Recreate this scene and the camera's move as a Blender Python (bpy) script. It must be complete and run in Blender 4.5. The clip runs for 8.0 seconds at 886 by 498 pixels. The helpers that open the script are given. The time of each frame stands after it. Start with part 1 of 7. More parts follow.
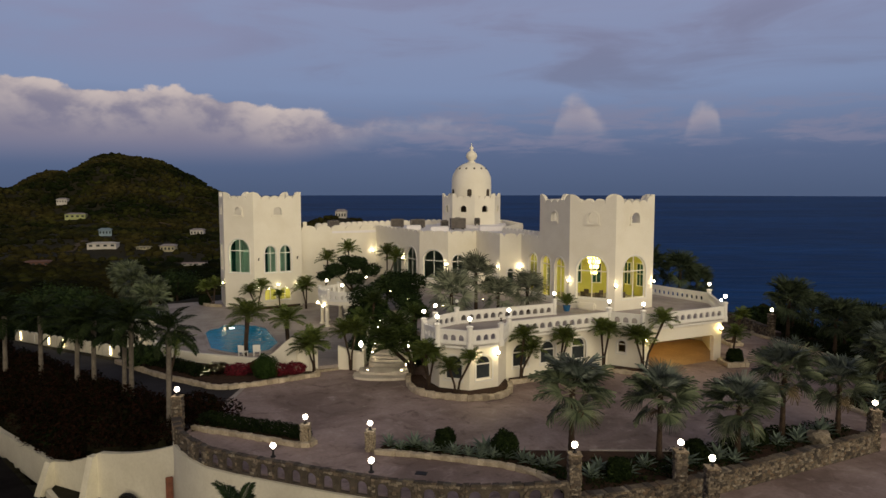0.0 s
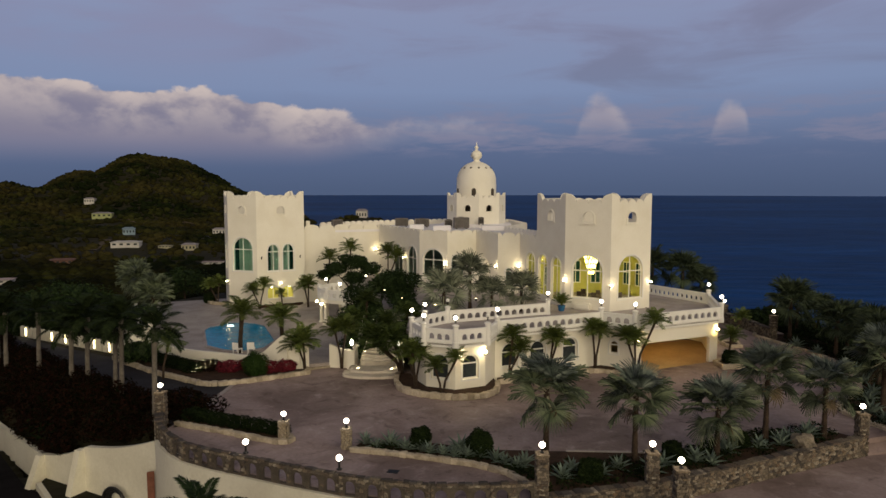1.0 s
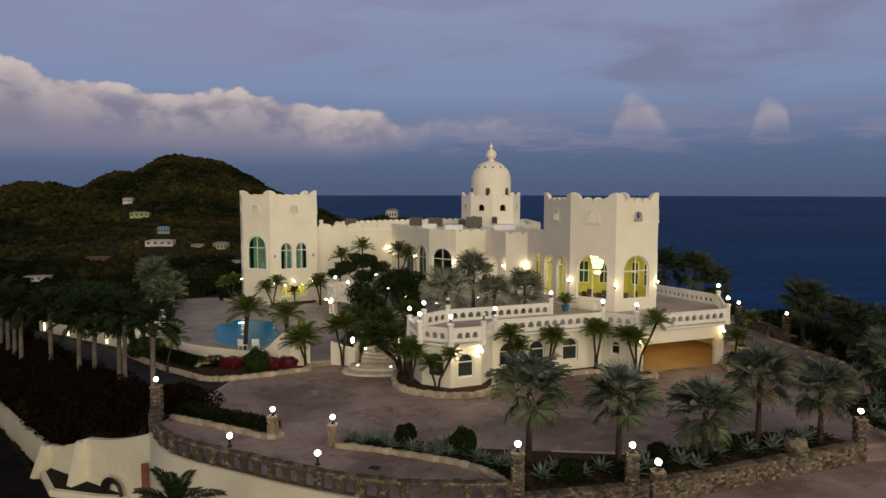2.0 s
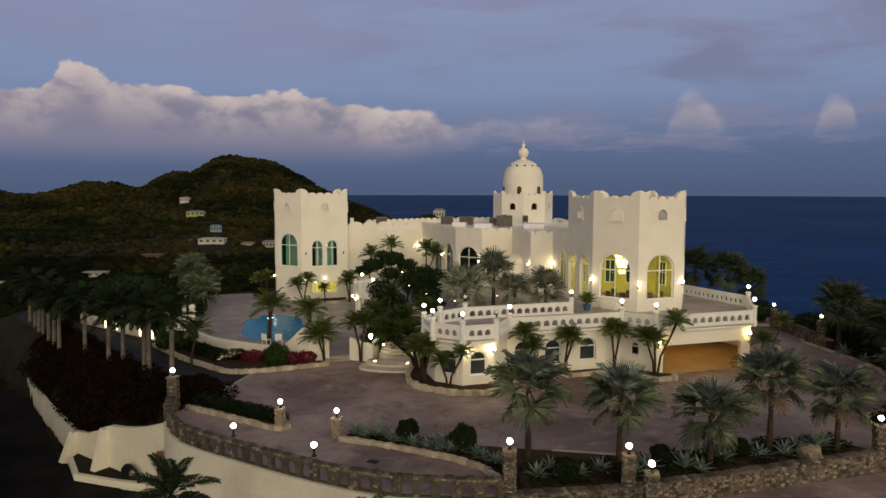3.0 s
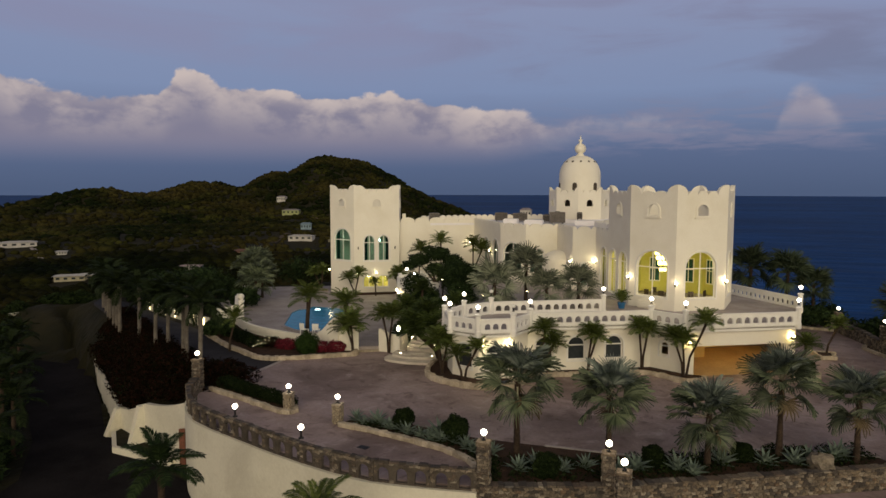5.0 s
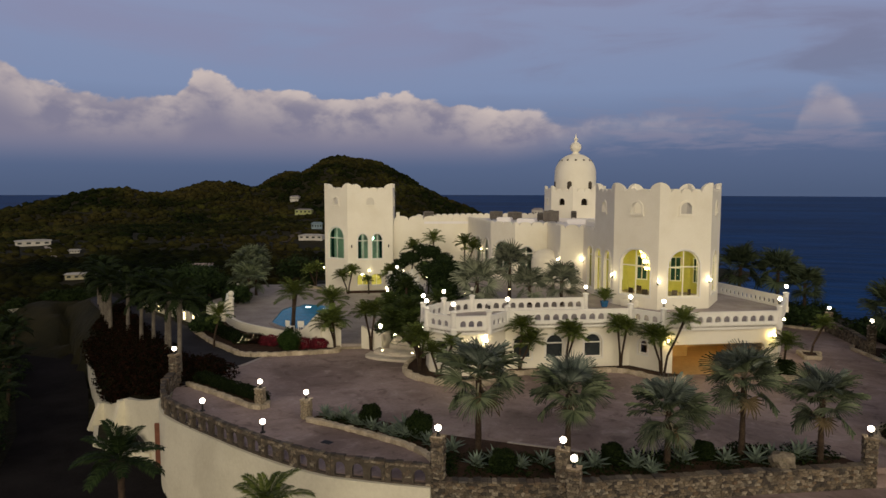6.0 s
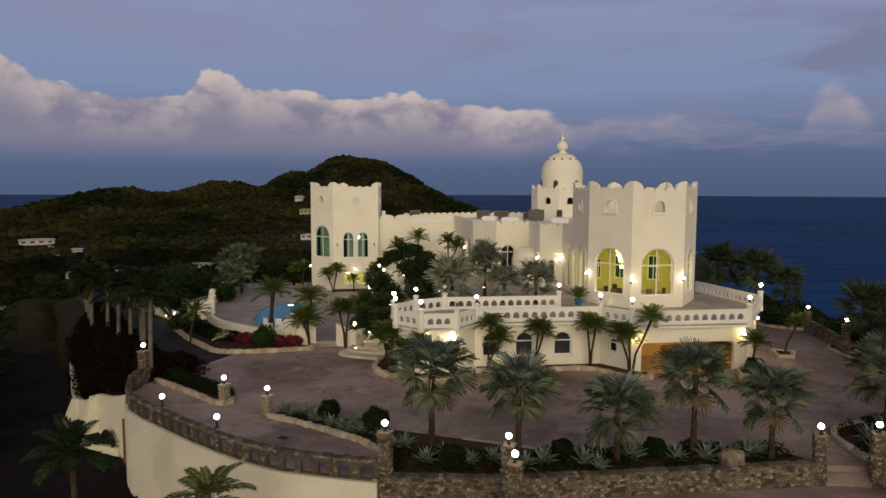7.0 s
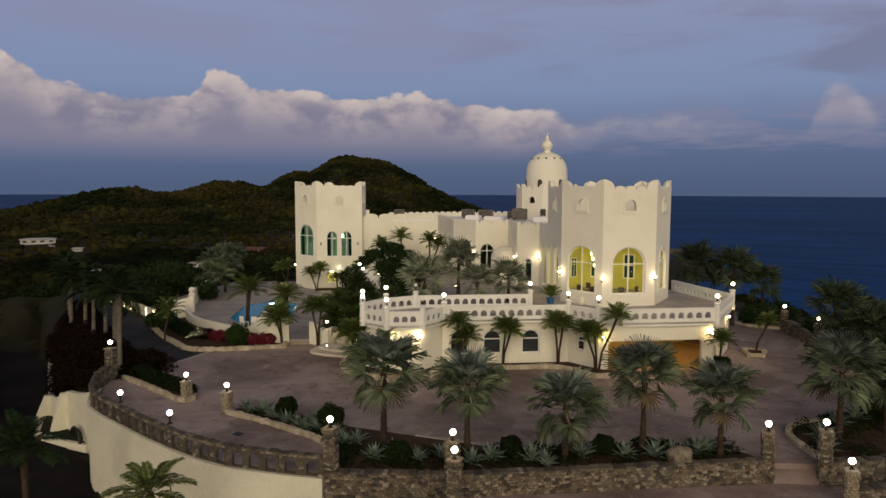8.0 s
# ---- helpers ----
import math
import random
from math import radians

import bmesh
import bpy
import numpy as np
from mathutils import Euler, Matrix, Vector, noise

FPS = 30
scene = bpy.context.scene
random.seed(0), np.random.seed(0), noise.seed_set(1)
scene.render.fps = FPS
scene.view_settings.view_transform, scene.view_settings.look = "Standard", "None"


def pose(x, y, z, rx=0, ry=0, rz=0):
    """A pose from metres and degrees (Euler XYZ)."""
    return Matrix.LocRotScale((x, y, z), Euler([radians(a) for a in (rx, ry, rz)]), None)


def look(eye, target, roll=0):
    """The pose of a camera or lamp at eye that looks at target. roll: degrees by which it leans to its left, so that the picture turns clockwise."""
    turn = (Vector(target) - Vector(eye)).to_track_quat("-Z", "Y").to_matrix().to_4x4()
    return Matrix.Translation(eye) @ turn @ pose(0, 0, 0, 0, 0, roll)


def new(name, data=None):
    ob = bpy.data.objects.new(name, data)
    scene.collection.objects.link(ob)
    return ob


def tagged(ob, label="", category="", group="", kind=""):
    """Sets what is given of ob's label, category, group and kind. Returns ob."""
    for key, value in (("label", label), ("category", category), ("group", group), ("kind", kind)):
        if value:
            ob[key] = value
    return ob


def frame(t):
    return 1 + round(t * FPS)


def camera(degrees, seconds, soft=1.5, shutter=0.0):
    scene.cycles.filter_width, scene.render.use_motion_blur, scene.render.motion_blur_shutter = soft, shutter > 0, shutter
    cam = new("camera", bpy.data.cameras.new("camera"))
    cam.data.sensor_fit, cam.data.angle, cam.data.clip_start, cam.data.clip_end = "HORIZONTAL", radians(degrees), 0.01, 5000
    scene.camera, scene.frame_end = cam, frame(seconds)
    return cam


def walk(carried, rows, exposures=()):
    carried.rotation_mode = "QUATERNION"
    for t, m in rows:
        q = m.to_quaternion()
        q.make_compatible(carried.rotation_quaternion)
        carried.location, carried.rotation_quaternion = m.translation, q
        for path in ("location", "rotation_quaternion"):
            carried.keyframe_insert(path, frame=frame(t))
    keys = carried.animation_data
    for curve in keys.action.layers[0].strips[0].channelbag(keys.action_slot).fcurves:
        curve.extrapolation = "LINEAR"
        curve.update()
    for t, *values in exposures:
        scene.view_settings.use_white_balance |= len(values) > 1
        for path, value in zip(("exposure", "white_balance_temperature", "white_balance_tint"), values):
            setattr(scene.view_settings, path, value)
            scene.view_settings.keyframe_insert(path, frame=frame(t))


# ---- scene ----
cam = camera(66.79, 8.0)
ROWS = [
    (0.0, 0.000, 0.000, 14.280, -0.000, -5.034, 0.002),
    (0.5, 1.278, 0.039, 14.241, 0.936, -5.051, -0.005),
    (1.0, 2.553, 0.079, 14.206, 1.978, -5.047, -0.013),
    (2.5, 6.411, 0.241, 14.021, 6.716, -5.027, -0.054),
    (3.0, 7.696, 0.386, 13.922, 9.058, -5.039, -0.068),
    (3.5, 8.985, 0.559, 13.810, 11.592, -5.057, -0.082),
    (4.0, 10.295, 0.782, 13.692, 14.015, -5.067, -0.086),
    (5.5, 14.099, 1.745, 13.356, 17.689, -5.051, -0.088),
    (6.0, 15.419, 2.103, 13.276, 18.207, -5.056, -0.117),
    (6.5, 16.732, 2.446, 13.204, 18.556, -5.059, -0.140),
    (7.0, 18.042, 2.796, 13.140, 18.797, -5.060, -0.164),
    (7.5, 19.349, 3.149, 13.082, 18.975, -5.061, -0.176),
    (8.0, 20.662, 3.540, 13.030, 19.225, -5.058, -0.179),
]
walk(cam, [(t, pose(x, y, z, 90 + pitch, roll, yaw)) for t, x, y, z, yaw, pitch, roll in ROWS])

# ---- world: dusk sky with a cloud bank, afterglow behind the camera ----
world = bpy.data.worlds.new("dusk")
scene.world = world
world.use_nodes = True
wt = world.node_tree
for n in list(wt.nodes):
    wt.nodes.remove(n)


class Nodes:
    """Short ways of building a node tree."""

    def __init__(self, tree):
        self.t = tree

    def add(self, kind, **kw):
        n = self.t.nodes.new(kind)
        for k, v in kw.items():
            if k == "operation":
                n.operation = v
            elif k == "blend":
                n.blend_type = v
            elif k == "data":
                n.data_type = v
            elif k == "interp":
                n.interpolation_type = v
        return n

    def put(self, socket, v):
        if isinstance(v, bpy.types.NodeSocket):
            self.t.links.new(v, socket)
        elif v is not None:
            socket.default_value = v

    def math(self, op, a, b=None, c=None):
        n = self.add("ShaderNodeMath", operation=op)
        for i, v in enumerate((a, b, c)):
            self.put(n.inputs[i], v)
        return n.outputs[0]

    def step(self, x, lo, hi, a=0.0, b=1.0):
        n = self.add("ShaderNodeMapRange", interp="SMOOTHSTEP")
        for i, v in enumerate((x, lo, hi, a, b)):
            self.put(n.inputs[i], v)
        return n.outputs[0]

    def mix(self, f, a, b, blend="MIX"):
        n = self.add("ShaderNodeMix", data="RGBA", blend=blend)
        self.put(n.inputs[0], f)
        for i, v in ((6, a), (7, b)):
            self.put(n.inputs[i], (*v, 1) if isinstance(v, tuple) and len(v) == 3 else v)
        return n.outputs[2]

    def noise(self, vec, scale, detail=4, rough=0.55, dist=0.0):
        n = self.add("ShaderNodeTexNoise")
        self.put(n.inputs["Vector"], vec)
        n.inputs["Scale"].default_value = scale
        n.inputs["Detail"].default_value = detail
        n.inputs["Roughness"].default_value = rough
        n.inputs["Distortion"].default_value = dist
        return n.outputs["Fac"]

    def ramp(self, x, stops):
        n = self.add("ShaderNodeValToRGB")
        el = n.color_ramp.elements
        el.remove(el[1])
        el[0].position = stops[0][0]
        for i, (p, c) in enumerate(stops):
            e = el[0] if i == 0 else el.new(p)
            e.color = (*c, 1) if isinstance(c, tuple) else (c, c, c, 1)
        self.put(n.inputs[0], x)
        return n.outputs[0]

    def xyz(self, x, y, z):
        n = self.add("ShaderNodeCombineXYZ")
        for i, v in enumerate((x, y, z)):
            self.put(n.inputs[i], v)
        return n.outputs[0]


g = Nodes(wt)
co = g.add("ShaderNodeTexCoord")
sp = g.add("ShaderNodeSeparateXYZ")
wt.links.new(co.outputs["Generated"], sp.inputs[0])
sx, sy, sz = sp.outputs
el = g.math("MULTIPLY", g.math("ARCSINE", sz), 57.3)
az = g.math("MULTIPLY", g.math("ARCTAN2", g.math("MULTIPLY", sx, -1.0), sy), 57.3)
elr = g.math("DIVIDE", el, 90.0)
sky = g.ramp(elr, [(0.0, (0.078, 0.110, 0.195)), (0.035, (0.105, 0.143, 0.252)), (0.09, (0.205, 0.265, 0.425)), (0.16, (0.245, 0.285, 0.440)),
                   (0.26, (0.18, 0.20, 0.30)), (0.5, (0.09, 0.095, 0.13)), (1.0, (0.07, 0.072, 0.09))])
# afterglow in the west
west = g.step(sy, 0.45, -0.8)
low = g.step(el, 55.0, 2.0)
glow = g.math("MULTIPLY", west, low)
sky = g.mix(glow, sky, (0.50, 0.37, 0.26))
cv = g.xyz(az, g.math("MULTIPLY", el, 1.5), 0.0)
n1 = g.noise(cv, 0.16, 5, 0.55, 0.3)
n2 = g.noise(cv, 0.55, 5, 0.52, 0.2)
n3 = g.noise(g.xyz(g.math("MULTIPLY", az, 0.45), g.math("MULTIPLY", el, 2.0), 3.0), 0.14, 5, 0.55, 0.6)
n4 = g.noise(g.xyz(g.math("MULTIPLY", az, 0.5), g.math("MULTIPLY", el, 2.6), 11.0), 0.42, 5, 0.58, 0.4)
# thin high veils: pale sheets and darker grey shreds below them
veil = g.math("MULTIPLY", g.step(n3, 0.40, 0.66), g.math("MULTIPLY", g.step(el, 7.0, 13.0), g.step(el, 40.0, 16.0)))
sky = g.mix(g.math("MULTIPLY", veil, 0.6), sky, (0.245, 0.245, 0.375))
right = g.step(az, 14.0, 2.0)
shred = g.math("MULTIPLY", g.step(n3, 0.44, 0.70), g.math("MULTIPLY", g.step(el, 5.5, 9.0), g.step(el, 18.0, 11.0)))
shred = g.math("MULTIPLY", shred, g.step(az, 22.0, 4.0))
sky = g.mix(g.math("MULTIPLY", shred, 0.50), sky, (0.150, 0.160, 0.245))
# low broken streaks of cloud over the open sea
streak = g.math("MULTIPLY", g.step(n4, 0.42, 0.66), g.math("MULTIPLY", g.step(el, 2.2, 4.0), g.step(el, 8.2, 5.4)))
sky = g.mix(g.math("MULTIPLY", g.math("MULTIPLY", streak, right), 0.62), sky, (0.225, 0.220, 0.315))
# the bank of cumulus along the horizon: height of its top by azimuth
azr = g.math("DIVIDE", g.math("SUBTRACT", 60.0, az), 90.0)
TOPS = [(60, 8.4), (53, 9.5), (51, 9.2), (49.3, 8.0), (45, 7.3), (39.5, 7.5), (38.2, 8.9), (36.6, 9.3), (35.2, 8.3), (30.5, 8.0), (27, 7.5), (21, 7.9), (16.5, 7.3), (14.0, 6.5), (11, 6.8), (8.4, 6.0), (3, 6.4),
        (-1, 6.1), (-5, 5.0), (-9.0, 4.8), (-9.7, 7.2), (-10.6, 8.2), (-11.6, 8.3), (-12.4, 7.0), (-13.6, 5.4), (-15, 4.2), (-19.4, 4.0), (-20.0, 6.4), (-20.8, 7.4), (-21.8, 7.0), (-22.4, 4.4)]
top = g.math("MULTIPLY", g.ramp(azr, [((60 - a) / 90.0, t / 12.0) for a, t in TOPS]), 12.0)
edge = g.math("ADD", top, g.math("MULTIPLY", g.math("SUBTRACT", g.math("ADD", n1, g.math("MULTIPLY", n2, 0.6)), 0.8), 2.6))
under = g.math("SUBTRACT", edge, el)
base = g.math("ADD", 1.6, g.math("MULTIPLY", right, 2.0))
body = g.math("MULTIPLY", g.step(under, 0.0, g.math("ADD", 0.35, g.math("MULTIPLY", right, 1.3))), g.step(el, base, g.math("ADD", base, 2.8)))
body = g.math("MULTIPLY", body, g.math("SUBTRACT", 1.0, g.math("MULTIPLY", right, 0.30)))
billow = g.math("ADD", g.math("MULTIPLY", n1, 0.9), g.math("MULTIPLY", n2, 0.5))
lit = g.math("MULTIPLY", g.step(under, 4.6, 0.3), g.step(billow, 0.54, 0.84))
lit = g.math("ADD", g.math("MULTIPLY", lit, 0.85), g.math("MULTIPLY", g.step(under, 1.3, 0.1), 0.22))
ccol = g.mix(lit, (0.215, 0.205, 0.285), (0.56, 0.475, 0.455))
ccol = g.mix(g.math("MULTIPLY", right, 0.5), ccol, (0.370, 0.335, 0.400))
sky = g.mix(body, sky, ccol)
bg = g.add("ShaderNodeBackground")
g.put(bg.inputs[0], sky)
bg.inputs[1].default_value = 1.0
wo = g.add("ShaderNodeOutputWorld")
wt.links.new(bg.outputs[0], wo.inputs[0])

# the broad afterglow of the set sun, low behind the camera and to the right
sun = new("afterglow_sun", bpy.data.lights.new("afterglow_sun", "SUN"))
sun.data.energy = 2.5
sun.data.angle = radians(72)
sun.data.color = (1.0, 0.85, 0.57)
sun.matrix_world = look((24, -60, 12), (0, 0, 0))
tagged(sun, "soft afterglow of the set sun", "sun", kind="structure")


# ---- materials ----
def material(name):
    m = bpy.data.materials.new(name)
    m.use_nodes = True
    k = Nodes(m.node_tree)
    b = m.node_tree.nodes["Principled BSDF"]
    return m, k, b


def world_pos(k):
    return k.add("ShaderNodeNewGeometry").outputs["Position"]


def bump(k, b, height, strength, distance):
    n = k.add("ShaderNodeBump")
    n.inputs["Strength"].default_value = strength
    n.inputs["Distance"].default_value = distance
    k.put(n.inputs["Height"], height)
    k.put(b.inputs["Normal"], n.outputs[0])


def rough_mat(name, dark, light, scale, fine, rough=0.8, strength=0.3, distance=0.01, island=0.0, per_object=0.0, stain=None, metallic=0.0, detail=5):
    """Two-scale mottled surface between two colours, with relief."""
    m, k, b = material(name)
    p = world_pos(k)
    n = k.noise(p, scale, detail, 0.6)
    f = k.noise(p, fine, 3, 0.6)
    c = k.mix(k.step(k.math("ADD", k.math("MULTIPLY", n, 0.65), k.math("MULTIPLY", f, 0.35)), 0.32, 0.68), dark, light)
    if stain:
        s = k.step(k.noise(p, scale * 0.35, 6, 0.7, 0.6), 0.52, 0.72)
        c = k.mix(k.math("MULTIPLY", s, 0.6), c, stain)
    if island or per_object:
        src = k.add("ShaderNodeNewGeometry").outputs["Random Per Island"] if island else k.add("ShaderNodeObjectInfo").outputs["Random"]
        h = k.add("ShaderNodeHueSaturation")
        k.put(h.inputs["Value"], k.step(src, 0.0, 1.0, 1.0 - (island or per_object), 1.0 + (island or per_object)))
        k.put(h.inputs["Color"], c)
        c = h.outputs[0]
    k.put(b.inputs["Base Color"], c)
    b.inputs["Roughness"].default_value = rough
    b.inputs["Metallic"].default_value = metallic
    b.inputs["Specular IOR Level"].default_value = 0.5 if rough < 0.6 else 0.22
    if strength:
        bump(k, b, f, strength, distance)
    return m


def glow_mat(name, colour, strength):
    m, k, b = material(name)
    b.inputs["Base Color"].default_value = (*colour, 1)
    b.inputs["Emission Color"].default_value = (*colour, 1)
    b.inputs["Emission Strength"].default_value = strength
    b.inputs["Roughness"].default_value = 0.3
    return m


def glass_mat(name, colour, rough=0.0):
    m, k, b = material(name)
    b.inputs["Base Color"].default_value = (*colour, 1)
    b.inputs["Roughness"].default_value = rough
    b.inputs["IOR"].default_value = 1.1
    b.inputs["Transmission Weight"].default_value = 1.0
    return m


STUCCO = rough_mat("cream_stucco", (0.80, 0.765, 0.665), (0.86, 0.83, 0.735), 0.5, 9, 0.85, 0.25, 0.01, stain=(0.76, 0.715, 0.60))
TRIM = rough_mat("white_trim", (0.76, 0.75, 0.71), (0.84, 0.83, 0.79), 1.2, 12, 0.7, 0.15, 0.006)
ROOFING = rough_mat("white_roofing", (0.80, 0.78, 0.80), (0.88, 0.86, 0.87), 0.4, 6, 0.7, 0.2, 0.01)
RETAIN = rough_mat("retaining_render", (0.60, 0.57, 0.47), (0.72, 0.69, 0.58), 0.35, 6, 0.9, 0.3, 0.012, stain=(0.52, 0.48, 0.38))


def drive_mat():
    """Stamped concrete: broad worn patches, dark tyre dirt and pale scuffs over fine grain."""
    m, k, b = material("stamped_concrete")
    p = world_pos(k)
    broad = k.noise(p, 0.16, 6, 0.62, 0.5)
    mid = k.noise(p, 0.75, 5, 0.65, 0.8)
    fine = k.noise(p, 5.0, 4, 0.65)
    c = k.mix(k.step(broad, 0.34, 0.66), (0.190, 0.138, 0.126), (0.385, 0.297, 0.284))
    c = k.mix(k.math("MULTIPLY", k.step(mid, 0.55, 0.72), 0.55), c, (0.48, 0.39, 0.375))
    c = k.mix(k.math("MULTIPLY", k.step(mid, 0.45, 0.30), 0.6), c, (0.095, 0.068, 0.062))
    c = k.mix(k.math("MULTIPLY", k.step(fine, 0.40, 0.68), 0.35), c, k.mix(0.5, c, (0.06, 0.045, 0.04)))
    k.put(b.inputs["Base Color"], c)
    k.put(b.inputs["Roughness"], k.step(mid, 0.3, 0.7, 0.82, 0.58))
    b.inputs["Specular IOR Level"].default_value = 0.3
    bump(k, b, k.math("ADD", fine, k.math("MULTIPLY", mid, 0.6)), 0.4, 0.014)
    return m


DRIVE = drive_mat()
ASPHALT = rough_mat("asphalt", (0.017, 0.016, 0.019), (0.040, 0.037, 0.042), 0.4, 10, 0.85, 0.4, 0.01)
# Near-black asphalt: the lower lane's shade is put into its colour.
LANEASPHALT = rough_mat("shaded_lane_asphalt", (0.007, 0.006, 0.007), (0.019, 0.017, 0.018), 0.3, 8, 0.95, 0.4, 0.01)
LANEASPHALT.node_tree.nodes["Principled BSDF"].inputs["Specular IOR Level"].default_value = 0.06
PAVING = rough_mat("terrace_paving", (0.27, 0.235, 0.225), (0.43, 0.385, 0.37), 0.5, 5, 0.65, 0.2, 0.006, stain=(0.24, 0.205, 0.195))
STEPSTONE = rough_mat("pale_step_stone", (0.50, 0.45, 0.38), (0.66, 0.61, 0.53), 0.8, 7, 0.75, 0.25, 0.008, stain=(0.42, 0.36, 0.29))
STONE = rough_mat("coral_stone_kerb", (0.31, 0.26, 0.19), (0.52, 0.455, 0.36), 1.4, 9, 0.9, 0.5, 0.03, per_object=0.18)


def rubble_mat(name, tones):
    """Stones of several tones, one for each piece, with grain and relief."""
    m, k, b = material(name)
    p = world_pos(k)
    r = k.add("ShaderNodeNewGeometry").outputs["Random Per Island"]
    c = k.ramp(r, [(i / len(tones), t) for i, t in enumerate(tones)])
    f = k.noise(p, 11, 5, 0.65)
    c = k.mix(k.step(f, 0.35, 0.7), k.mix(0.55, c, (0.02, 0.016, 0.012)), c)
    k.put(b.inputs["Base Color"], c)
    b.inputs["Roughness"].default_value = 0.9
    bump(k, b, f, 0.6, 0.04)
    return m


RUBBLE = rubble_mat("rubble_stone", [(0.14, 0.11, 0.08), (0.30, 0.25, 0.19), (0.075, 0.062, 0.052), (0.40, 0.35, 0.28), (0.17, 0.115, 0.075), (0.11, 0.10, 0.092), (0.26, 0.20, 0.135), (0.06, 0.05, 0.045)])
MORTAR = rough_mat("mortar", (0.055, 0.046, 0.038), (0.105, 0.088, 0.072), 2.0, 12, 0.95, 0.5, 0.02)
SOIL = rough_mat("mulch", (0.026, 0.015, 0.010), (0.066, 0.036, 0.022), 1.5, 14, 0.95, 0.6, 0.04)
BLACKMETAL = rough_mat("black_metal", (0.015, 0.015, 0.016), (0.03, 0.03, 0.03), 5, 30, 0.45, 0.1, 0.003, metallic=0.6)
ACMETAL = rough_mat("weathered_unit", (0.14, 0.125, 0.115), (0.24, 0.215, 0.20), 1.5, 10, 0.6, 0.2, 0.005, metallic=0.3)
# Ochre puts golden lamp light into the garage walls and door.
GARAGE = rough_mat("garage_lit_gold", (0.44, 0.30, 0.11), (0.54, 0.38, 0.16), 0.7, 7, 0.7, 0.2, 0.005)
TRUNK = rough_mat("palm_trunk", (0.022, 0.015, 0.011), (0.070, 0.048, 0.034), 1.5, 12, 0.9, 0.7, 0.04)
ROYAL = rough_mat("royal_trunk", (0.085, 0.074, 0.064), (0.18, 0.16, 0.135), 0.8, 9, 0.85, 0.4, 0.02)
GLOBE = glow_mat("opal_globe", (1.0, 0.86, 0.66), 13.0)
BULB = glow_mat("warm_bulb", (1.0, 0.82, 0.48), 78.0)
FLOOD = glow_mat("bright_warm_bulb", (1.0, 0.80, 0.42), 190.0)
ROOMLAMP = glow_mat("pool_room_lamp", (1.0, 0.88, 0.50), 26.0)
AMBER = glow_mat("amber_bulb", (1.0, 0.72, 0.25), 150.0)
CHANDELIER = glow_mat("chandelier_glow", (1.0, 0.82, 0.26), 7.0)
FAIRY = glow_mat("fairy_bulb", (1.0, 0.82, 0.45), 8.0)
GARAGEGLOW = glow_mat("garage_lamp", (1.0, 0.66, 0.20), 75.0)
GLASS = glass_mat("window_glass", (0.97, 1.0, 0.97))
GREENGLASS = glass_mat("green_window_glass", (0.17, 0.40, 0.34))
LIMEWALL = rough_mat("lime_interior_paint", (0.52, 0.51, 0.13), (0.62, 0.60, 0.19), 0.6, 6, 0.8, 0.1, 0.004)
TEALCLOTH = rough_mat("teal_curtain", (0.012, 0.055, 0.045), (0.03, 0.11, 0.085), 2.0, 9, 0.9, 0.3, 0.01)
DARKWOOD = rough_mat("dark_wood", (0.035, 0.025, 0.018), (0.08, 0.055, 0.035), 3, 20, 0.5, 0.2, 0.004)
BLUEPOT = rough_mat("blue_glaze", (0.02, 0.10, 0.25), (0.04, 0.17, 0.36), 3, 14, 0.25, 0.1, 0.003)
DARKGLASS = rough_mat("dark_pane", (0.02, 0.025, 0.03), (0.04, 0.05, 0.055), 1, 5, 0.08, 0.0)
# Dark fill that stands for the shade inside openings.
DARKVOID = rough_mat("opening_shade", (0.05, 0.04, 0.03), (0.09, 0.075, 0.06), 1, 5, 0.8, 0.0)


def leaf_mat(name, dark, light, rough=0.55, per_object=0.25, gloss=0.14):
    m, k, b = material(name)
    r = k.add("ShaderNodeNewGeometry").outputs["Random Per Island"]
    o = k.add("ShaderNodeObjectInfo").outputs["Random"]
    n = k.noise(world_pos(k), 1.3, 3, 0.6)
    f = k.math("ADD", k.math("MULTIPLY", r, 0.5), k.math("MULTIPLY", n, 0.5))
    c = k.mix(k.step(f, 0.2, 0.8), dark, light)
    h = k.add("ShaderNodeHueSaturation")
    k.put(h.inputs["Value"], k.step(o, 0.0, 1.0, 1.0 - per_object, 1.0 + per_object))
    k.put(h.inputs["Color"], c)
    k.put(b.inputs["Base Color"], h.outputs[0])
    b.inputs["Roughness"].default_value = rough + 0.15
    b.inputs["Specular IOR Level"].default_value = gloss
    return m


SILVERLEAF = leaf_mat("silver_fan_leaf", (0.060, 0.075, 0.054), (0.245, 0.268, 0.195))
FANLEAF = leaf_mat("fan_leaf", (0.014, 0.026, 0.014), (0.140, 0.170, 0.098), 0.35, gloss=0.35)
FANYOUNG = leaf_mat("young_fan_leaf", (0.035, 0.052, 0.046), (0.175, 0.212, 0.180), 0.35, gloss=0.35)
DATELEAF = leaf_mat("date_leaf", (0.022, 0.044, 0.010), (0.155, 0.190, 0.046))
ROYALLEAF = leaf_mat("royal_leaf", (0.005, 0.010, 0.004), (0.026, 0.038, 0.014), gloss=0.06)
# Darker copy of the fan leaf: the seaside palms' shade is in its colour.
SHADEFAN = leaf_mat("shaded_fan_leaf", (0.012, 0.022, 0.012), (0.062, 0.082, 0.046))
PETIOLE = leaf_mat("pale_petiole", (0.14, 0.135, 0.09), (0.34, 0.32, 0.23))
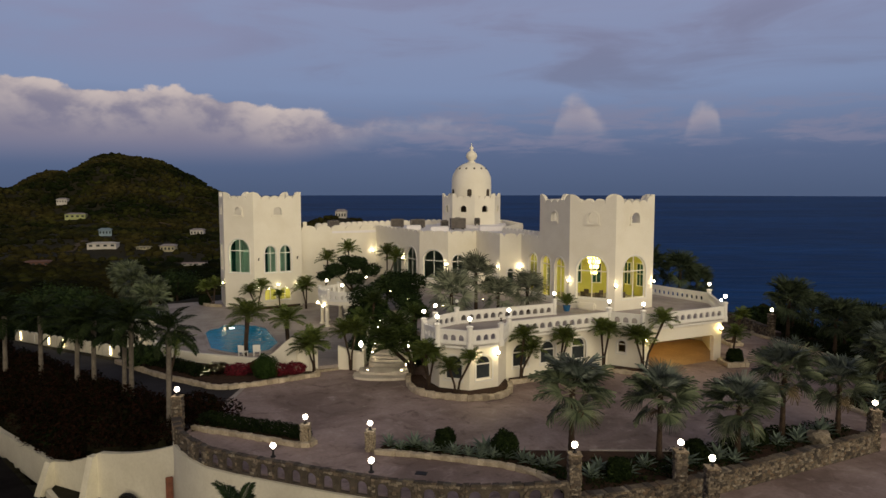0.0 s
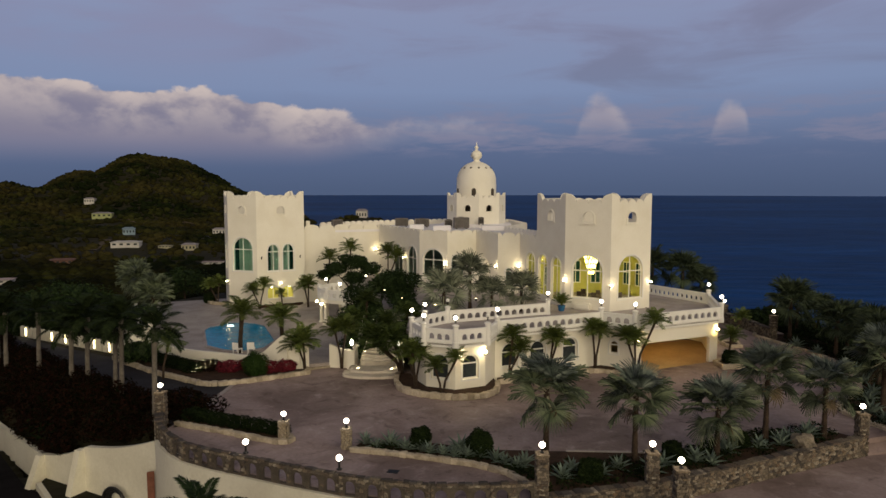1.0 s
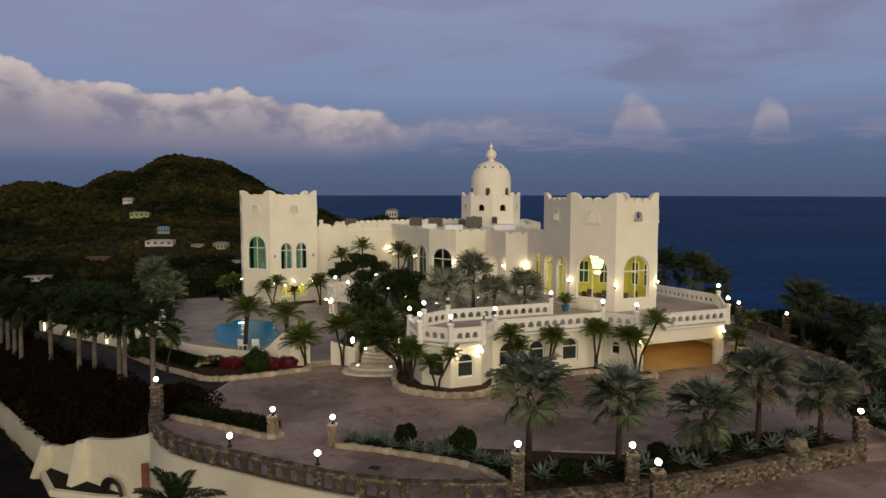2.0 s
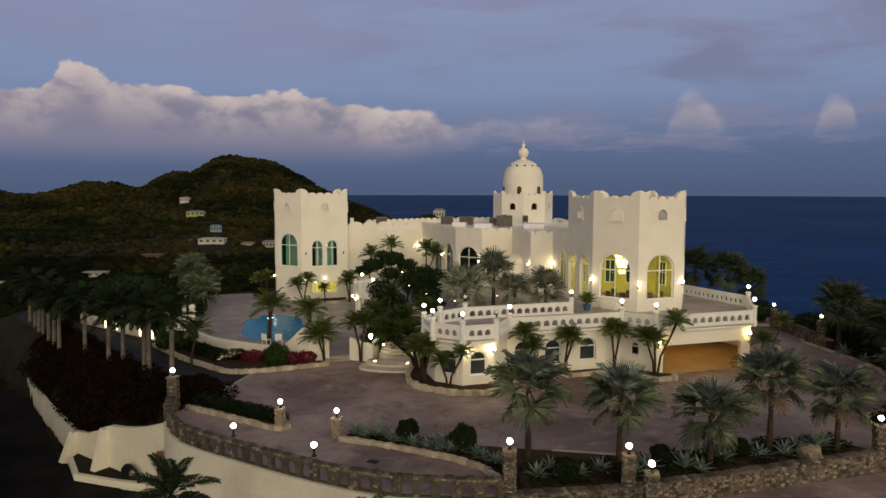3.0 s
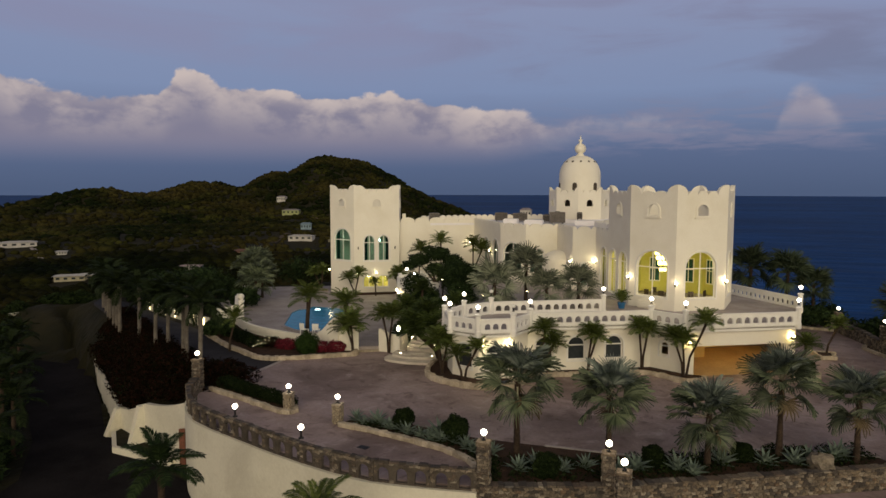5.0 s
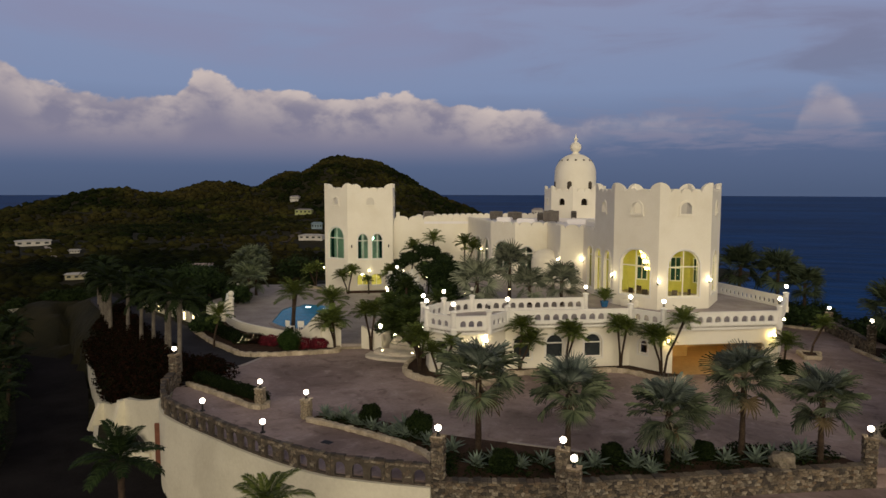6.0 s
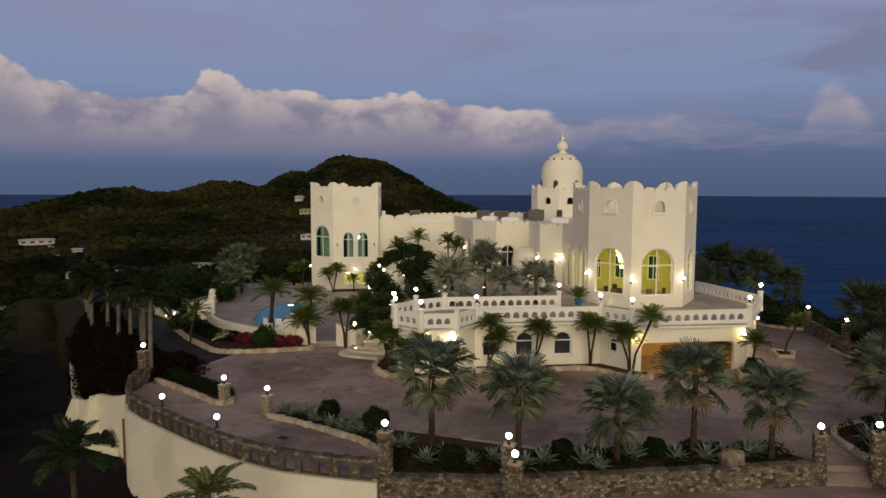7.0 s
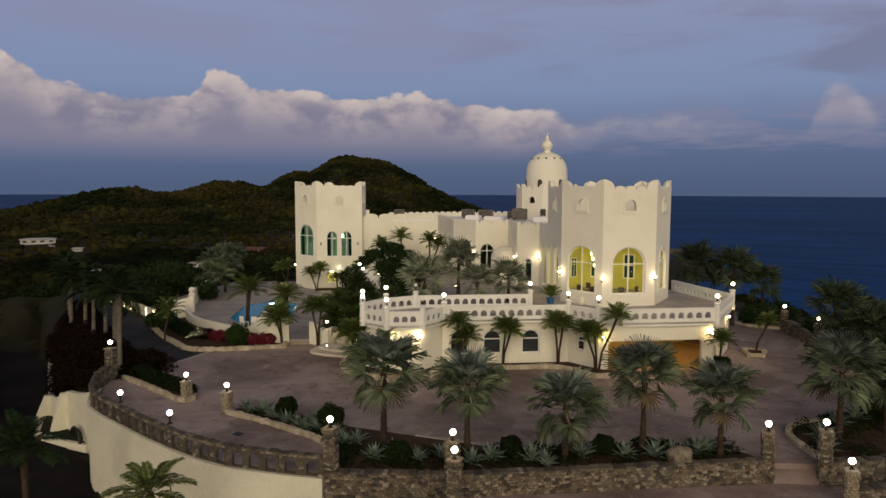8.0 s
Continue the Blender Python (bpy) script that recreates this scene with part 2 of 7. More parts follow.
DEADLEAF = leaf_mat("dead_frond", (0.06, 0.045, 0.025), (0.13, 0.10, 0.06))
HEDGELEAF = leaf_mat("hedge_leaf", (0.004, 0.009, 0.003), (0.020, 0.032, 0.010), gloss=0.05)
BUSHLEAF = leaf_mat("clipped_bush_leaf", (0.010, 0.026, 0.006), (0.040, 0.072, 0.018), gloss=0.06)
TREELEAF = leaf_mat("ficus_leaf", (0.007, 0.016, 0.006), (0.034, 0.056, 0.019), gloss=0.08)
REDLEAF = leaf_mat("bougainvillea", (0.05, 0.006, 0.012), (0.17, 0.018, 0.030))
# Near-black copy of the bougainvillea leaf, with the bank's shade in its colour.
SHADERED = leaf_mat("shaded_bougainvillea", (0.002, 0.004, 0.001), (0.015, 0.006, 0.004), gloss=0.03)
# Dim copy of the date leaf; the shade is part of the colour.
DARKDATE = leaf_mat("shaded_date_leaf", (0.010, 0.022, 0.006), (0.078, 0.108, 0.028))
AGAVE = leaf_mat("agave_leaf", (0.060, 0.092, 0.074), (0.185, 0.235, 0.195), 0.5)


def scrub_mat(name, lum):
    """Dry scrub: olive and brown patches over the slopes, each bush a little apart."""
    m, k, b = material(name)
    p = world_pos(k)
    r = k.add("ShaderNodeNewGeometry").outputs["Random Per Island"]
    patch = k.noise(p, 0.011, 5, 0.6, 0.5)
    c = k.mix(k.step(patch, 0.38, 0.66), (0.006, 0.010, 0.003), (0.036, 0.031, 0.010))
    c = k.mix(k.step(k.noise(p, 0.03, 4, 0.6), 0.48, 0.75), c, (0.038, 0.040, 0.010))
    h = k.add("ShaderNodeHueSaturation")
    k.put(h.inputs["Value"], k.step(r, 0.0, 1.0, 0.68 * lum, 1.25 * lum))
    k.put(h.inputs["Color"], c)
    k.put(b.inputs["Base Color"], h.outputs[0])
    b.inputs["Roughness"].default_value = 1.0
    b.inputs["Specular IOR Level"].default_value = 0.04
    return m


SCRUB = scrub_mat("hill_scrub_leaf", 1.0)
# Same scrub at 0.6 of its value, so its shade is in the colour.
SHADESCRUB = scrub_mat("shaded_scrub_leaf", 0.6)


# ---- mesh helpers ----
def mesh_of(bm, name, mat, smooth=False):
    me = bpy.data.meshes.new(name)
    bm.normal_update()
    bm.to_mesh(me)
    bm.free()
    for m in mat if isinstance(mat, (list, tuple)) else [mat]:
        me.materials.append(m)
    if smooth:
        me.shade_smooth()
    return me


def part(name, bm, mat, parent=None, label="", smooth=False):
    """Links a bmesh (or a mesh) as one mesh object under a thing or a part."""
    me = mesh_of(bm, name, mat, smooth) if isinstance(bm, bmesh.types.BMesh) else bm
    ob = new(name, me)
    if parent:
        ob.parent = parent
    if label:
        ob["label"] = label
    return ob


def thing(name, label, category, at=(0, 0, 0), group="", kind="", rz=0.0):
    ob = new(name)
    ob.location = at
    ob.rotation_euler = (0, 0, rz)
    return tagged(ob, label, category, group, kind)


def box(bm, x0, y0, z0, x1, y1, z1, m=None, bev=0.0):
    r = bmesh.ops.create_cube(bm, size=1.0)
    vs = r["verts"]
    bmesh.ops.scale(bm, vec=(x1 - x0, y1 - y0, z1 - z0), verts=vs)
    bmesh.ops.translate(bm, vec=((x0 + x1) / 2, (y0 + y1) / 2, (z0 + z1) / 2), verts=vs)
    if bev:
        es = list({e for v in vs for e in v.link_edges})
        rr = bmesh.ops.bevel(bm, geom=es, offset=bev, segments=2, affect="EDGES")
        vs = list({v for f in rr["faces"] for v in f.verts} | {v for v in vs if v.is_valid})
    if m is not None:
        bmesh.ops.transform(bm, matrix=m, verts=vs)
    return vs


def lathe(bm, profile, n=16, at=(0, 0, 0), m=None):
    """A turned form from (radius, z) pairs."""
    rings = []
    for r, z in profile:
        ring = []
        for i in range(n):
            a = 2 * math.pi * i / n
            p = Vector((at[0] + r * math.cos(a), at[1] + r * math.sin(a), at[2] + z))
            ring.append(bm.verts.new(m @ p if m else p))
        rings.append(ring)
    for a, b in zip(rings, rings[1:]):
        for i in range(n):
            bm.faces.new((a[i], a[(i + 1) % n], b[(i + 1) % n], b[i]))
    bm.faces.new(rings[0][::-1])
    bm.faces.new(rings[-1])


def tube(bm, pts, radii, n=8):
    """A tapering limb along points."""
    pts = [Vector(p) for p in pts]
    rings = []
    for i, (p, r) in enumerate(zip(pts, radii)):
        d = (pts[min(i + 1, len(pts) - 1)] - pts[max(i - 1, 0)]).normalized()
        s = d.cross(Vector((0.31, 0.95, 0.05))).normalized()
        u = d.cross(s)
        rings.append([bm.verts.new(p + r * (math.cos(2 * math.pi * k / n) * s + math.sin(2 * math.pi * k / n) * u)) for k in range(n)])
    for a, b in zip(rings, rings[1:]):
        for i in range(n):
            bm.faces.new((a[i], a[(i + 1) % n], b[(i + 1) % n], b[i]))
    bm.faces.new(rings[0][::-1])
    bm.faces.new(rings[-1])


def prism(bm, poly, z0, z1):
    """An upright prism on a plan polygon; z may be a function of (x, y)."""
    f0 = z0 if callable(z0) else (lambda x, y: z0)
    f1 = z1 if callable(z1) else (lambda x, y: z1)
    lo = [bm.verts.new((x, y, f0(x, y))) for x, y in poly]
    hi = [bm.verts.new((x, y, f1(x, y))) for x, y in poly]
    n = len(poly)
    for i in range(n):
        bm.faces.new((lo[i], lo[(i + 1) % n], hi[(i + 1) % n], hi[i]))
    for ring in (lo, hi):
        es = [bm.edges.get((ring[i], ring[(i + 1) % n])) for i in range(n)]
        bmesh.ops.triangle_fill(bm, use_beauty=True, edges=es)
    bmesh.ops.recalc_face_normals(bm, faces=bm.faces[:])


def arch_hole(u0, u1, v0, spring, rise=None, n=10):
    """Plan of an arched opening: sides, and a round or flattened head."""
    r = (u1 - u0) / 2
    c = (u0 + u1) / 2
    rise = r if rise is None else rise
    return [(u0, v0), (u1, v0)] + [(c + r * math.cos(math.pi * i / n), spring + rise * math.sin(math.pi * i / n)) for i in range(n + 1)]


def scallops(length, z, h, width, corner=0.0, corner_h=0.0, flat_=0.75):
    """The upper edge of a parapet: round merlons with narrow notches; half merlons of their own size at the corners."""
    pts = []
    inner = length - 2 * corner
    if corner:
        pts += [(corner * math.sin(math.pi / 2 * i / 6), z + corner_h * math.cos(math.pi / 2 * i / 6) ** 0.8 if i < 6 else z) for i in range(7)]
    n = max(1, round(inner / width))
    w = inner / n
    for k in range(n):
        for i in range(0 if not pts else 1, 9):
            a = math.pi * i / 8
            pts.append((corner + w * k + w / 2 - w / 2 * math.cos(a), z + h * max(0.0, math.sin(a)) ** flat_))
    if corner:
        pts += [(length - corner * math.sin(math.pi / 2 * i / 6), z + corner_h * math.cos(math.pi / 2 * i / 6) ** 0.8) for i in range(5, -1, -1)]
    return pts


def panel(p0, p1, z0, top, holes=(), thick=0.3, side=1):
    """A wall slab from p0 to p1 with an upper edge and openings that go through. side: 1 thickens to the left of p0-p1, -1 to the right, 0 both ways."""
    bm = bmesh.new()
    a, b = Vector((*p0, 0)), Vector((*p1, 0))
    d = (b - a).normalized()
    nrm = Vector((-d.y, d.x, 0))
    length = (b - a).length
    tops = [(0, top), (length, top)] if not isinstance(top, list) else top
    outer = [(0, z0), (length, z0)] + tops[::-1]
    s0, s1 = {1: (0, thick), -1: (0, -thick), 0: (thick / 2, -thick / 2)}[side]
    loops = []
    edges = []
    for loop in [outer, *holes]:
        vs = [bm.verts.new(a + d * u + nrm * s0 + Vector((0, 0, v))) for u, v in loop]
        es = [bm.edges.new((vs[i], vs[(i + 1) % len(vs)])) for i in range(len(vs))]
        loops.append(vs)
        edges += es
    bmesh.ops.triangle_fill(bm, use_beauty=True, use_dissolve=False, edges=edges)
    faces = bm.faces[:]
    other = {}
    for vs in loops:
        for v in vs:
            other[v] = bm.verts.new(v.co + nrm * (s1 - s0))
    for f in faces:
        bm.faces.new([other[v] for v in reversed(f.verts)])
    for vs in loops:
        n = len(vs)
        for i in range(n):
            bm.faces.new((vs[i], vs[(i + 1) % n], other[vs[(i + 1) % n]], other[vs[i]]))
    bmesh.ops.recalc_face_normals(bm, faces=bm.faces[:])
    return bm


def wall_matrix(p0, p1):
    """From (u, out, v) on a wall to the world: u along it, y outward to its right, z up."""
    a, b = Vector((*p0, 0)), Vector((*p1, 0))
    d = (b - a).normalized()
    o = Vector((d.y, -d.x, 0))
    return Matrix(((d.x, o.x, 0, a.x), (d.y, o.y, 0, a.y), (0, 0, 1, 0), (0, 0, 0, 1)))


def ring_bm(outer, inner, y0, y1, m):
    """A flat moulding between two outlines of equally many points."""
    bm = bmesh.new()
    n = len(outer)
    rows = [[bm.verts.new(m @ Vector((u, y, v))) for u, v in loop] for y in (y0, y1) for loop in (outer, inner)]
    for i in range(n):
        j = (i + 1) % n
        bm.faces.new((rows[0][i], rows[0][j], rows[1][j], rows[1][i]))
        bm.faces.new((rows[2][i], rows[3][i], rows[3][j], rows[2][j]))
        bm.faces.new((rows[0][i], rows[2][i], rows[2][j], rows[0][j]))
        bm.faces.new((rows[1][i], rows[1][j], rows[3][j], rows[3][i]))
    bmesh.ops.recalc_face_normals(bm, faces=bm.faces[:])
    return bm


def window(parent, p0, p1, u0, u1, v0, spring, rise=None, glass=None, bars=1, transom=True, trim=0.12, depth=0.14):
    """An arched window: moulding round the opening, frame bars and the panes behind them."""
    m = wall_matrix(p0, p1)
    inner = arch_hole(u0, u1, v0, spring, rise)
    r = (u1 - u0) / 2
    rs = r if rise is None else rise
    outer = arch_hole(u0 - trim, u1 + trim, v0 - trim, spring, rs + trim)
    f = part("window_frame", ring_bm(outer, inner, -0.002, 0.05, m), TRIM, parent)
    bm = bmesh.new()
    w = 0.09
    frame_in = arch_hole(u0 + w, u1 - w, v0 + w, spring, rs - w)
    bm2 = ring_bm(inner, frame_in, -depth, -depth - 0.06, m)
    me = bpy.data.meshes.new("sash")
    bm2.to_mesh(me)
    bm2.free()
    bm.from_mesh(me)
    for i in range(bars):
        c = u0 + (u1 - u0) * (i + 1) / (bars + 1)
        box(bm, c - w / 2, -depth - 0.055, v0, c + w / 2, -depth, spring + rs - 0.02, m)
    if transom:
        box(bm, u0, -depth - 0.058, spring - w / 2, u1, -depth + 0.003, spring + w / 2, m)
    part("sash", bm, TRIM, f)
    bm = bmesh.new()
    vs = [bm.verts.new(m @ Vector((u, -depth - 0.03, v))) for u, v in arch_hole(u0 + 0.02, u1 - 0.02, v0 + 0.02, spring, rs - 0.02)]
    bm.faces.new(vs)
    q = part("pane", bm, glass or GLASS, f)
    q.visible_shadow = False
    return f


# ---- terrain and sea ----
SEA = -26.0
PLOT = [(-15.9, 38.6), (-14.6, 36.6), (-12.3, 34.2), (-8.3, 32.2), (-3.4, 30.3), (1.0, 29.35), (6.0, 29.9), (11.5, 31.4), (25.1, 38.0), (30.0, 40.0), (35.0, 47.0), (36.0, 62.0),
        (33.5, 80.0), (22.0, 98.0), (4.0, 104.0), (-14.0, 100.0), (-32.0, 92.0), (-40.0, 78.0), (-52.0, 72.0), (-56.0, 66.0), (-44.0, 56.0), (-32.3, 48.0), (-25.0, 41.9), (-20.8, 39.9), (-16.4, 37.9)]


def plan_distance(x, y, poly):
    """Signed distance to a plan polygon, positive outside (arrays)."""
    d = np.full(x.shape, 1e9)
    inside = np.zeros(x.shape, bool)
    n = len(poly)
    for i in range(n):
        (ax, ay), (bx, by) = poly[i], poly[(i + 1) % n]
        ex, ey = bx - ax, by - ay
        t = np.clip(((x - ax) * ex + (y - ay) * ey) / (ex * ex + ey * ey), 0, 1)
        d = np.minimum(d, np.hypot(x - ax - t * ex, y - ay - t * ey))
        cross = (ay > y) != (by > y)
        inside ^= cross & (x < (bx - ax) * (y - ay) / (by - ay + 1e-12) + ax)
    return np.where(inside, -d, d)


def smooth01(a):
    a = np.clip(a, 0, 1)
    return a * a * (3 - 2 * a)


# hills: azimuth to the left of ahead, distance, crest above the sea, spread across and along
HILLS = [(26.8, 900, 77.1, 49, 150), (23.8, 900, 73, 48, 130), (20.8, 880, 48.4, 44, 110), (30.8, 880, 58.1, 41, 130), (35.7, 820, 45.4, 55, 120), (39.5, 800, 31.9, 68, 120), (43.9, 760, 35.9, 57, 120),
         (47.6, 730, 25.5, 55, 110), (51.8, 720, 14.5, 53, 100), (17.2, 850, 19.8, 32, 80), (9.6, 560, 17, 32, 40), (36, 420, 15, 170, 190), (20, 380, 9, 90, 150), (55, 330, 12, 150, 160)]


def land(x, y):
    d = plan_distance(x, y, PLOT)
    front = smooth01((9.5 - x) / 3.0) * smooth01((66 - y) / 10.0)
    o = np.maximum(d, 0)
    drop_l = 5.0 * smooth01((d + 0.9) / 0.8) + 0.30 * np.maximum(o - 9.0, 0)
    drop_r = 1.0 * smooth01((d + 0.9) / 0.8) + 0.42 * np.maximum(o - 4.5, 0)
    near = -0.07 - (front * drop_l + (1 - front) * drop_r)
    bumps = np.zeros(x.shape)
    for az_, dist, crest, across, along in HILLS:
        a = radians(az_)
        cx, cy = 10 - dist * math.sin(a), dist * math.cos(a)
        ux, uy = -math.sin(a), math.cos(a)
        al = (x - cx) * ux + (y - cy) * uy
        ac = (x - cx) * uy - (y - cy) * ux
        bumps += ((crest + 6) * np.exp(-0.5 * ((al / along) ** 2 + (ac / across) ** 2))) ** 5
    far = -32.0 + bumps ** 0.2
    bank = smooth01((3.8 + d) / 3.8) * smooth01((-15.6 - x) / 5.0) * smooth01((70 - y) / 8.0)
    near = near - 3.2 * np.where(d < 0, bank, 0)
    rough = 2.2 * np.sin(x / 31 + 1.3 * np.sin(y / 47)) * np.sin(y / 27 + 0.7) + 0.9 * np.sin(x / 9.1 + y / 17) * np.sin(y / 8.3 - x / 21)
    gully = 1.0 - np.abs(np.sin(x / 43 + 0.9 * np.sin(y / 61) + 0.5 * np.sin(y / 23)))
    far = far + rough * smooth01((d - 60) / 150) - 5.0 * gully * gully * smooth01((far + 22) / 30) * smooth01((48 - far) / 30)
    k = 3.0
    hi = np.maximum(near, far)
    return np.where(d > 0.8, hi + np.log1p(np.exp(-np.abs(near - far) / k)) * k * smooth01((o - 6) / 40), near)


def graded(lo, hi, near_lo, near_hi, step):
    v = list(np.arange(near_lo, near_hi + 0.01, step))
    s = step
    while v[-1] < hi:
        s = min(s * 1.16, 260)
        v.append(min(v[-1] + s, hi))
    s = step
    while v[0] > lo:
        s = min(s * 1.16, 260)
        v.insert(0, max(v[0] - s, lo))
    return np.array(v)


gx = graded(-2600, 2600, -62, 45, 0.9)
gy = graded(-300, 2600, 22, 110, 0.9)
# finer rows over the hills
gy = np.unique(np.concatenate([gy, np.arange(150, 1100, 12.0)]))
gx = np.unique(np.concatenate([gx, np.arange(-900, -70, 12.0)]))
X, Y = np.meshgrid(gx, gy)
Z = land(X, Y)
nx, ny = len(gx), len(gy)
idx = np.arange(nx * ny).reshape(ny, nx)
quads = np.stack([idx[:-1, :-1], idx[:-1, 1:], idx[1:, 1:], idx[1:, :-1]], -1).reshape(-1, 4)
me = bpy.data.meshes.new("ground")
me.from_pydata(np.stack([X, Y, Z], -1).reshape(-1, 3).tolist(), [], quads.tolist())
me.shade_smooth()
GROUND = rough_mat("dry_scrub_ground", (0.008, 0.009, 0.004), (0.027, 0.023, 0.010), 0.05, 0.6, 1.0, 0.8, 0.3, stain=(0.014, 0.018, 0.006), detail=8)
me.materials.append(GROUND)
tagged(new("ground", me), "dark dry scrubland falling to the sea and rising to hills", "ground", kind="structure")

m, k, b = material("sea_water")
p = world_pos(k)
mp = k.add("ShaderNodeMapping")
k.put(mp.inputs[0], p)
mp.inputs["Scale"].default_value = (0.25, 1.0, 1.0)
wv = k.noise(mp.outputs[0], 0.05, 8, 0.65, 0.3)
b.inputs["Base Color"].default_value = (0.006, 0.022, 0.085, 1)
# Blue base replaces the sky's reflection; noise paints ripple light and dark.
seacol = k.mix(k.step(k.noise(mp.outputs[0], 0.006, 5, 0.6), 0.35, 0.65), (0.003, 0.036, 0.150), (0.004, 0.062, 0.240))
k.put(b.inputs["Base Color"], k.mix(k.step(k.noise(mp.outputs[0], 0.11, 6, 0.7), 0.40, 0.62), k.mix(0.45, seacol, (0.0, 0.012, 0.05)), seacol))
b.inputs["Roughness"].default_value = 0.5
b.inputs["Specular IOR Level"].default_value = 0.02
b.inputs["Specular Tint"].default_value = (0.35, 0.65, 1.0, 1)
bump(k, b, wv, 1.0, 2.5)
bm = bmesh.new()
lathe(bm, [(4950, SEA - 1.0), (4950, SEA)], 160, at=(10, 0, 0))
tagged(part("sea", bm, m), "deep blue sea with fine ripples at dusk", "sea", kind="structure")


# ---- drive, road and kerbs ----
def arc_points(c, r, a0, a1, n):
    return [(c[0] + r * math.cos(radians(a0 + (a1 - a0) * i / n)), c[1] + r * math.sin(radians(a0 + (a1 - a0) * i / n))) for i in range(n + 1)]


def flat(name, poly, z0, z1, mat, label, category):
    bm = bmesh.new()
    prism(bm, poly, z0, z1)
    return tagged(part(name, bm, mat), label, category, kind="structure")


flat("driveway", [(-15.4, 38.3), (-14.2, 36.6), (-12.2, 34.3), (-8.3, 32.4), (-3.4, 30.5), (1.0, 29.55), (6.0, 30.1), (11.5, 31.6), (25.1, 38.2), (28.6, 39.2), (34.5, 47.0), (35.0, 62.0),
                  (32.0, 78.0), (24.0, 84.0), (20.0, 70.0), (5.0, 54.0), (-8.0, 54.0), (-14.7, 48.0), (-15.0, 41.2)], -0.3, 0.0, DRIVE,
     "weathered pinkish-brown stamped concrete forecourt", "driveway")
DRIVE_ROAD = [(-15.2, 38.6), (-15.1, 41.2), (-14.5, 48.2), (-17.0, 50.5), (-21.0, 52.0), (-26.5, 54.6), (-34.0, 58.6), (-46.0, 66.0), (-52.0, 69.0), (-50.0, 65.0), (-38.0, 56.0), (-27.0, 48.5), (-19.0, 43.8)]
flat("road", DRIVE_ROAD, -0.3, 0.012, ASPHALT,
     "dark worn asphalt drive leading off the forecourt", "road")
bm = bmesh.new()
edge_pts = [(-15.05, 41.1), (-14.75, 43.0), (-14.5, 45.0), (-14.45, 48.0)]
for (ax, ay), (bx, by) in zip(edge_pts, edge_pts[1:]):
    prism(bm, [(ax - 0.16, ay), (ax + 0.16, ay), (bx + 0.16, by), (bx - 0.16, by)], -0.05, 0.024)
tagged(part("road_edging", bm, PAVING), "pale concrete band between asphalt and forecourt", "edging", kind="structure")
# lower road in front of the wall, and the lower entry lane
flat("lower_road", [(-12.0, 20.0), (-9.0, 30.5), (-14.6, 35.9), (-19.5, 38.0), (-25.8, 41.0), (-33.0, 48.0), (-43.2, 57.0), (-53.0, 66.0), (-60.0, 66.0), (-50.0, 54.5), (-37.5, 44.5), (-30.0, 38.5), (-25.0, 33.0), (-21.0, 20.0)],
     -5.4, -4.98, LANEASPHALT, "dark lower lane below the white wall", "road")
flat("entry_lane", [(11.0, 30.9), (25.0, 37.6), (29.0, 39.0), (34.0, 38.5), (30.0, 33.0), (22.0, 29.0), (12.5, 26.8)], -1.6, -0.8, DRIVE,
     "pinkish concrete entry lane outside the stone wall", "driveway")
bm = bmesh.new()
prism(bm, [(25.4, 37.85), (27.5, 38.25), (27.4, 39.2), (25.2, 39.1)], -0.96, lambda x, y: -0.78 + 0.58 * (y - 37.85))
tagged(part("entry_ramp", bm, DRIVE), "pinkish concrete ramp up to the forecourt", "ramp", kind="structure")

# ---- stones: irregular blocks laid in courses ----
STONE_MESHES = []
for i in range(6):
    bm = bmesh.new()
    box(bm, -0.5, -0.5, -0.5, 0.5, 0.5, 0.5)
    for v in bm.verts:
        v.co += Vector((random.uniform(-0.12, 0.12), random.uniform(-0.12, 0.12), random.uniform(-0.12, 0.12)))
    es = bm.edges[:]
    bmesh.ops.bevel(bm, geom=es, offset=0.1, segments=1, affect="EDGES")
    STONE_MESHES.append(mesh_of(bm, "stone", STONE))


def polyline_at(pts, s):
    for (ax, ay), (bx, by) in zip(pts, pts[1:]):
        L = math.hypot(bx - ax, by - ay)
        if s <= L:
            return ax + (bx - ax) * s / L, ay + (by - ay) * s / L, math.atan2(by - ay, bx - ax)
        s -= L
    return bx, by, math.atan2(by - ay, bx - ax)


def polyline_length(pts):
    return sum(math.hypot(b[0] - a[0], b[1] - a[1]) for a, b in zip(pts, pts[1:]))


def dense(pts, step=0.6):
    """Points along a smooth curve through the given ones."""
    out = []
    n = len(pts)
    for i in range(n - 1):
        p0, p1, p2, p3 = pts[max(i - 1, 0)], pts[i], pts[i + 1], pts[min(i + 2, n - 1)]
        m_ = max(2, int(math.hypot(p2[0] - p1[0], p2[1] - p1[1]) / step))
        for j in range(m_):
            t = j / m_
            out.append(tuple(0.5 * (2 * p1[q] + (p2[q] - p0[q]) * t + (2 * p0[q] - 5 * p1[q] + 4 * p2[q] - p3[q]) * t * t + (3 * p1[q] - p0[q] - 3 * p2[q] + p3[q]) * t ** 3) for q in range(2)))
    out.append(tuple(pts[-1]))
    return out


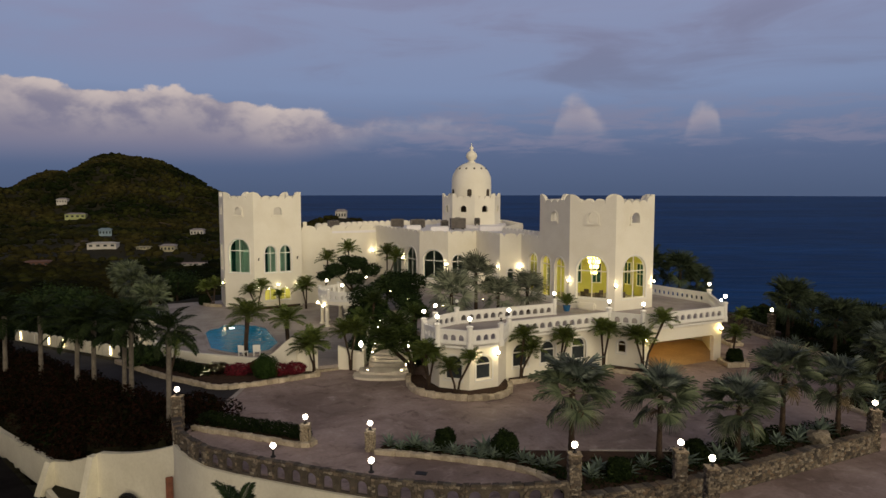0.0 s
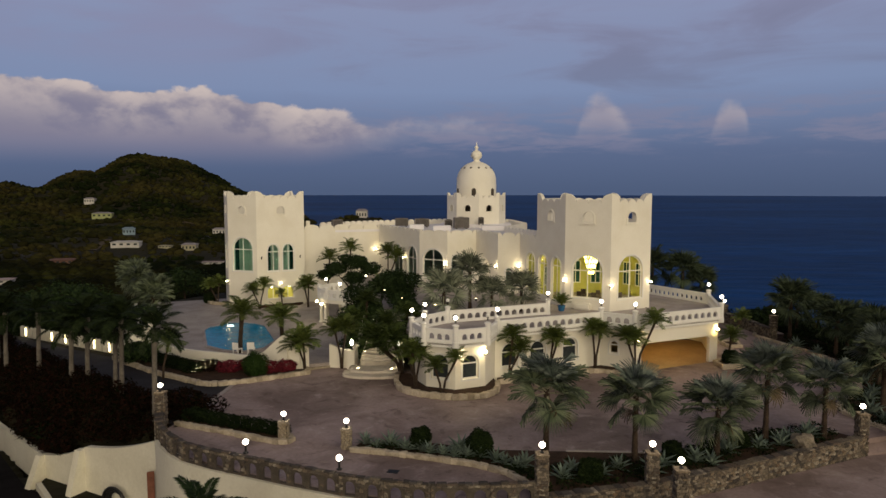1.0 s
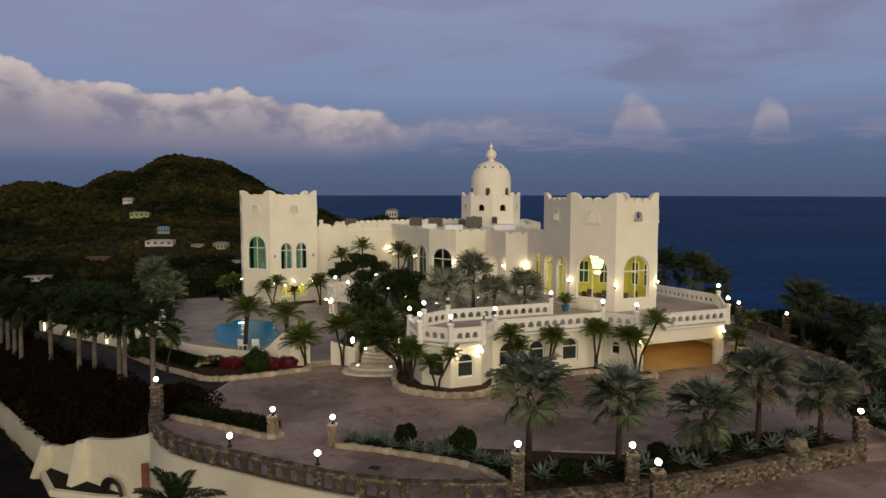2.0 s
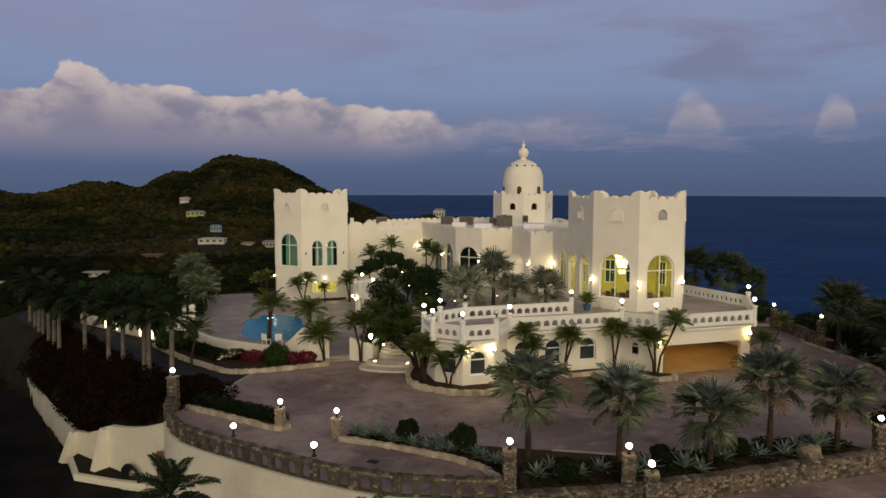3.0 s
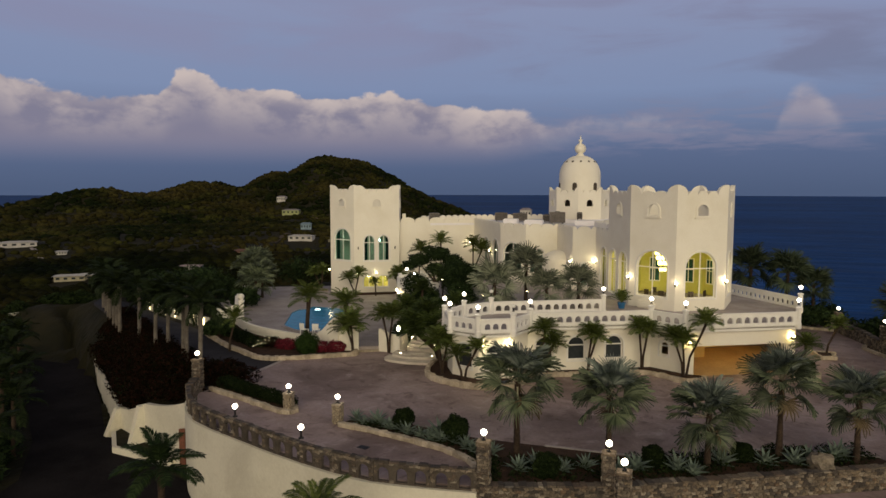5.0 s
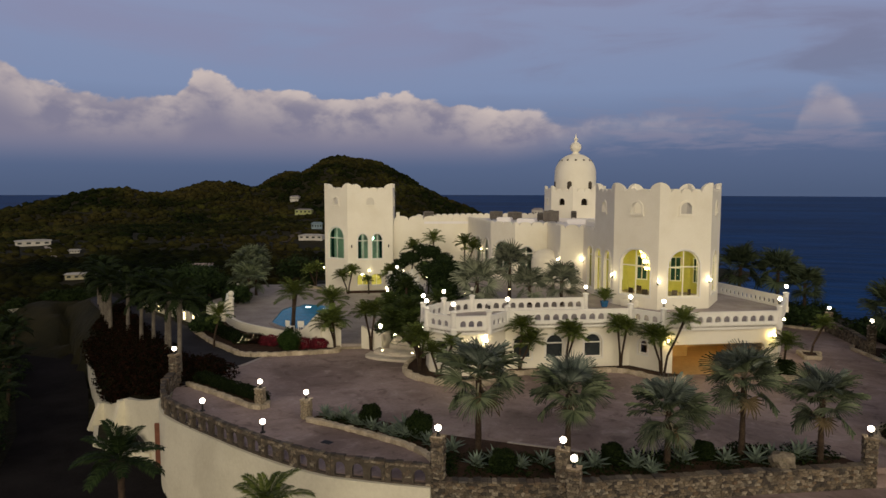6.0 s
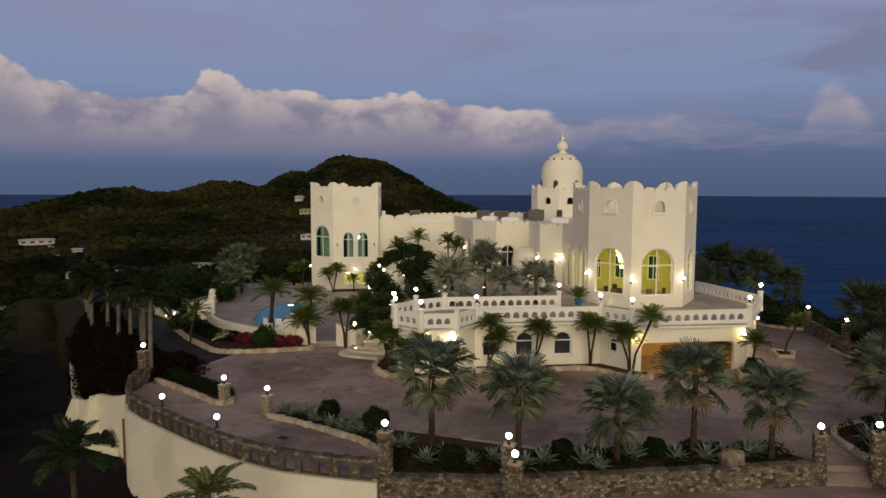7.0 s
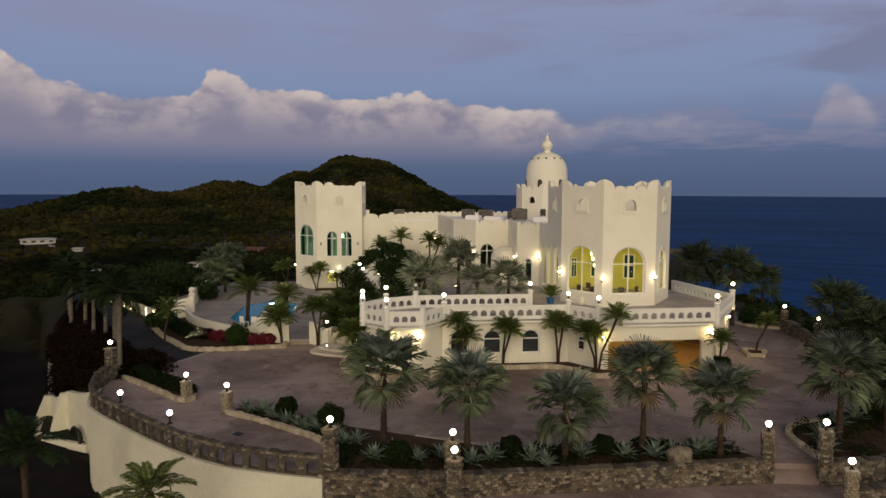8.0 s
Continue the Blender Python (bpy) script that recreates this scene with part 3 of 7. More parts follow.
def kerb(name, pts, label, height=0.28, width=0.32, z=0.0, length=0.44):
    """A run of rough kerb stones, each a part."""
    t = thing(name, label, "kerb", kind="structure")
    L = polyline_length(pts)
    s = 0.0
    while s < L:
        w = length * random.uniform(0.7, 1.25)
        x, y, a = polyline_at(pts, min(s + w / 2, L))
        ob = new("stone", random.choice(STONE_MESHES))
        ob.parent = t
        ob.location = (x, y, z + height / 2 - 0.02)
        ob.rotation_euler = (0, 0, a)
        ob.scale = (w * 1.06, width * random.uniform(0.9, 1.15), height * random.uniform(0.92, 1.1))
        s += w
    return t


def rubble_face(bm, p0, p1, z0, z1, holes=(), proud=0.05, size=0.3, sides=(1, -1), thick=0.4):
    """Irregular six-sided stones fitted into both faces of a wall run, kept clear of openings given as (u0, u1, v0, v1)."""
    a, b = Vector((*p0, 0)), Vector((*p1, 0))
    L = (b - a).length
    d = (b - a) / L
    nrm = Vector((-d.y, d.x, 0))
    nu, nv = max(1, round(L / (size * 1.05))), max(1, round((z1 - z0) / (size * 0.62)))
    su, sv = L / nu, (z1 - z0) / nv
    for sd in sides:
        jit = {}

        def corner(k_, j_):
            if (k_, j_) not in jit:
                ju = random.uniform(-0.24, 0.24) * su
                jv = random.uniform(-0.36, 0.36) * sv
                jit[(k_, j_)] = (min(max(k_ * su / 2 + ju, 0), L), min(max(z0 + j_ * sv + (jv if 0 < j_ < nv else 0), z0), z1))
            return jit[(k_, j_)]

        for j_ in range(nv):
            off = j_ % 2
            for i in range(-1, nu + 1):
                k_ = 2 * i + off
                q = [corner(k_, j_), corner(k_ + 1, j_), corner(k_ + 2, j_), corner(k_ + 2, j_ + 1), corner(k_ + 1, j_ + 1), corner(k_, j_ + 1)]
                us, vs = [t[0] for t in q], [t[1] for t in q]
                if max(us) - min(us) < 0.07:
                    continue
                if any(max(us) > h[0] and min(us) < h[1] and max(vs) > h[2] and min(vs) < h[3] for h in holes):
                    continue
                cu, cv_ = sum(us) / 6, sum(vs) / 6
                o = nrm * sd * (thick / 2)
                e = nrm * sd * proud * random.uniform(0.3, 1.4)
                lo = [bm.verts.new(a + d * (cu + (u - cu) * 0.93) + o + Vector((0, 0, cv_ + (v - cv_) * 0.93))) for u, v in q]
                hi = [bm.verts.new(a + d * (cu + (u - cu) * 0.68) + o + e + Vector((0, 0, cv_ + (v - cv_) * 0.68))) for u, v in q]
                for t in range(6):
                    bm.faces.new((lo[t], lo[(t + 1) % 6], hi[(t + 1) % 6], hi[t]))
                bm.faces.new(hi)


def rubble_wall(name, pts, z0, z1, label, thick=0.42, arches=None, parent=None):
    """A stone wall along plan points: mortar core with coping and stones; arches: (width, pitch, sill, spring) of openings through it."""
    t = thing(name, label, "stone wall", kind="structure")
    for p0, p1 in zip(pts, pts[1:]):
        L = math.hypot(p1[0] - p0[0], p1[1] - p0[1])
        holes, keep = [], []
        if arches:
            w, pitch, sill, spring = arches
            n = int(L // pitch)
            for i in range(n):
                c = L * (i + 0.5) / n
                holes.append(arch_hole(c - w / 2, c + w / 2, z0 + sill, z0 + spring, n=6))
                keep.append((c - w / 2, c + w / 2, z0 + sill, z0 + spring + w / 2))
        part("wall_core", panel(p0, p1, z0, z1, holes, thick, 0), MORTAR, t)
        bm = bmesh.new()
        rubble_face(bm, p0, p1, z0, z1, keep, size=0.24, thick=thick)
        bmesh.ops.recalc_face_normals(bm, faces=bm.faces[:])
        ob = part("stones", bm, RUBBLE, t)
        ob["kind"] = "stuff"
        bm = bmesh.new()
        u = 0.0
        mt = wall_matrix(p0, p1)
        while u < L - 0.05:
            w_ = min(random.uniform(0.2, 0.5), L - u)
            vs = box(bm, u + 0.01, -thick / 2 - random.uniform(0.0, 0.06), z1 + 0.004, u + w_ - 0.01, thick / 2 + random.uniform(0.0, 0.06), z1 + random.uniform(0.05, 0.11), mt)
            for v in vs:
                v.co += Vector((random.uniform(-0.03, 0.03), random.uniform(-0.03, 0.03), random.uniform(-0.02, 0.02)))
            u += w_
        ob = part("coping", bm, RUBBLE, t)
        ob["kind"] = "stuff"
    return t


def globe_meshes():
    bm = bmesh.new()
    bmesh.ops.create_icosphere(bm, subdivisions=2, radius=0.148)
    gl = mesh_of(bm, "globe", GLOBE, True)
    bm = bmesh.new()
    lathe(bm, [(0.10, 0.0), (0.10, 0.03), (0.045, 0.06), (0.04, 0.14), (0.075, 0.17), (0.085, 0.21), (0.05, 0.22)], 12)
    st = mesh_of(bm, "stem", BLACKMETAL)
    bm = bmesh.new()
    lathe(bm, [(0.14, 0.0), (0.14, 0.04), (0.06, 0.08), (0.045, 0.32), (0.09, 0.36), (0.10, 0.42), (0.05, 0.43)], 12)
    st2 = mesh_of(bm, "stem", BLACKMETAL)
    return gl, st, st2


GL, ST, ST2 = globe_meshes()
BM_OFF = bmesh.new()
bmesh.ops.create_icosphere(BM_OFF, subdivisions=2, radius=0.15)
GL_OFF = mesh_of(BM_OFF, "globe", TRIM, True)


def globe_lamp(x, y, zc, label, tall=False, lit=True):
    """A round globe on a short black stem; zc: height of the globe's middle."""
    h = 0.40 if tall else 0.19
    t = thing("globe_lamp", label, "lamp", (x, y, zc - 0.17 - h), "globe lamps")
    part("stem", ST2 if tall else ST, None, t)
    gl = part("globe", GL if lit else GL_OFF, None, t)
    gl.location = (0, 0, h + 0.17)
    return t


def stone_pillar(x, y, z0, z1, label, w=0.5, mat=None):
    """A round-cornered pillar of rough stones round a core, with a cap."""
    mat = mat or RUBBLE
    t = thing("stone_pillar", label, "pillar", (x, y, z0), "stone pillars")
    bm = bmesh.new()
    box(bm, -w / 2, -w / 2, 0, w / 2, w / 2, z1 - z0, bev=0.05)
    part("core", bm, MORTAR, t)
    bm = bmesh.new()
    q = w / 2
    for p0, p1 in (((-q, -q), (q, -q)), ((q, -q), (q, q)), ((q, q), (-q, q)), ((-q, q), (-q, -q))):
        rubble_face(bm, p0, p1, 0.0, z1 - z0, (), 0.05, 0.2, (-1,), 0.004)
    bmesh.ops.recalc_face_normals(bm, faces=bm.faces[:])
    ob = part("stones", bm, mat, t)
    ob["kind"] = "stuff"
    bm = bmesh.new()
    box(bm, -q - 0.06, -q - 0.06, z1 - z0 + 0.004, q + 0.06, q + 0.06, z1 - z0 + 0.09, bev=0.02)
    part("cap", bm, mat, t)
    return t


PALESTONE = rubble_mat("coral_stone", [(0.38, 0.31, 0.22), (0.46, 0.39, 0.29), (0.33, 0.265, 0.18), (0.42, 0.36, 0.28)])
FRONT = dense([(-15.75, 38.9), (-15.3, 37.6), (-14.4, 36.1), (-12.2, 33.9), (-8.4, 32.2), (-3.35, 30.3), (1.0, 29.35), (5.8, 29.75)], 1.9)
WALL_TOP = 0.92
# solid beginning, then the balustraded run with arched openings
rubble_wall("stone_wall_curved", FRONT[:4], -0.1, WALL_TOP, "curved rubble stone wall by the tall lamp pillar")
rubble_wall("stone_balustrade", FRONT[3:], -0.05, WALL_TOP, "curved rubble stone balustrade with arched openings", arches=(0.54, 0.86, 0.08, 0.48), thick=0.18)
rubble_wall("stone_wall_front", [(5.9, 29.75), (11.4, 31.35), (18.2, 34.6), (25.0, 37.95)], -1.05, 0.22, "low rubble stone wall along the palm bed")
rubble_wall("stone_wall_outer", [(12.3, 29.2), (11.0, 27.5), (10.0, 25.0)], -1.4, -0.2, "low rubble stone wall beside the entry lane")
rubble_wall("stone_wall_right", [(27.7, 38.45), (30.2, 39.6), (33.0, 42.0), (36.0, 47.5)], -0.75, 0.35, "rubble stone wall of the side bed")
rubble_wall("stone_wall_far", [(31.6, 64.2), (31.3, 68.5), (30.4, 72.6)], -0.1, 1.0, "dark rubble stone wall at the edge of the drive")
rubble_wall("stone_wall_lane", [(28.4, 36.4), (31.0, 37.6), (34.0, 39.2)], -1.6, 0.0, "rubble stone balustrade beyond the entry lane", arches=(0.45, 0.9, 0.5, 0.95))

# white rendered retaining wall under the balustrade
t = thing("retaining_wall", "tall cream rendered retaining wall below the balustrade", "retaining wall", kind="structure")
run = dense(FRONT[1:], 0.5)
bm = bmesh.new()
rails = []
for i, (x, y) in enumerate(run):
    (ax, ay), (bx, by) = run[max(i - 1, 0)], run[min(i + 1, len(run) - 1)]
    n_ = Vector((-(by - ay), bx - ax)).normalized() * 0.25
    rails.append([bm.verts.new((x + sd * n_.x, y + sd * n_.y, z)) for sd, z in ((-1, -5.3), (-1, -0.052), (1, -0.052), (1, -5.3))])
for a_, b_ in zip(rails, rails[1:]):
    for q in range(3):
        bm.faces.new((a_[q], a_[q + 1], b_[q + 1], b_[q]))
bm.faces.new(rails[0])
bm.faces.new(rails[-1][::-1])
bmesh.ops.recalc_face_normals(bm, faces=bm.faces[:])
part("wall", bm, RETAIN, t)
part("wall", panel((5.8, 29.72), (12.2, 31.3), -5.3, -1.06, (), 0.5, 0), RETAIN, t)
bm = bmesh.new()
box(bm, 0.0, 0.0, 0.0, 0.34, 0.12, 0.34, Matrix.Translation((-3.1, 29.93, -2.2)))
part("drain", bm, DARKVOID, t)

# side wall with buttresses above the lower lane
t = thing("side_wall", "cream rendered garden wall with sloping buttresses", "garden wall", kind="structure")
SIDE = [(-14.9, 37.1), (-21.0, 40.0), (-25.2, 42.0), (-32.6, 48.2), (-42.8, 57.2)]
STOPS = [-0.1, -1.75, -3.1, -3.35, -3.4]
for i in range(4):
    L = math.hypot(SIDE[i + 1][0] - SIDE[i][0], SIDE[i + 1][1] - SIDE[i][1])
    sag = 0.25 if i < 2 else 0.0
    top_ = [(L * q / 8, STOPS[i] + (STOPS[i + 1] - STOPS[i]) * q / 8 - sag * math.sin(math.pi * q / 8)) for q in range(9)]
    part("wall", panel(SIDE[i], SIDE[i + 1], -5.3, top_, (), 0.35, 0), RETAIN, t)
for bx, by, h in ((-21.4, 40.05, -1.95), (-25.1, 41.85, -3.05)):
    bm = bmesh.new()
    bmx = pose(bx, by, -5.1, 0, 0, -24)
    vs = box(bm, -0.25, -1.25, 0, 0.25, 0.1, h + 5.1)
    for v in vs:
        if v.co.z > 1 and v.co.y < 0:
            v.co.y = -0.35
    bmesh.ops.transform(bm, matrix=bmx, verts=bm.verts[:])
    part("buttress", bm, RETAIN, t)
bm = bmesh.new()
for a_, b_ in zip([(-17.2, 37.9), (-19.4, 38.0), (-22.6, 38.5)], [(-19.4, 38.0), (-22.6, 38.5), (-24.9, 40.9)]):
    pm = wall_matrix(a_, b_)
    box(bm, 0, -0.15, -5.1, math.hypot(b_[0] - a_[0], b_[1] - a_[1]), 0.15, -4.55, pm)
part("planter_kerb", bm, RETAIN, t)
bm = bmesh.new()
prism(bm, [(-17.2, 38.0), (-19.4, 38.1), (-22.6, 38.6), (-24.8, 40.9), (-24.9, 41.7), (-20.9, 39.8), (-17.3, 38.1)], -5.1, -4.6)
part("planting_strip", bm, GROUND, t)
bm = bmesh.new()
for r_ in (0.95, 0.8, 0.66):
    pts = [(r_ * math.cos(math.pi * i / 12), 0.22 * (0.95 - r_) / 0.3 - 0.1, 0.95 * r_ * math.sin(math.pi * i / 12)) for i in range(13)]
    tube(bm, pts, [0.1] * 13, 8)
bmesh.ops.transform(bm, matrix=pose(-18.4, 38.15, -4.45, 0, 0, -25), verts=bm.verts[:])
tagged(part("hose_coil", bm, BLACKMETAL), "dark coil of thick hose leaning on the wall", "hose")
bm = bmesh.new()
box(bm, -0.2, -0.06, 0, 0.2, 0.06, 3.0, pose(-15.5, 36.75, -4.9, 0, 0, 25), 0.03)
RUST = rough_mat("rusty_plate", (0.10, 0.04, 0.025), (0.22, 0.09, 0.06), 2, 12, 0.8, 0.3, 0.01)
tagged(part("rusty_post", bm, RUST), "short rust-brown steel post by the wall", "post")

# islands in the forecourt
ISL_L = [(-15.0, 39.1), (-12.6, 38.2), (-9.6, 37.0), (-7.9, 36.35), (-7.25, 36.75), (-7.9, 37.6), (-10.5, 38.7), (-13.0, 40.0), (-14.9, 40.9)]
ISL_R = [(-3.7, 35.35), (-1.6, 34.95), (0.3, 34.45), (2.2, 33.9), (3.6, 33.3), (4.9, 32.4), (5.7, 31.0), (6.2, 30.3)]
flat("bed_small", ISL_L, -0.1, 0.16, SOIL, "narrow planting bed of dark soil", "planting bed")
kerb("kerb_small", dense(ISL_L[:6], 0.6), "rough coral stone kerb round the small bed")
PALM_BED = ISL_R + [(11.3, 31.7), (18.1, 34.95), (24.8, 38.2), (24.2, 38.9), (19.5, 38.7), (15.5, 36.2), (12.8, 35.4), (8.0, 35.5), (4.2, 35.6), (0.0, 36.6), (-3.3, 36.4)]
flat("bed_palms", PALM_BED, -0.1, 0.12, SOIL, "long bed of dark soil under the fan palms", "planting bed")
kerb("kerb_palms", dense(ISL_R[:7], 0.6), "rough coral stone kerb along the agave bed")
bm = bmesh.new()
inner = [(8.0, 35.55), (12.8, 35.45), (15.5, 36.25), (19.5, 38.8), (24.3, 38.95)]
for a_, b_ in zip(inner, inner[1:]):
    box(bm, 0, -0.09, -0.05, math.hypot(b_[0] - a_[0], b_[1] - a_[1]), 0.09, 0.17, wall_matrix(a_, b_))
tagged(part("kerb_concrete", bm, PAVING), "pale concrete kerb behind the palm bed", "kerb", kind="structure")
BED_R = dense([(27.7, 39.3), (26.8, 41.6), (26.75, 43.4), (27.8, 44.9), (29.8, 46.6), (31.6, 50.0), (33.0, 56.0), (31.8, 61.5), (30.7, 65.2), (31.0, 66.3)], 0.9)
kerb("kerb_side", BED_R, "curved pale kerb of the side bed", 0.24, 0.3)
flat("bed_side", BED_R + [(35.5, 66), (36.5, 52), (35.0, 44), (31.0, 40.3)], -0.1, 0.1, SOIL, "side bed of dark soil under palms", "planting bed")
BED_B = dense([(30.2, 72.9), (28.4, 73.2), (26.6, 74.4), (25.2, 77.5)], 0.9)
kerb("kerb_back", BED_B, "pale kerb at the back of the drive", 0.24, 0.3)

for x, y, z0, zc, lab in ((-15.69, 38.75, -0.1, 2.56, "rough stone pillar carrying a globe lamp at the wall's end"), (-7.74, 36.8, 0, 1.57, "pale coral stone pillar at the small bed"),
                          (-3.99, 35.8, 0, 1.56, "pale coral stone pillar at the agave bed"), (6.05, 29.95, -1.05, 2.62, "tall rough stone pillar at the balustrade's end"),
                          (11.45, 31.4, -1.05, 2.18, "rough stone pillar in the low stone wall"), (12.18, 29.43, -1.4, 2.2, "rough stone pillar at the entry lane"),
                          (25.1, 38.1, -1.05, 1.96, "thick rough stone pillar beside the entry step"), (27.6, 38.5, -1.05, 2.2, "thick rough stone pillar beside the side bed"),
                          (28.2, 36.2, -1.6, 1.3, "rough stone pillar beyond the entry lane"), (30.41, 72.7, 0, 2.27, "dark stone pillar at the back of the drive"), (31.7, 64.0, 0, 2.75, "dark stone pillar at the drive's edge")):
    stone_pillar(x, y, z0, zc - 0.48, lab, 0.46 if zc < 1.6 else 0.52, PALESTONE if zc < 1.6 else None)
    globe_lamp(x, y, zc, "lit white globe lamp on a stone pillar")
for x, y, zc in ((-8.41, 32.25, 1.68), (-3.35, 30.36, 1.71)):
    globe_lamp(x, y, zc, "lit white globe lamp on the stone balustrade", True)
bm = bmesh.new()
box(bm, -0.3, -0.22, 0, 0.3, 0.22, 0.006)
for i in range(6):
    box(bm, -0.26 + i * 0.09, -0.19, 0.006, -0.21 + i * 0.09, 0.19, 0.014)
bmesh.ops.transform(bm, matrix=pose(-1.1, 32.85, 0.004, 0, 0, -12), verts=bm.verts[:])
tagged(part("drain_grate", bm, BLACKMETAL), "dark iron drain grate set in the forecourt", "drain")


# ---- the castle ----
FLOOR = 3.6
castle = thing("castle", "cream stucco castle villa with scalloped parapets, two towers and a dome", "house")

# right tower
RT = {"l": (9.4, 65.2), "a": (11.43, 60.55), "b": (15.08, 58.48), "c": (19.1, 60.75), "d": (20.1, 65.4), "e": (17.6, 69.2), "f": (12.6, 69.6)}
RT_TOP = 12.95


def tower_face(p0, p1, z0, ztop, holes, thick=0.32):
    L = math.hypot(p1[0] - p0[0], p1[1] - p0[1])
    return part("wall", panel(p0, p1, z0, scallops(L, ztop, 0.42, 0.98, 0.95, 0.92), holes, thick, 1), STUCCO, castle)


def small_window(p0, p1, c, z=11.35, w=0.95, h=0.45):
    """A small open arched light high in a tower, with a raised surround and sill."""
    mt = wall_matrix(p0, p1)
    inner_ = arch_hole(c - w / 2, c + w / 2, z, z + h)
    outer_ = arch_hole(c - w / 2 - 0.16, c + w / 2 + 0.16, z - 0.05, z + h, w / 2 + 0.16)
    f = part("window_surround", ring_bm(outer_, inner_, -0.002, 0.07, mt), STUCCO, castle)
    if p0 == (-27.7, 83.2):
        return
    bm = bmesh.new()
    box(bm, c - w / 2 - 0.26, 0.003, z - 0.2, c + w / 2 + 0.26, 0.12, z - 0.055, mt, 0.02)
    part("sill", bm, STUCCO, f)


def side_len(q, i, j):
    return math.hypot(q[j][0] - q[i][0], q[j][1] - q[i][1])


for i, j, big in (("l", "a", 0), ("a", "b", 1), ("b", "c", 1), ("c", "d", 2), ("d", "e", 0), ("e", "f", 0), ("f", "l", 0)):
    L = side_len(RT, i, j)
    holes = []
    if big == 1:
        holes.append(arch_hole(L / 2 - 1.4, L / 2 + 1.4, 4.6, 7.05))
    if big == 2:
        holes.append(arch_hole(1.1, 3.5, 4.6, 7.05))
    if i in "ldabc":
        holes.append(arch_hole(L / 2 - 0.475, L / 2 + 0.475, 11.35, 11.8))
    if i == "l":
        holes += [arch_hole(0.3, 2.0, 4.1, 7.2), arch_hole(2.7, 4.4, 4.1, 7.2)]
    tower_face(RT[i], RT[j], FLOOR - 0.2, RT_TOP, holes)
    if big == 1:
        window(castle, RT[i], RT[j], L / 2 - 1.4, L / 2 + 1.4, 4.6, 7.05)
    if big == 2:
        window(castle, RT[i], RT[j], 1.1, 3.5, 4.6, 7.05)
    if i in "ldabc":
        small_window(RT[i], RT[j], L / 2)
ring = [RT[i] for i in "labcdef"]
cx_, cy_ = sum(p[0] for p in ring) / 7, sum(p[1] for p in ring) / 7


def shrink(poly, s, c=None):
    c = c or (sum(p[0] for p in poly) / len(poly), sum(p[1] for p in poly) / len(poly))
    return [(c[0] + (x - c[0]) * s, c[1] + (y - c[1]) * s) for x, y in poly]


def deck_part(poly, z0, z1, mat, name):
    bm = bmesh.new()
    prism(bm, poly, z0, z1)
    return part(name, bm, mat, castle)


deck_part(shrink(ring, 0.95), 10.35, 10.6, ROOFING, "roof")
deck_part(shrink(ring, 0.95), 9.0, 9.15, LIMEWALL, "room_ceiling")
deck_part(shrink(ring, 0.95), FLOOR - 0.15, FLOOR + 0.2, PAVING, "room_floor")
# lime-painted rear walls of the lit room
for i, j in (("d", "e"), ("e", "f"), ("f", "l")):
    q = dict(zip("labcdef", shrink(ring, 0.93)))
    part("inner_wall", panel(q[i], q[j], FLOOR + 0.2, 9.0, (), 0.06, 1), LIMEWALL, castle)
# dark teal windows in the rear wall of the lit room
q = dict(zip("labcdef", shrink(ring, 0.915)))
for i, j in (("d", "e"), ("e", "f"), ("f", "l")):
    L = math.hypot(q[j][0] - q[i][0], q[j][1] - q[i][1])
    for u in (L * 0.28, L * 0.72):
        mt = wall_matrix(q[i], q[j])
        w_, z_ = (0.42, 7.0) if i != "f" else (0.34, 6.6)
        bm = bmesh.new()
        box(bm, u - w_, -0.04, 4.9, u + w_, 0.04, z_, mt)
        f = part("rear_window", bm, TEALCLOTH, castle)
        bm = bmesh.new()
        for a0, a1, b0, b1 in ((-w_ - 0.1, -w_, 4.8, z_ + 0.1), (w_, w_ + 0.1, 4.8, z_ + 0.1), (-w_, w_, z_, z_ + 0.1), (-w_, w_, 4.8, 4.9), (-0.04, 0.04, 4.9, z_), (-w_, -0.04, 6.0, 6.08), (0.04, w_, 6.0, 6.08)):
            box(bm, u + a0, -0.08, b0, u + a1, 0.08, b1, mt)
        part("rear_frame", bm, TRIM, f)
# plinth bulge under the windows
bm = bmesh.new()
box(bm, 1.0, 0.0, FLOOR, 2.6, 0.55, FLOOR + 0.62, wall_matrix(RT["a"], RT["b"]), 0.12)
part("plinth_step", bm, STUCCO, castle)

# chandelier and furniture seen through the glass
t = thing("chandelier", "lit tiered crystal chandelier", "chandelier", (14.4, 63.2, 0))
for z, r, n in ((8.0, 0.62, 14), (7.55, 0.5, 12), (7.1, 0.36, 10), (6.55, 0.24, 7)):
    bm = bmesh.new()
    for i in range(n):
        a = 2 * math.pi * i / n
        lathe(bm, [(0.0, -0.22), (0.06, -0.12), (0.085, 0.02), (0.05, 0.13), (0.01, 0.16)], 6, (r * math.cos(a), r * math.sin(a), z))
    part("crystal_tier", bm, CHANDELIER, t)
bm = bmesh.new()
lathe(bm, [(0.03, 6.5), (0.03, 9.0)], 8)
part("rod", bm, BLACKMETAL, t)
# Unseen ceiling lamps, added to brighten the rooms behind the glass.
CEIL = glow_mat("added_ceiling_light", (1.0, 0.86, 0.40), 50.0)
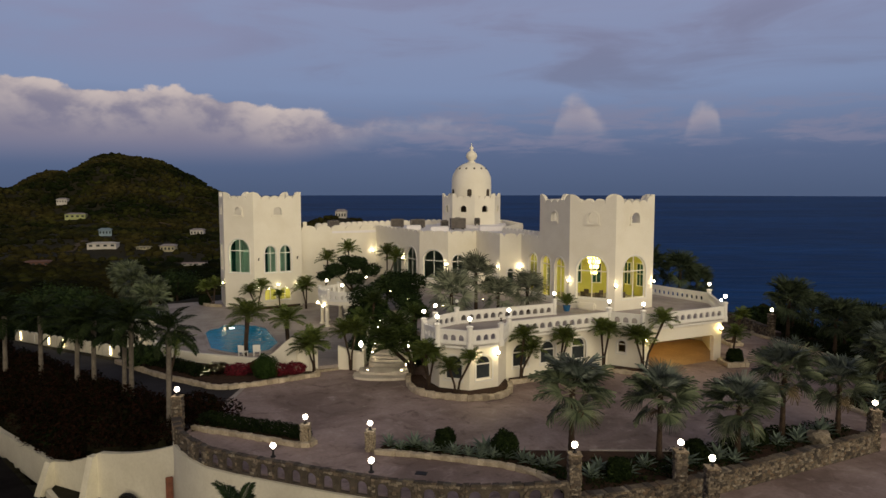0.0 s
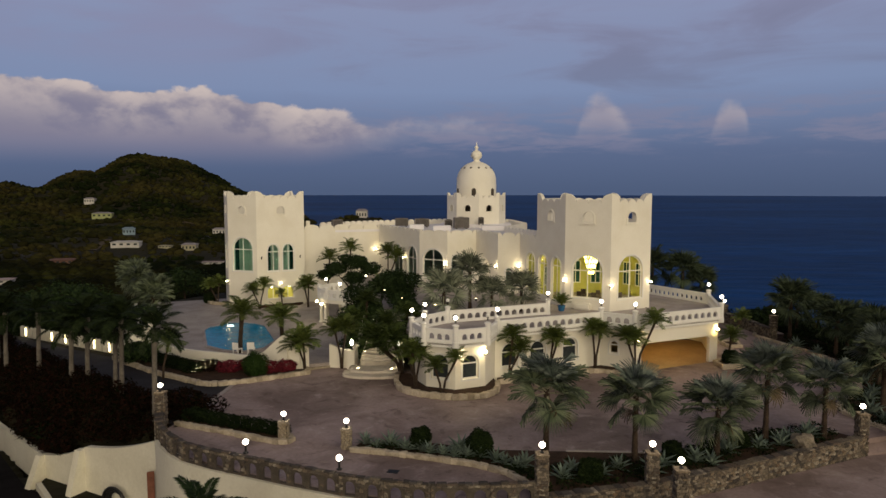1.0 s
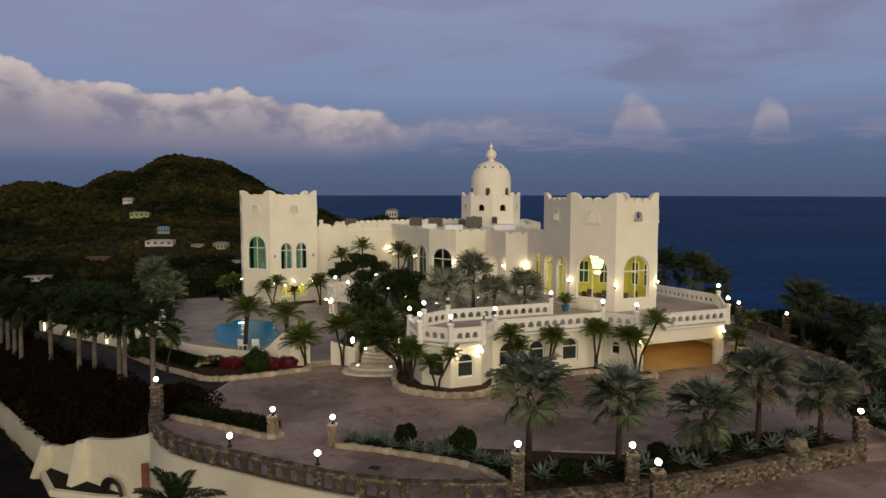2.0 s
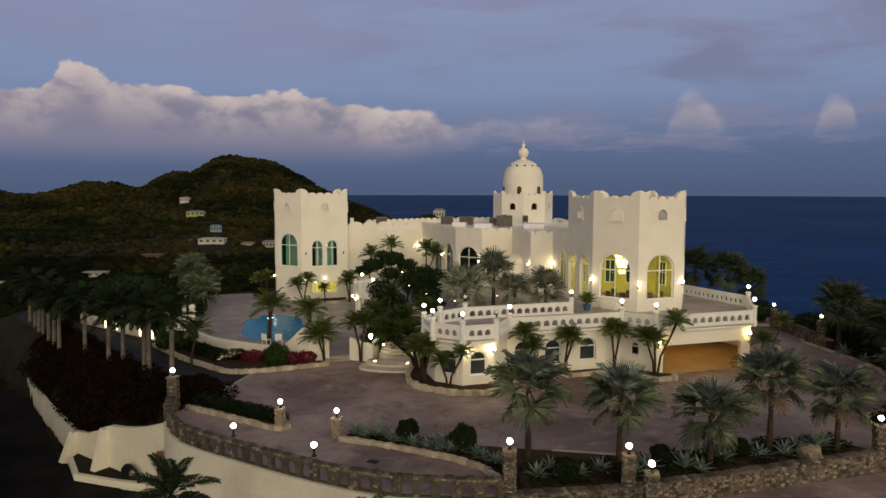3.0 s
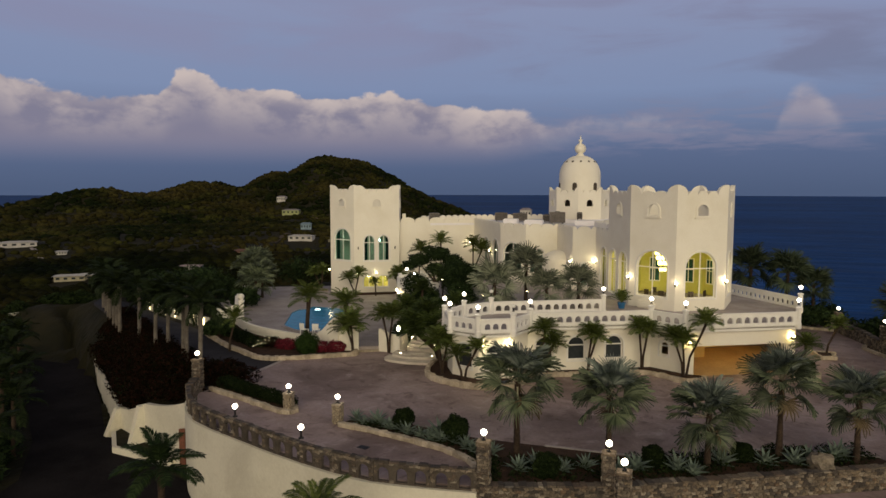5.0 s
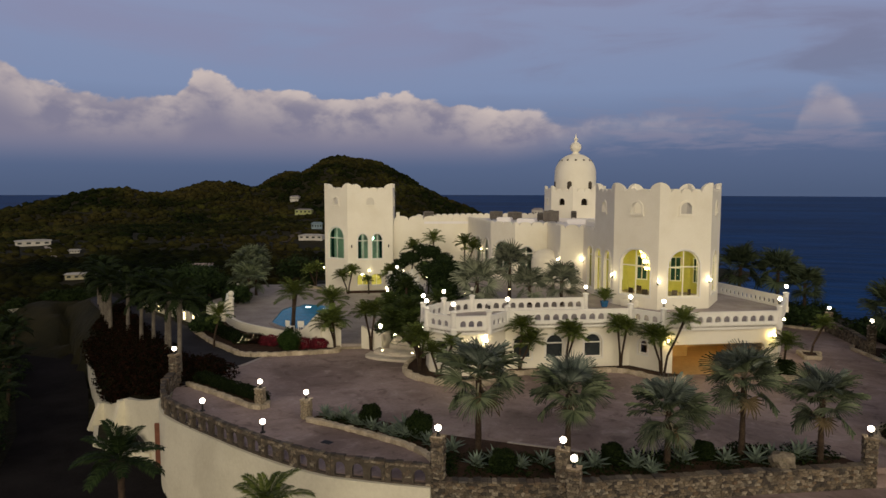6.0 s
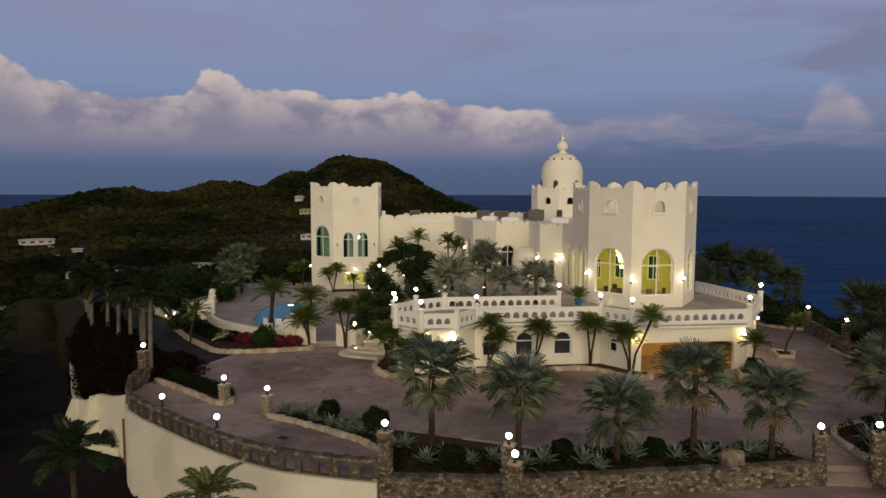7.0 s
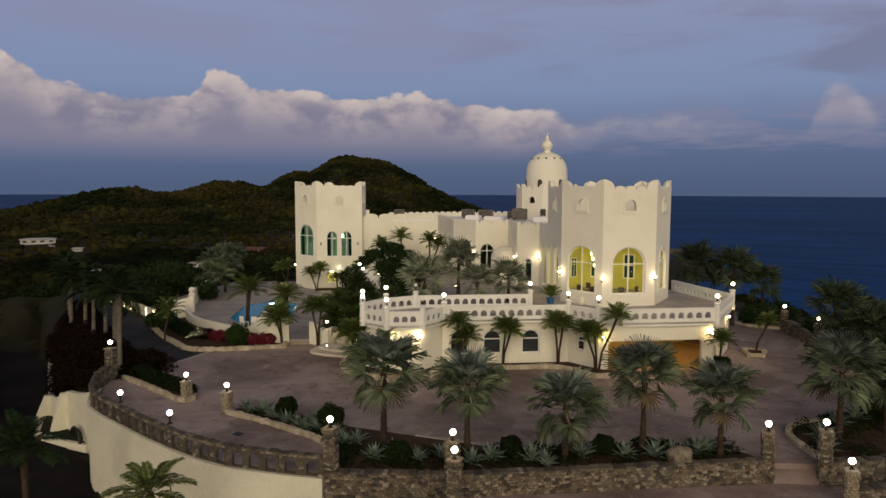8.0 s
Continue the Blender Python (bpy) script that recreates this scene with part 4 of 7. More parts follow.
for x, y in ((17.2, 62.6), (12.3, 64.2), (9.5, 67.4)):
    bm = bmesh.new()
    lathe(bm, [(0.0, 8.72), (0.2, 8.74), (0.25, 8.86), (0.2, 8.99)], 12, (x, y, 0))
    tagged(part("ceiling_lamp", bm, CEIL), "added warm ceiling lamp inside the tower rooms", "lamp")


def chair(x, y, z, rz):
    t = thing("dining_chair", "dark wooden dining chair inside the tower room", "chair", (x, y, z), "dining chairs", rz=rz)
    for a, b in ((-0.2, -0.2), (0.2, -0.2), (-0.2, 0.2), (0.2, 0.2)):
        bm = bmesh.new()
        box(bm, a - 0.025, b - 0.025, 0, a + 0.025, b + 0.025, 0.45)
        part("leg", bm, DARKWOOD, t)
    bm = bmesh.new()
    box(bm, -0.24, -0.24, 0.45, 0.24, 0.24, 0.52, bev=0.02)
    part("seat", bm, DARKWOOD, t)
    bm = bmesh.new()
    box(bm, -0.24, 0.2, 0.53, 0.24, 0.25, 1.15, bev=0.02)
    part("backrest", bm, DARKWOOD, t)


ZR = FLOOR + 0.2
for x, y, r in ((13.1, 61.7, 2.5), (14.2, 61.0, 2.9), (15.0, 62.2, 0.4), (13.6, 63.0, -0.5), (16.3, 61.3, 3.4), (17.3, 62.3, 4.2)):
    chair(x, y, ZR, r)
t = thing("dining_table", "dark round dining table inside the tower room", "table", (14.1, 62.0, ZR))
bm = bmesh.new()
lathe(bm, [(0.35, 0.0), (0.12, 0.08), (0.09, 0.7)], 14)
part("pedestal", bm, DARKWOOD, t)
bm = bmesh.new()
lathe(bm, [(0.85, 0.702), (0.88, 0.72), (0.88, 0.76)], 24)
part("tabletop", bm, DARKWOOD, t)

# wing wall between right tower and entrance bay: three tall arched lights
F4, F3, FS, F2, F1, W0 = (8.0, 68.5), (5.8, 68.45), (3.64, 73.5), (0.56, 71.7), (-2.57, 73.6), (-8.57, 85.4)
ZP = 9.35


def facade(p0, p1, holes=(), z=ZP, width=1.25, h=0.5):
    L = math.hypot(p1[0] - p0[0], p1[1] - p0[1])
    part("wall", panel(p0, p1, FLOOR - 0.2, scallops(L, z, h, width, 0.45, h, 0.45), holes, 0.3, 1), STUCCO, castle)


facade(F4, RT["l"], [arch_hole(1.5, 3.2, 4.1, 7.2)])
window(castle, F4, RT["l"], 1.5, 3.2, 4.1, 7.2)
# the lights go on along the tower's side
window(castle, RT["l"], RT["a"], 0.3, 2.0, 4.1, 7.2)
window(castle, RT["l"], RT["a"], 2.7, 4.4, 4.1, 7.2)
part("inner_wall", panel((9.0, 69.8), (11.4, 65.6), FLOOR, 8.5, (), 0.1, 1), LIMEWALL, castle)
facade(F3, F4, [arch_hole(0.75, 1.5, 4.0, 5.9)])
window(castle, F3, F4, 0.75, 1.5, 4.0, 5.9, bars=0, glass=GREENGLASS)
facade(FS, F3, [arch_hole(2.6, 3.5, FLOOR, 5.7)])
window(castle, FS, F3, 2.6, 3.5, FLOOR + 0.15, 5.7, bars=0)
facade(F2, FS, [arch_hole(0.5, 2.1, 4.6, 6.55, 0.75)])
window(castle, F2, FS, 0.5, 2.1, 4.6, 6.55, 0.75, glass=GREENGLASS)
facade(F1, F2, [arch_hole(0.45, 3.1, 4.6, 6.6, 1.2)])
window(castle, F1, F2, 0.45, 3.1, 4.6, 6.6, 1.2, glass=GREENGLASS)
Ld = math.hypot(F1[0] - W0[0], F1[1] - W0[1])
facade(W0, F1, [arch_hole(Ld - 3.6, Ld - 0.8, FLOOR, 6.5), arch_hole(Ld - 8.0, Ld - 5.0, FLOOR, 6.3)])
window(castle, W0, F1, Ld - 3.6, Ld - 0.8, FLOOR + 0.15, 6.5, glass=GREENGLASS)
window(castle, W0, F1, Ld - 8.0, Ld - 5.0, FLOOR + 0.15, 6.3, glass=GREENGLASS)
# a domed porch bay in the corner by the step
bm = bmesh.new()
lathe(bm, [(1.5, FLOOR), (1.5, 5.9), (1.45, 6.3), (1.2, 6.75), (0.75, 7.05), (0.2, 7.18)], 28, (3.9, 71.4, 0))
part("porch_bay", bm, STUCCO, castle, smooth=False)

# left tower
LT = {"n": (-27.7, 83.2), "o": (-25.84, 79.1), "p": (-21.95, 77.72), "q": (-17.0, 80.45), "r": (-17.95, 83.5), "s": (-20.4, 88.0), "t": (-25.6, 87.6)}
DECK = 0.45
for i, j in (("n", "o"), ("o", "p"), ("p", "q"), ("q", "r"), ("r", "s"), ("s", "t"), ("t", "n")):
    L = side_len(LT, i, j)
    holes = []
    if i == "o":
        holes = [arch_hole(0.65, 3.5, 4.55, 7.15)]
    if i == "p":
        holes = [arch_hole(1.2, 2.6, 4.55, 7.05), arch_hole(3.0, 4.4, 4.55, 7.05), arch_hole(1.1, 2.55, 1.25, 2.2, 0.55), arch_hole(2.85, 4.3, 1.25, 2.2, 0.55)]
    if i == "n":
        holes = [arch_hole(1.2, 3.2, 4.55, 6.9)]
    if i in "nopq":
        holes.append(arch_hole(L / 2 - 0.475, L / 2 + 0.475, 11.35, 11.8))
    tower_face(LT[i], LT[j], DECK - 0.3, RT_TOP + 0.15, holes)
    if i == "o":
        window(castle, LT[i], LT[j], 0.65, 3.5, 4.55, 7.15, glass=GREENGLASS)
    if i == "n":
        window(castle, LT[i], LT[j], 1.2, 3.2, 4.55, 6.9, glass=GREENGLASS)
    if i == "p":
        window(castle, LT[i], LT[j], 1.2, 2.6, 4.55, 6.85, 0.95, glass=GREENGLASS)
        window(castle, LT[i], LT[j], 3.0, 4.4, 4.55, 6.85, 0.95, glass=GREENGLASS)
        window(castle, LT[i], LT[j], 1.1, 2.55, 1.25, 2.2, 0.55, transom=False)
        window(castle, LT[i], LT[j], 2.85, 4.3, 1.25, 2.2, 0.55, transom=False)
    if i in "nopq":
        small_window(LT[i], LT[j], L / 2)
lring = [LT[i] for i in "nopqrst"]
for z0, z1, mt, nm in ((10.35, 10.6, ROOFING, "roof"), (8.9, 9.0, STUCCO, "room_ceiling"), (3.4, 3.6, DARKWOOD, "room_floor"), (0.3, 0.5, PAVING, "room_floor")):
    deck_part(shrink(lring, 0.95), z0, z1, mt, nm)
# half-drawn teal curtains in the upper room, behind the arched lights
for (i, j), (u0, u1) in ((("o", "p"), (0.6, 1.15)), (("o", "p"), (3.1, 3.6)), (("p", "q"), (1.1, 1.7)), (("p", "q"), (4.0, 4.5)), (("n", "o"), (1.2, 1.8))):
    bm = bmesh.new()
    mt = wall_matrix(LT[i], LT[j])
    n = 24
    cols = []
    for q in range(n + 1):
        u = u0 + (u1 - u0) * q / n
        y = -0.62 + 0.06 * math.sin(q * 1.7)
        cols.append([bm.verts.new(mt @ Vector((u, y, z))) for z in (3.7, 6.2, 8.6)])
    for a, b in zip(cols, cols[1:]):
        for w_ in range(2):
            bm.faces.new((a[w_], b[w_], b[w_ + 1], a[w_ + 1]))
    bmesh.ops.solidify(bm, geom=bm.faces[:], thickness=0.02)
    tagged(part("curtain", bm, TEALCLOTH), "half-drawn teal curtain behind an arched window", "curtain")
GREENBULB = glow_mat("green_room_lamp", (0.72, 1.0, 0.76), 26.0)
for x, y in ((-22.6, 80.6), (-19.9, 80.6)):
    bm = bmesh.new()
    lathe(bm, [(0.0, 6.85), (0.16, 6.95), (0.2, 7.1), (0.12, 7.3), (0.02, 7.34), (0.015, 8.9)], 12, (x, y, 0))
    tagged(part("pendant_lamp", bm, GREENBULB), "lit pendant lamp in the upper tower room", "lamp")
for x, y in ((-20.9, 79.6), (-18.9, 80.7)):
    bm = bmesh.new()
    lathe(bm, [(0.0, 2.45), (0.2, 2.5), (0.24, 2.7), (0.05, 2.8), (0.02, 3.4)], 12, (x, y, 0))
    tagged(part("pendant_lamp", bm, ROOMLAMP), "warm lit pendant lamp in the pool room", "lamp")
part("inner_wall", panel((-22.3, 80.6), (-17.6, 83.2), 0.5, 3.4, (), 0.1, 1), LIMEWALL, castle)

# long wall from the left tower to the entrance court
L = math.hypot(W0[0] + 17.4, W0[1] - 81.35)
part("wall", panel((-17.4, 81.35), W0, DECK - 0.3, scallops(L, 9.25, 0.66, 1.75, 0.2, 0.5, 0.6), (), 0.32, 1), STUCCO, castle)
bm = bmesh.new()
box(bm, -0.1, -0.3, 9.2, 0.35, 0.02, 10.4, wall_matrix((-16.9, 81.6), W0), 0.03)
part("wall_return", bm, STUCCO, castle)
# sea side of the building
BACK = [(10.6, 70.2), (7.3, 79.2), (10.5, 88.0), (9.0, 98.5), (-1.0, 100.0), (-10.0, 95.0), (-16.8, 88.0)]
for p0, p1 in zip(BACK, BACK[1:]):
    L = math.hypot(p1[0] - p0[0], p1[1] - p0[1])
    part("wall", panel(p0, p1, FLOOR - 3.4, scallops(L, 9.4, 0.52, 0.95), (), 0.3, 1), STUCCO, castle)
deck_part(shrink([(-16.6, 81.9), W0, F1, F2, FS, (5.9, 68.6), (8.1, 68.6), (9.6, 66.0), (12.6, 69.7), (10.6, 70.3), (7.3, 79.2), (10.4, 88.0), (8.9, 98.3), (-1.0, 99.8), (-9.9, 94.8), (-16.7, 88.0)], 0.975, (-1.0, 84.0)), 8.9, 9.2, ROOFING, "roof")
# raised roof lights
for x, y, w_, l_ in ((-1.5, 82.0, 2.2, 1.6), (-4.6, 84.5, 1.8, 1.4), (4.5, 82.5, 3.0, 2.6)):
    bm = bmesh.new()
    box(bm, x, y, 9.2, x + w_, y + l_, 9.8, bev=0.08)
    part("roof_curb", bm, ROOFING, castle)

# dome tower
DC, DR = (3.95, 93.68), 4.05
DT = [(DC[0] + DR * math.cos(radians(228.6 + 45 * i)), DC[1] + DR * math.sin(radians(228.6 + 45 * i))) for i in range(8)]
for i in range(8):
    p0, p1 = DT[i], DT[(i + 1) % 8]
    L = math.hypot(p1[0] - p0[0], p1[1] - p0[1])
    hs = [arch_hole(L / 2 - 0.42, L / 2 + 0.42, 11.3, 11.75)]
    part("wall", panel(p0, p1, 8.5, scallops(L, 12.95, 0.5, 0.8, 0.62, 0.85), hs, 0.28, 1), STUCCO, castle)
    mt = wall_matrix(p0, p1)
    f = part("window_surround", ring_bm(arch_hole(L / 2 - 0.54, L / 2 + 0.54, 11.2, 11.75, 0.54), hs[0], -0.002, 0.05, mt), STUCCO, castle)
# A dark floor and an added core paint the shade behind the lights.
deck_part(shrink(DT, 0.94), 10.9, 11.1, DARKVOID, "inner_floor")
deck_part(shrink(DT, 0.6), 11.1, 12.6, DARKVOID, "inner_core")
deck_part(shrink(DT, 0.94), 12.6, 12.75, ROOFING, "roof")
deck_part(shrink(DT, 1.2), 9.2, 9.62, ROOFING, "tower_base")
bm = bmesh.new()
prof = [(2.72, 12.75), (2.74, 13.6), (2.74, 14.9), (2.72, 15.3)]
for i in range(1, 15):
    a = math.pi / 2 * i / 14
    prof.append((2.72 * math.cos(a) ** 0.92 + 0.02, 15.3 + 2.75 * math.sin(a)))
lathe(bm, prof, 48, (*DC, 0))
dome = part("dome", bm, STUCCO, castle, smooth=True)
bm = bmesh.new()
lathe(bm, [(0.52, 17.95), (0.55, 18.1), (0.36, 18.2), (0.36, 18.32), (0.62, 18.5), (0.76, 18.85), (0.72, 19.2), (0.45, 19.5), (0.2, 19.62), (0.16, 19.8), (0.27, 19.93), (0.25, 20.1), (0.1, 20.2), (0.07, 20.45), (0.01, 20.75)], 24, (*DC, 0))
part("finial", bm, STUCCO, dome, smooth=True)
for i in range(12):
    a = radians(30 * i + 8)
    bm = bmesh.new()
    r0 = 2.02
    lathe(bm, [(0.13, -0.12), (0.15, 0.10), (0.11, 0.12)], 10, m=pose(DC[0] + r0 * math.cos(a), DC[1] + r0 * math.sin(a), 17.12, 0, 48, math.degrees(a)))
    part("dome_vent", bm, DARKVOID, dome)
# Solid dark plugs take the place of shade inside the drum's arches.
for i in range(6):
    a = radians(60 * i + 262)
    bm = bmesh.new()
    vs = [(0, 0)]
    mt = pose(DC[0] + 2.755 * math.cos(a), DC[1] + 2.755 * math.sin(a), 0, 0, 0, math.degrees(a) + 90)
    pts = arch_hole(-0.3, 0.3, 13.1, 14.1)
    fr = [bm.verts.new(mt @ Vector((u, -0.02, v))) for u, v in pts]
    bk = [bm.verts.new(mt @ Vector((u, 0.25, v))) for u, v in pts]
    bm.faces.new(fr)
    bm.faces.new(bk[::-1])
    for q in range(len(pts)):
        bm.faces.new((fr[q], bk[q], bk[(q + 1) % len(pts)], fr[(q + 1) % len(pts)]))
    bmesh.ops.recalc_face_normals(bm, faces=bm.faces[:])
    part("dome_opening", bm, DARKVOID, dome)


def ac_unit(x, y, z, w, d, h, rz, label):
    t = thing("air_conditioner", label, "air conditioner", (x, y, z), "rooftop units", rz=radians(rz))
    bm = bmesh.new()
    box(bm, -w / 2, -d / 2, 0.12, w / 2, d / 2, h, bev=0.03)
    part("casing", bm, ACMETAL, t)
    bm = bmesh.new()
    for i in range(9):
        zz = 0.22 + (h - 0.36) * i / 8
        box(bm, -w / 2 + 0.08, -d / 2 - 0.03, zz, w / 2 - 0.08, -d / 2 + 0.01, zz + 0.045)
    part("grille", bm, BLACKMETAL, t)
    bm = bmesh.new()
    lathe(bm, [(0.32, h + 0.004), (0.34, h + 0.03), (0.3, h + 0.08), (0.1, h + 0.08)], 18)
    part("fan_guard", bm, BLACKMETAL, t)
    for a in (-1, 1):
        bm = bmesh.new()
        box(bm, a * w * 0.35 - 0.06, -d / 2, 0, a * w * 0.35 + 0.06, d / 2, 0.12)
        part("foot_rail", bm, BLACKMETAL, t)


ac_unit(1.9, 86.8, 9.2, 1.9, 1.2, 1.45, 12, "weathered grey rooftop air conditioner before the dome tower")
ac_unit(-3.4, 89.9, 9.2, 1.9, 1.1, 1.15, 10, "weathered grey rooftop air conditioner")
ac_unit(-6.2, 91.0, 9.2, 1.7, 1.1, 1.15, 10, "weathered grey rooftop air conditioner")
ac_unit(-13.9, 85.2, 9.2, 1.3, 1.0, 1.2, 25, "weathered grey rooftop air conditioner beside the pool tower")
ac_unit(0.2, 89.4, 9.2, 1.0, 0.9, 1.0, 5, "small weathered grey rooftop unit")
ac_unit(4.5, 88.6, 9.62, 0.7, 0.6, 0.9, 5, "small grey unit beside the dome tower")

# ---- terrace, bastion and garage ----
OUT = [(-1.4, 48.6), (-0.4, 46.55), (1.85, 45.7), (4.1, 46.8), (4.88, 49.1), (13.26, 53.0), (15.6, 51.7), (23.6, 55.6), (25.13, 62.85), (20.4, 70.2)]
terrace = thing("terrace", "raised paved terrace over a cream wall and garage", "terrace", kind="structure")
COURT = OUT + [(12.5, 70.0), (8.0, 69.0), (5.0, 72.0), (0.0, 75.0), (-8.4, 85.2), (-12.0, 80.0), (-9.0, 72.0), (-5.6, 60.0), (-2.2, 58.0), (-2.0, 50.5)]
bm = bmesh.new()
prism(bm, COURT, FLOOR - 0.35, FLOOR)
part("slab", bm, PAVING, terrace)


def inset(i, d):
    """OUT's corner i moved d to the inside of the terrace."""
    (ax, ay), (bx, by), (cx, cy) = OUT[max(i - 1, 0)], OUT[i], OUT[min(i + 1, len(OUT) - 1)]
    n1_ = Vector((-(by - ay), bx - ax)) if i > 0 else Vector((0, 0))
    n2_ = Vector((-(cy - by), cx - bx)) if i < len(OUT) - 1 else Vector((0, 0))
    v = (n1_.normalized() if n1_.length else n1_) + (n2_.normalized() if n2_.length else n2_)
    v.normalize()
    return bx + v.x * d, by + v.y * d


INS = [inset(i, 0.22) for i in range(len(OUT))]


def lower_wall(i, j, holes=(), z1=FLOOR - 0.36):
    part("wall", panel(INS[i], INS[j], -0.2, z1, holes, 0.3, 1), STUCCO, terrace)


def low_window(i, j, c, w=1.35, sill=0.95, spring=2.05, glass=None, rise=None):
    window(terrace, INS[i], INS[j], c - w / 2, c + w / 2, sill, spring, rise, glass or DARKGLASS, bars=0)
    return arch_hole(c - w / 2, c + w / 2, sill, spring, rise)


lower_wall(0, 1)
lower_wall(1, 2, [low_window(1, 2, 1.05, 1.3)])
L2 = math.hypot(INS[3][0] - INS[2][0], INS[3][1] - INS[2][1])
lower_wall(2, 3, [low_window(2, 3, L2 / 2, 1.25)])
lower_wall(3, 4)
lower_wall(4, 5, [low_window(4, 5, 1.25), low_window(4, 5, 3.7), low_window(4, 5, 6.6)])
lower_wall(5, 6, [low_window(5, 6, 1.1, 0.7, 1.3, 2.0, GLASS)])
# garage front: a flat beam over a wide opening
Lg = math.hypot(INS[7][0] - INS[6][0], INS[7][1] - INS[6][1])
lower_wall(6, 7, [[(0.75, -0.1), (Lg - 0.85, -0.1), (Lg - 0.85, 2.0), (Lg - 1.05, 2.2), (0.95, 2.2), (0.75, 2.0)]])
Lh = math.hypot(INS[8][0] - INS[7][0], INS[8][1] - INS[7][1])
lower_wall(7, 8, [[(0.9, -0.1), (3.2, -0.1), (3.2, 2.05), (3.0, 2.2), (1.1, 2.2), (0.9, 2.05)]])
lower_wall(8, 9)
# inside of the garage
part("garage_wall", panel((21.6, 64.4), (14.8, 60.2), -0.1, 3.2, (), 0.2, -1), GARAGE, terrace)
part("garage_wall", panel((14.8, 60.4), (16.0, 52.6), -0.1, 3.2, (), 0.2, -1), GARAGE, terrace)
bm = bmesh.new()
prism(bm, [INS[6], INS[7], INS[8], (21.4, 64.4), (14.8, 60.3)], -0.1, 0.012)
# The floor's brown-gold carries the lamp light in its colour too.
part("garage_floor", bm, rough_mat("garage_floor", (0.30, 0.19, 0.09), (0.42, 0.28, 0.14), 0.5, 4, 0.5, 0.2, 0.006), terrace)
bm = bmesh.new()
box(bm, 2.5, -5.5, 0.0, 4.6, -5.1, 2.1, wall_matrix(INS[6], INS[7]), 0.02)
part("garage_door", bm, GARAGE, terrace)
# moulded ledge under the rail
for i in range(len(OUT) - 1):
    L = math.hypot(OUT[i + 1][0] - OUT[i][0], OUT[i + 1][1] - OUT[i][1])
    bm = bmesh.new()
    mt = wall_matrix(OUT[i], OUT[i + 1])
    box(bm, -0.02, -0.3, FLOOR - 0.34, L + 0.02, 0.06, FLOOR - 0.18, mt, 0.03)
    box(bm, 0.0, -0.3, FLOOR - 0.178, L, 0.0, FLOOR - 0.06, mt, 0.02)
    part("ledge", bm, TRIM, terrace)


def balustrade(pts, z, label, pitch=0.68, hole=(0.46, 0.16, 0.42), height=0.98, pedestals=True, skip=()):
    """A white rail wall with a row of arched openings, moulded cap and pedestals."""
    t = thing("balustrade", label, "balustrade", group="terrace balustrades")
    for p0, p1 in zip(pts, pts[1:]):
        L = math.hypot(p1[0] - p0[0], p1[1] - p0[1])
        n = max(1, int((L - 0.5) // pitch))
        hs = []
        for i in range(n):
            c = L / 2 + (i - (n - 1) / 2) * pitch
            hs.append(arch_hole(c - hole[0] / 2, c + hole[0] / 2, z + 0.22, z + 0.44, n=8))
        part("rail", panel(p0, p1, z - 0.05, z + height - 0.1, hs, 0.16, 0), TRIM, t)
        bm = bmesh.new()
        mt = wall_matrix(p0, p1)
        box(bm, 0, -0.13, z + height - 0.1, L, 0.13, z + height, mt, 0.025)
        part("cap", bm, TRIM, t)
        bm = bmesh.new()
        box(bm, 0, -0.1, z + 0.0, L, 0.1, z + 0.1, mt, 0.01)
        part("base", bm, TRIM, t)
    for i, (x, y) in enumerate(pts):
        if i in skip:
            continue
        bm = bmesh.new()
        lathe(bm, [(0.24, z - 0.3), (0.24, z + 0.1), (0.2, z + 0.14), (0.2, z + 1.18), (0.25, z + 1.24), (0.25, z + 1.3), (0.12, z + 1.36)], 12, (x, y, 0))
        part("pedestal", bm, TRIM, t)
    return t


RAILZ = FLOOR
balustrade(OUT[:5], RAILZ, "white balustrade with arched openings round the bastion", 0.58, (0.4, 0.16, 0.42))
balustrade(OUT[4:8], RAILZ, "long white balustrade with arched openings above the garage", skip=(0,))
balustrade(OUT[7:10], RAILZ, "white balustrade at the sea side of the terrace", 0.55, (0.3, 0.16, 0.42), skip=(0, 2))
balustrade([(-1.4, 48.6), (-0.6, 51.1), (1.1, 53.1), (9.55, 57.1)], RAILZ, "white inner balustrade of the courtyard", skip=(0,))
ZG = RAILZ + 1.84
for i, (x, y) in enumerate(OUT[:9]):
    globe_lamp(x, y, ZG - 0.02, "lit white globe lamp on a terrace pedestal" if i != 3 else "unlit white globe on a terrace pedestal", lit=i != 3)
for x, y, on in ((-0.6, 51.1, True), (1.1, 53.1, False), (9.55, 57.1, True)):
    globe_lamp(x, y, ZG - 0.02, "lit white globe lamp on the inner balustrade" if on else "unlit white globe on the inner balustrade", lit=on)


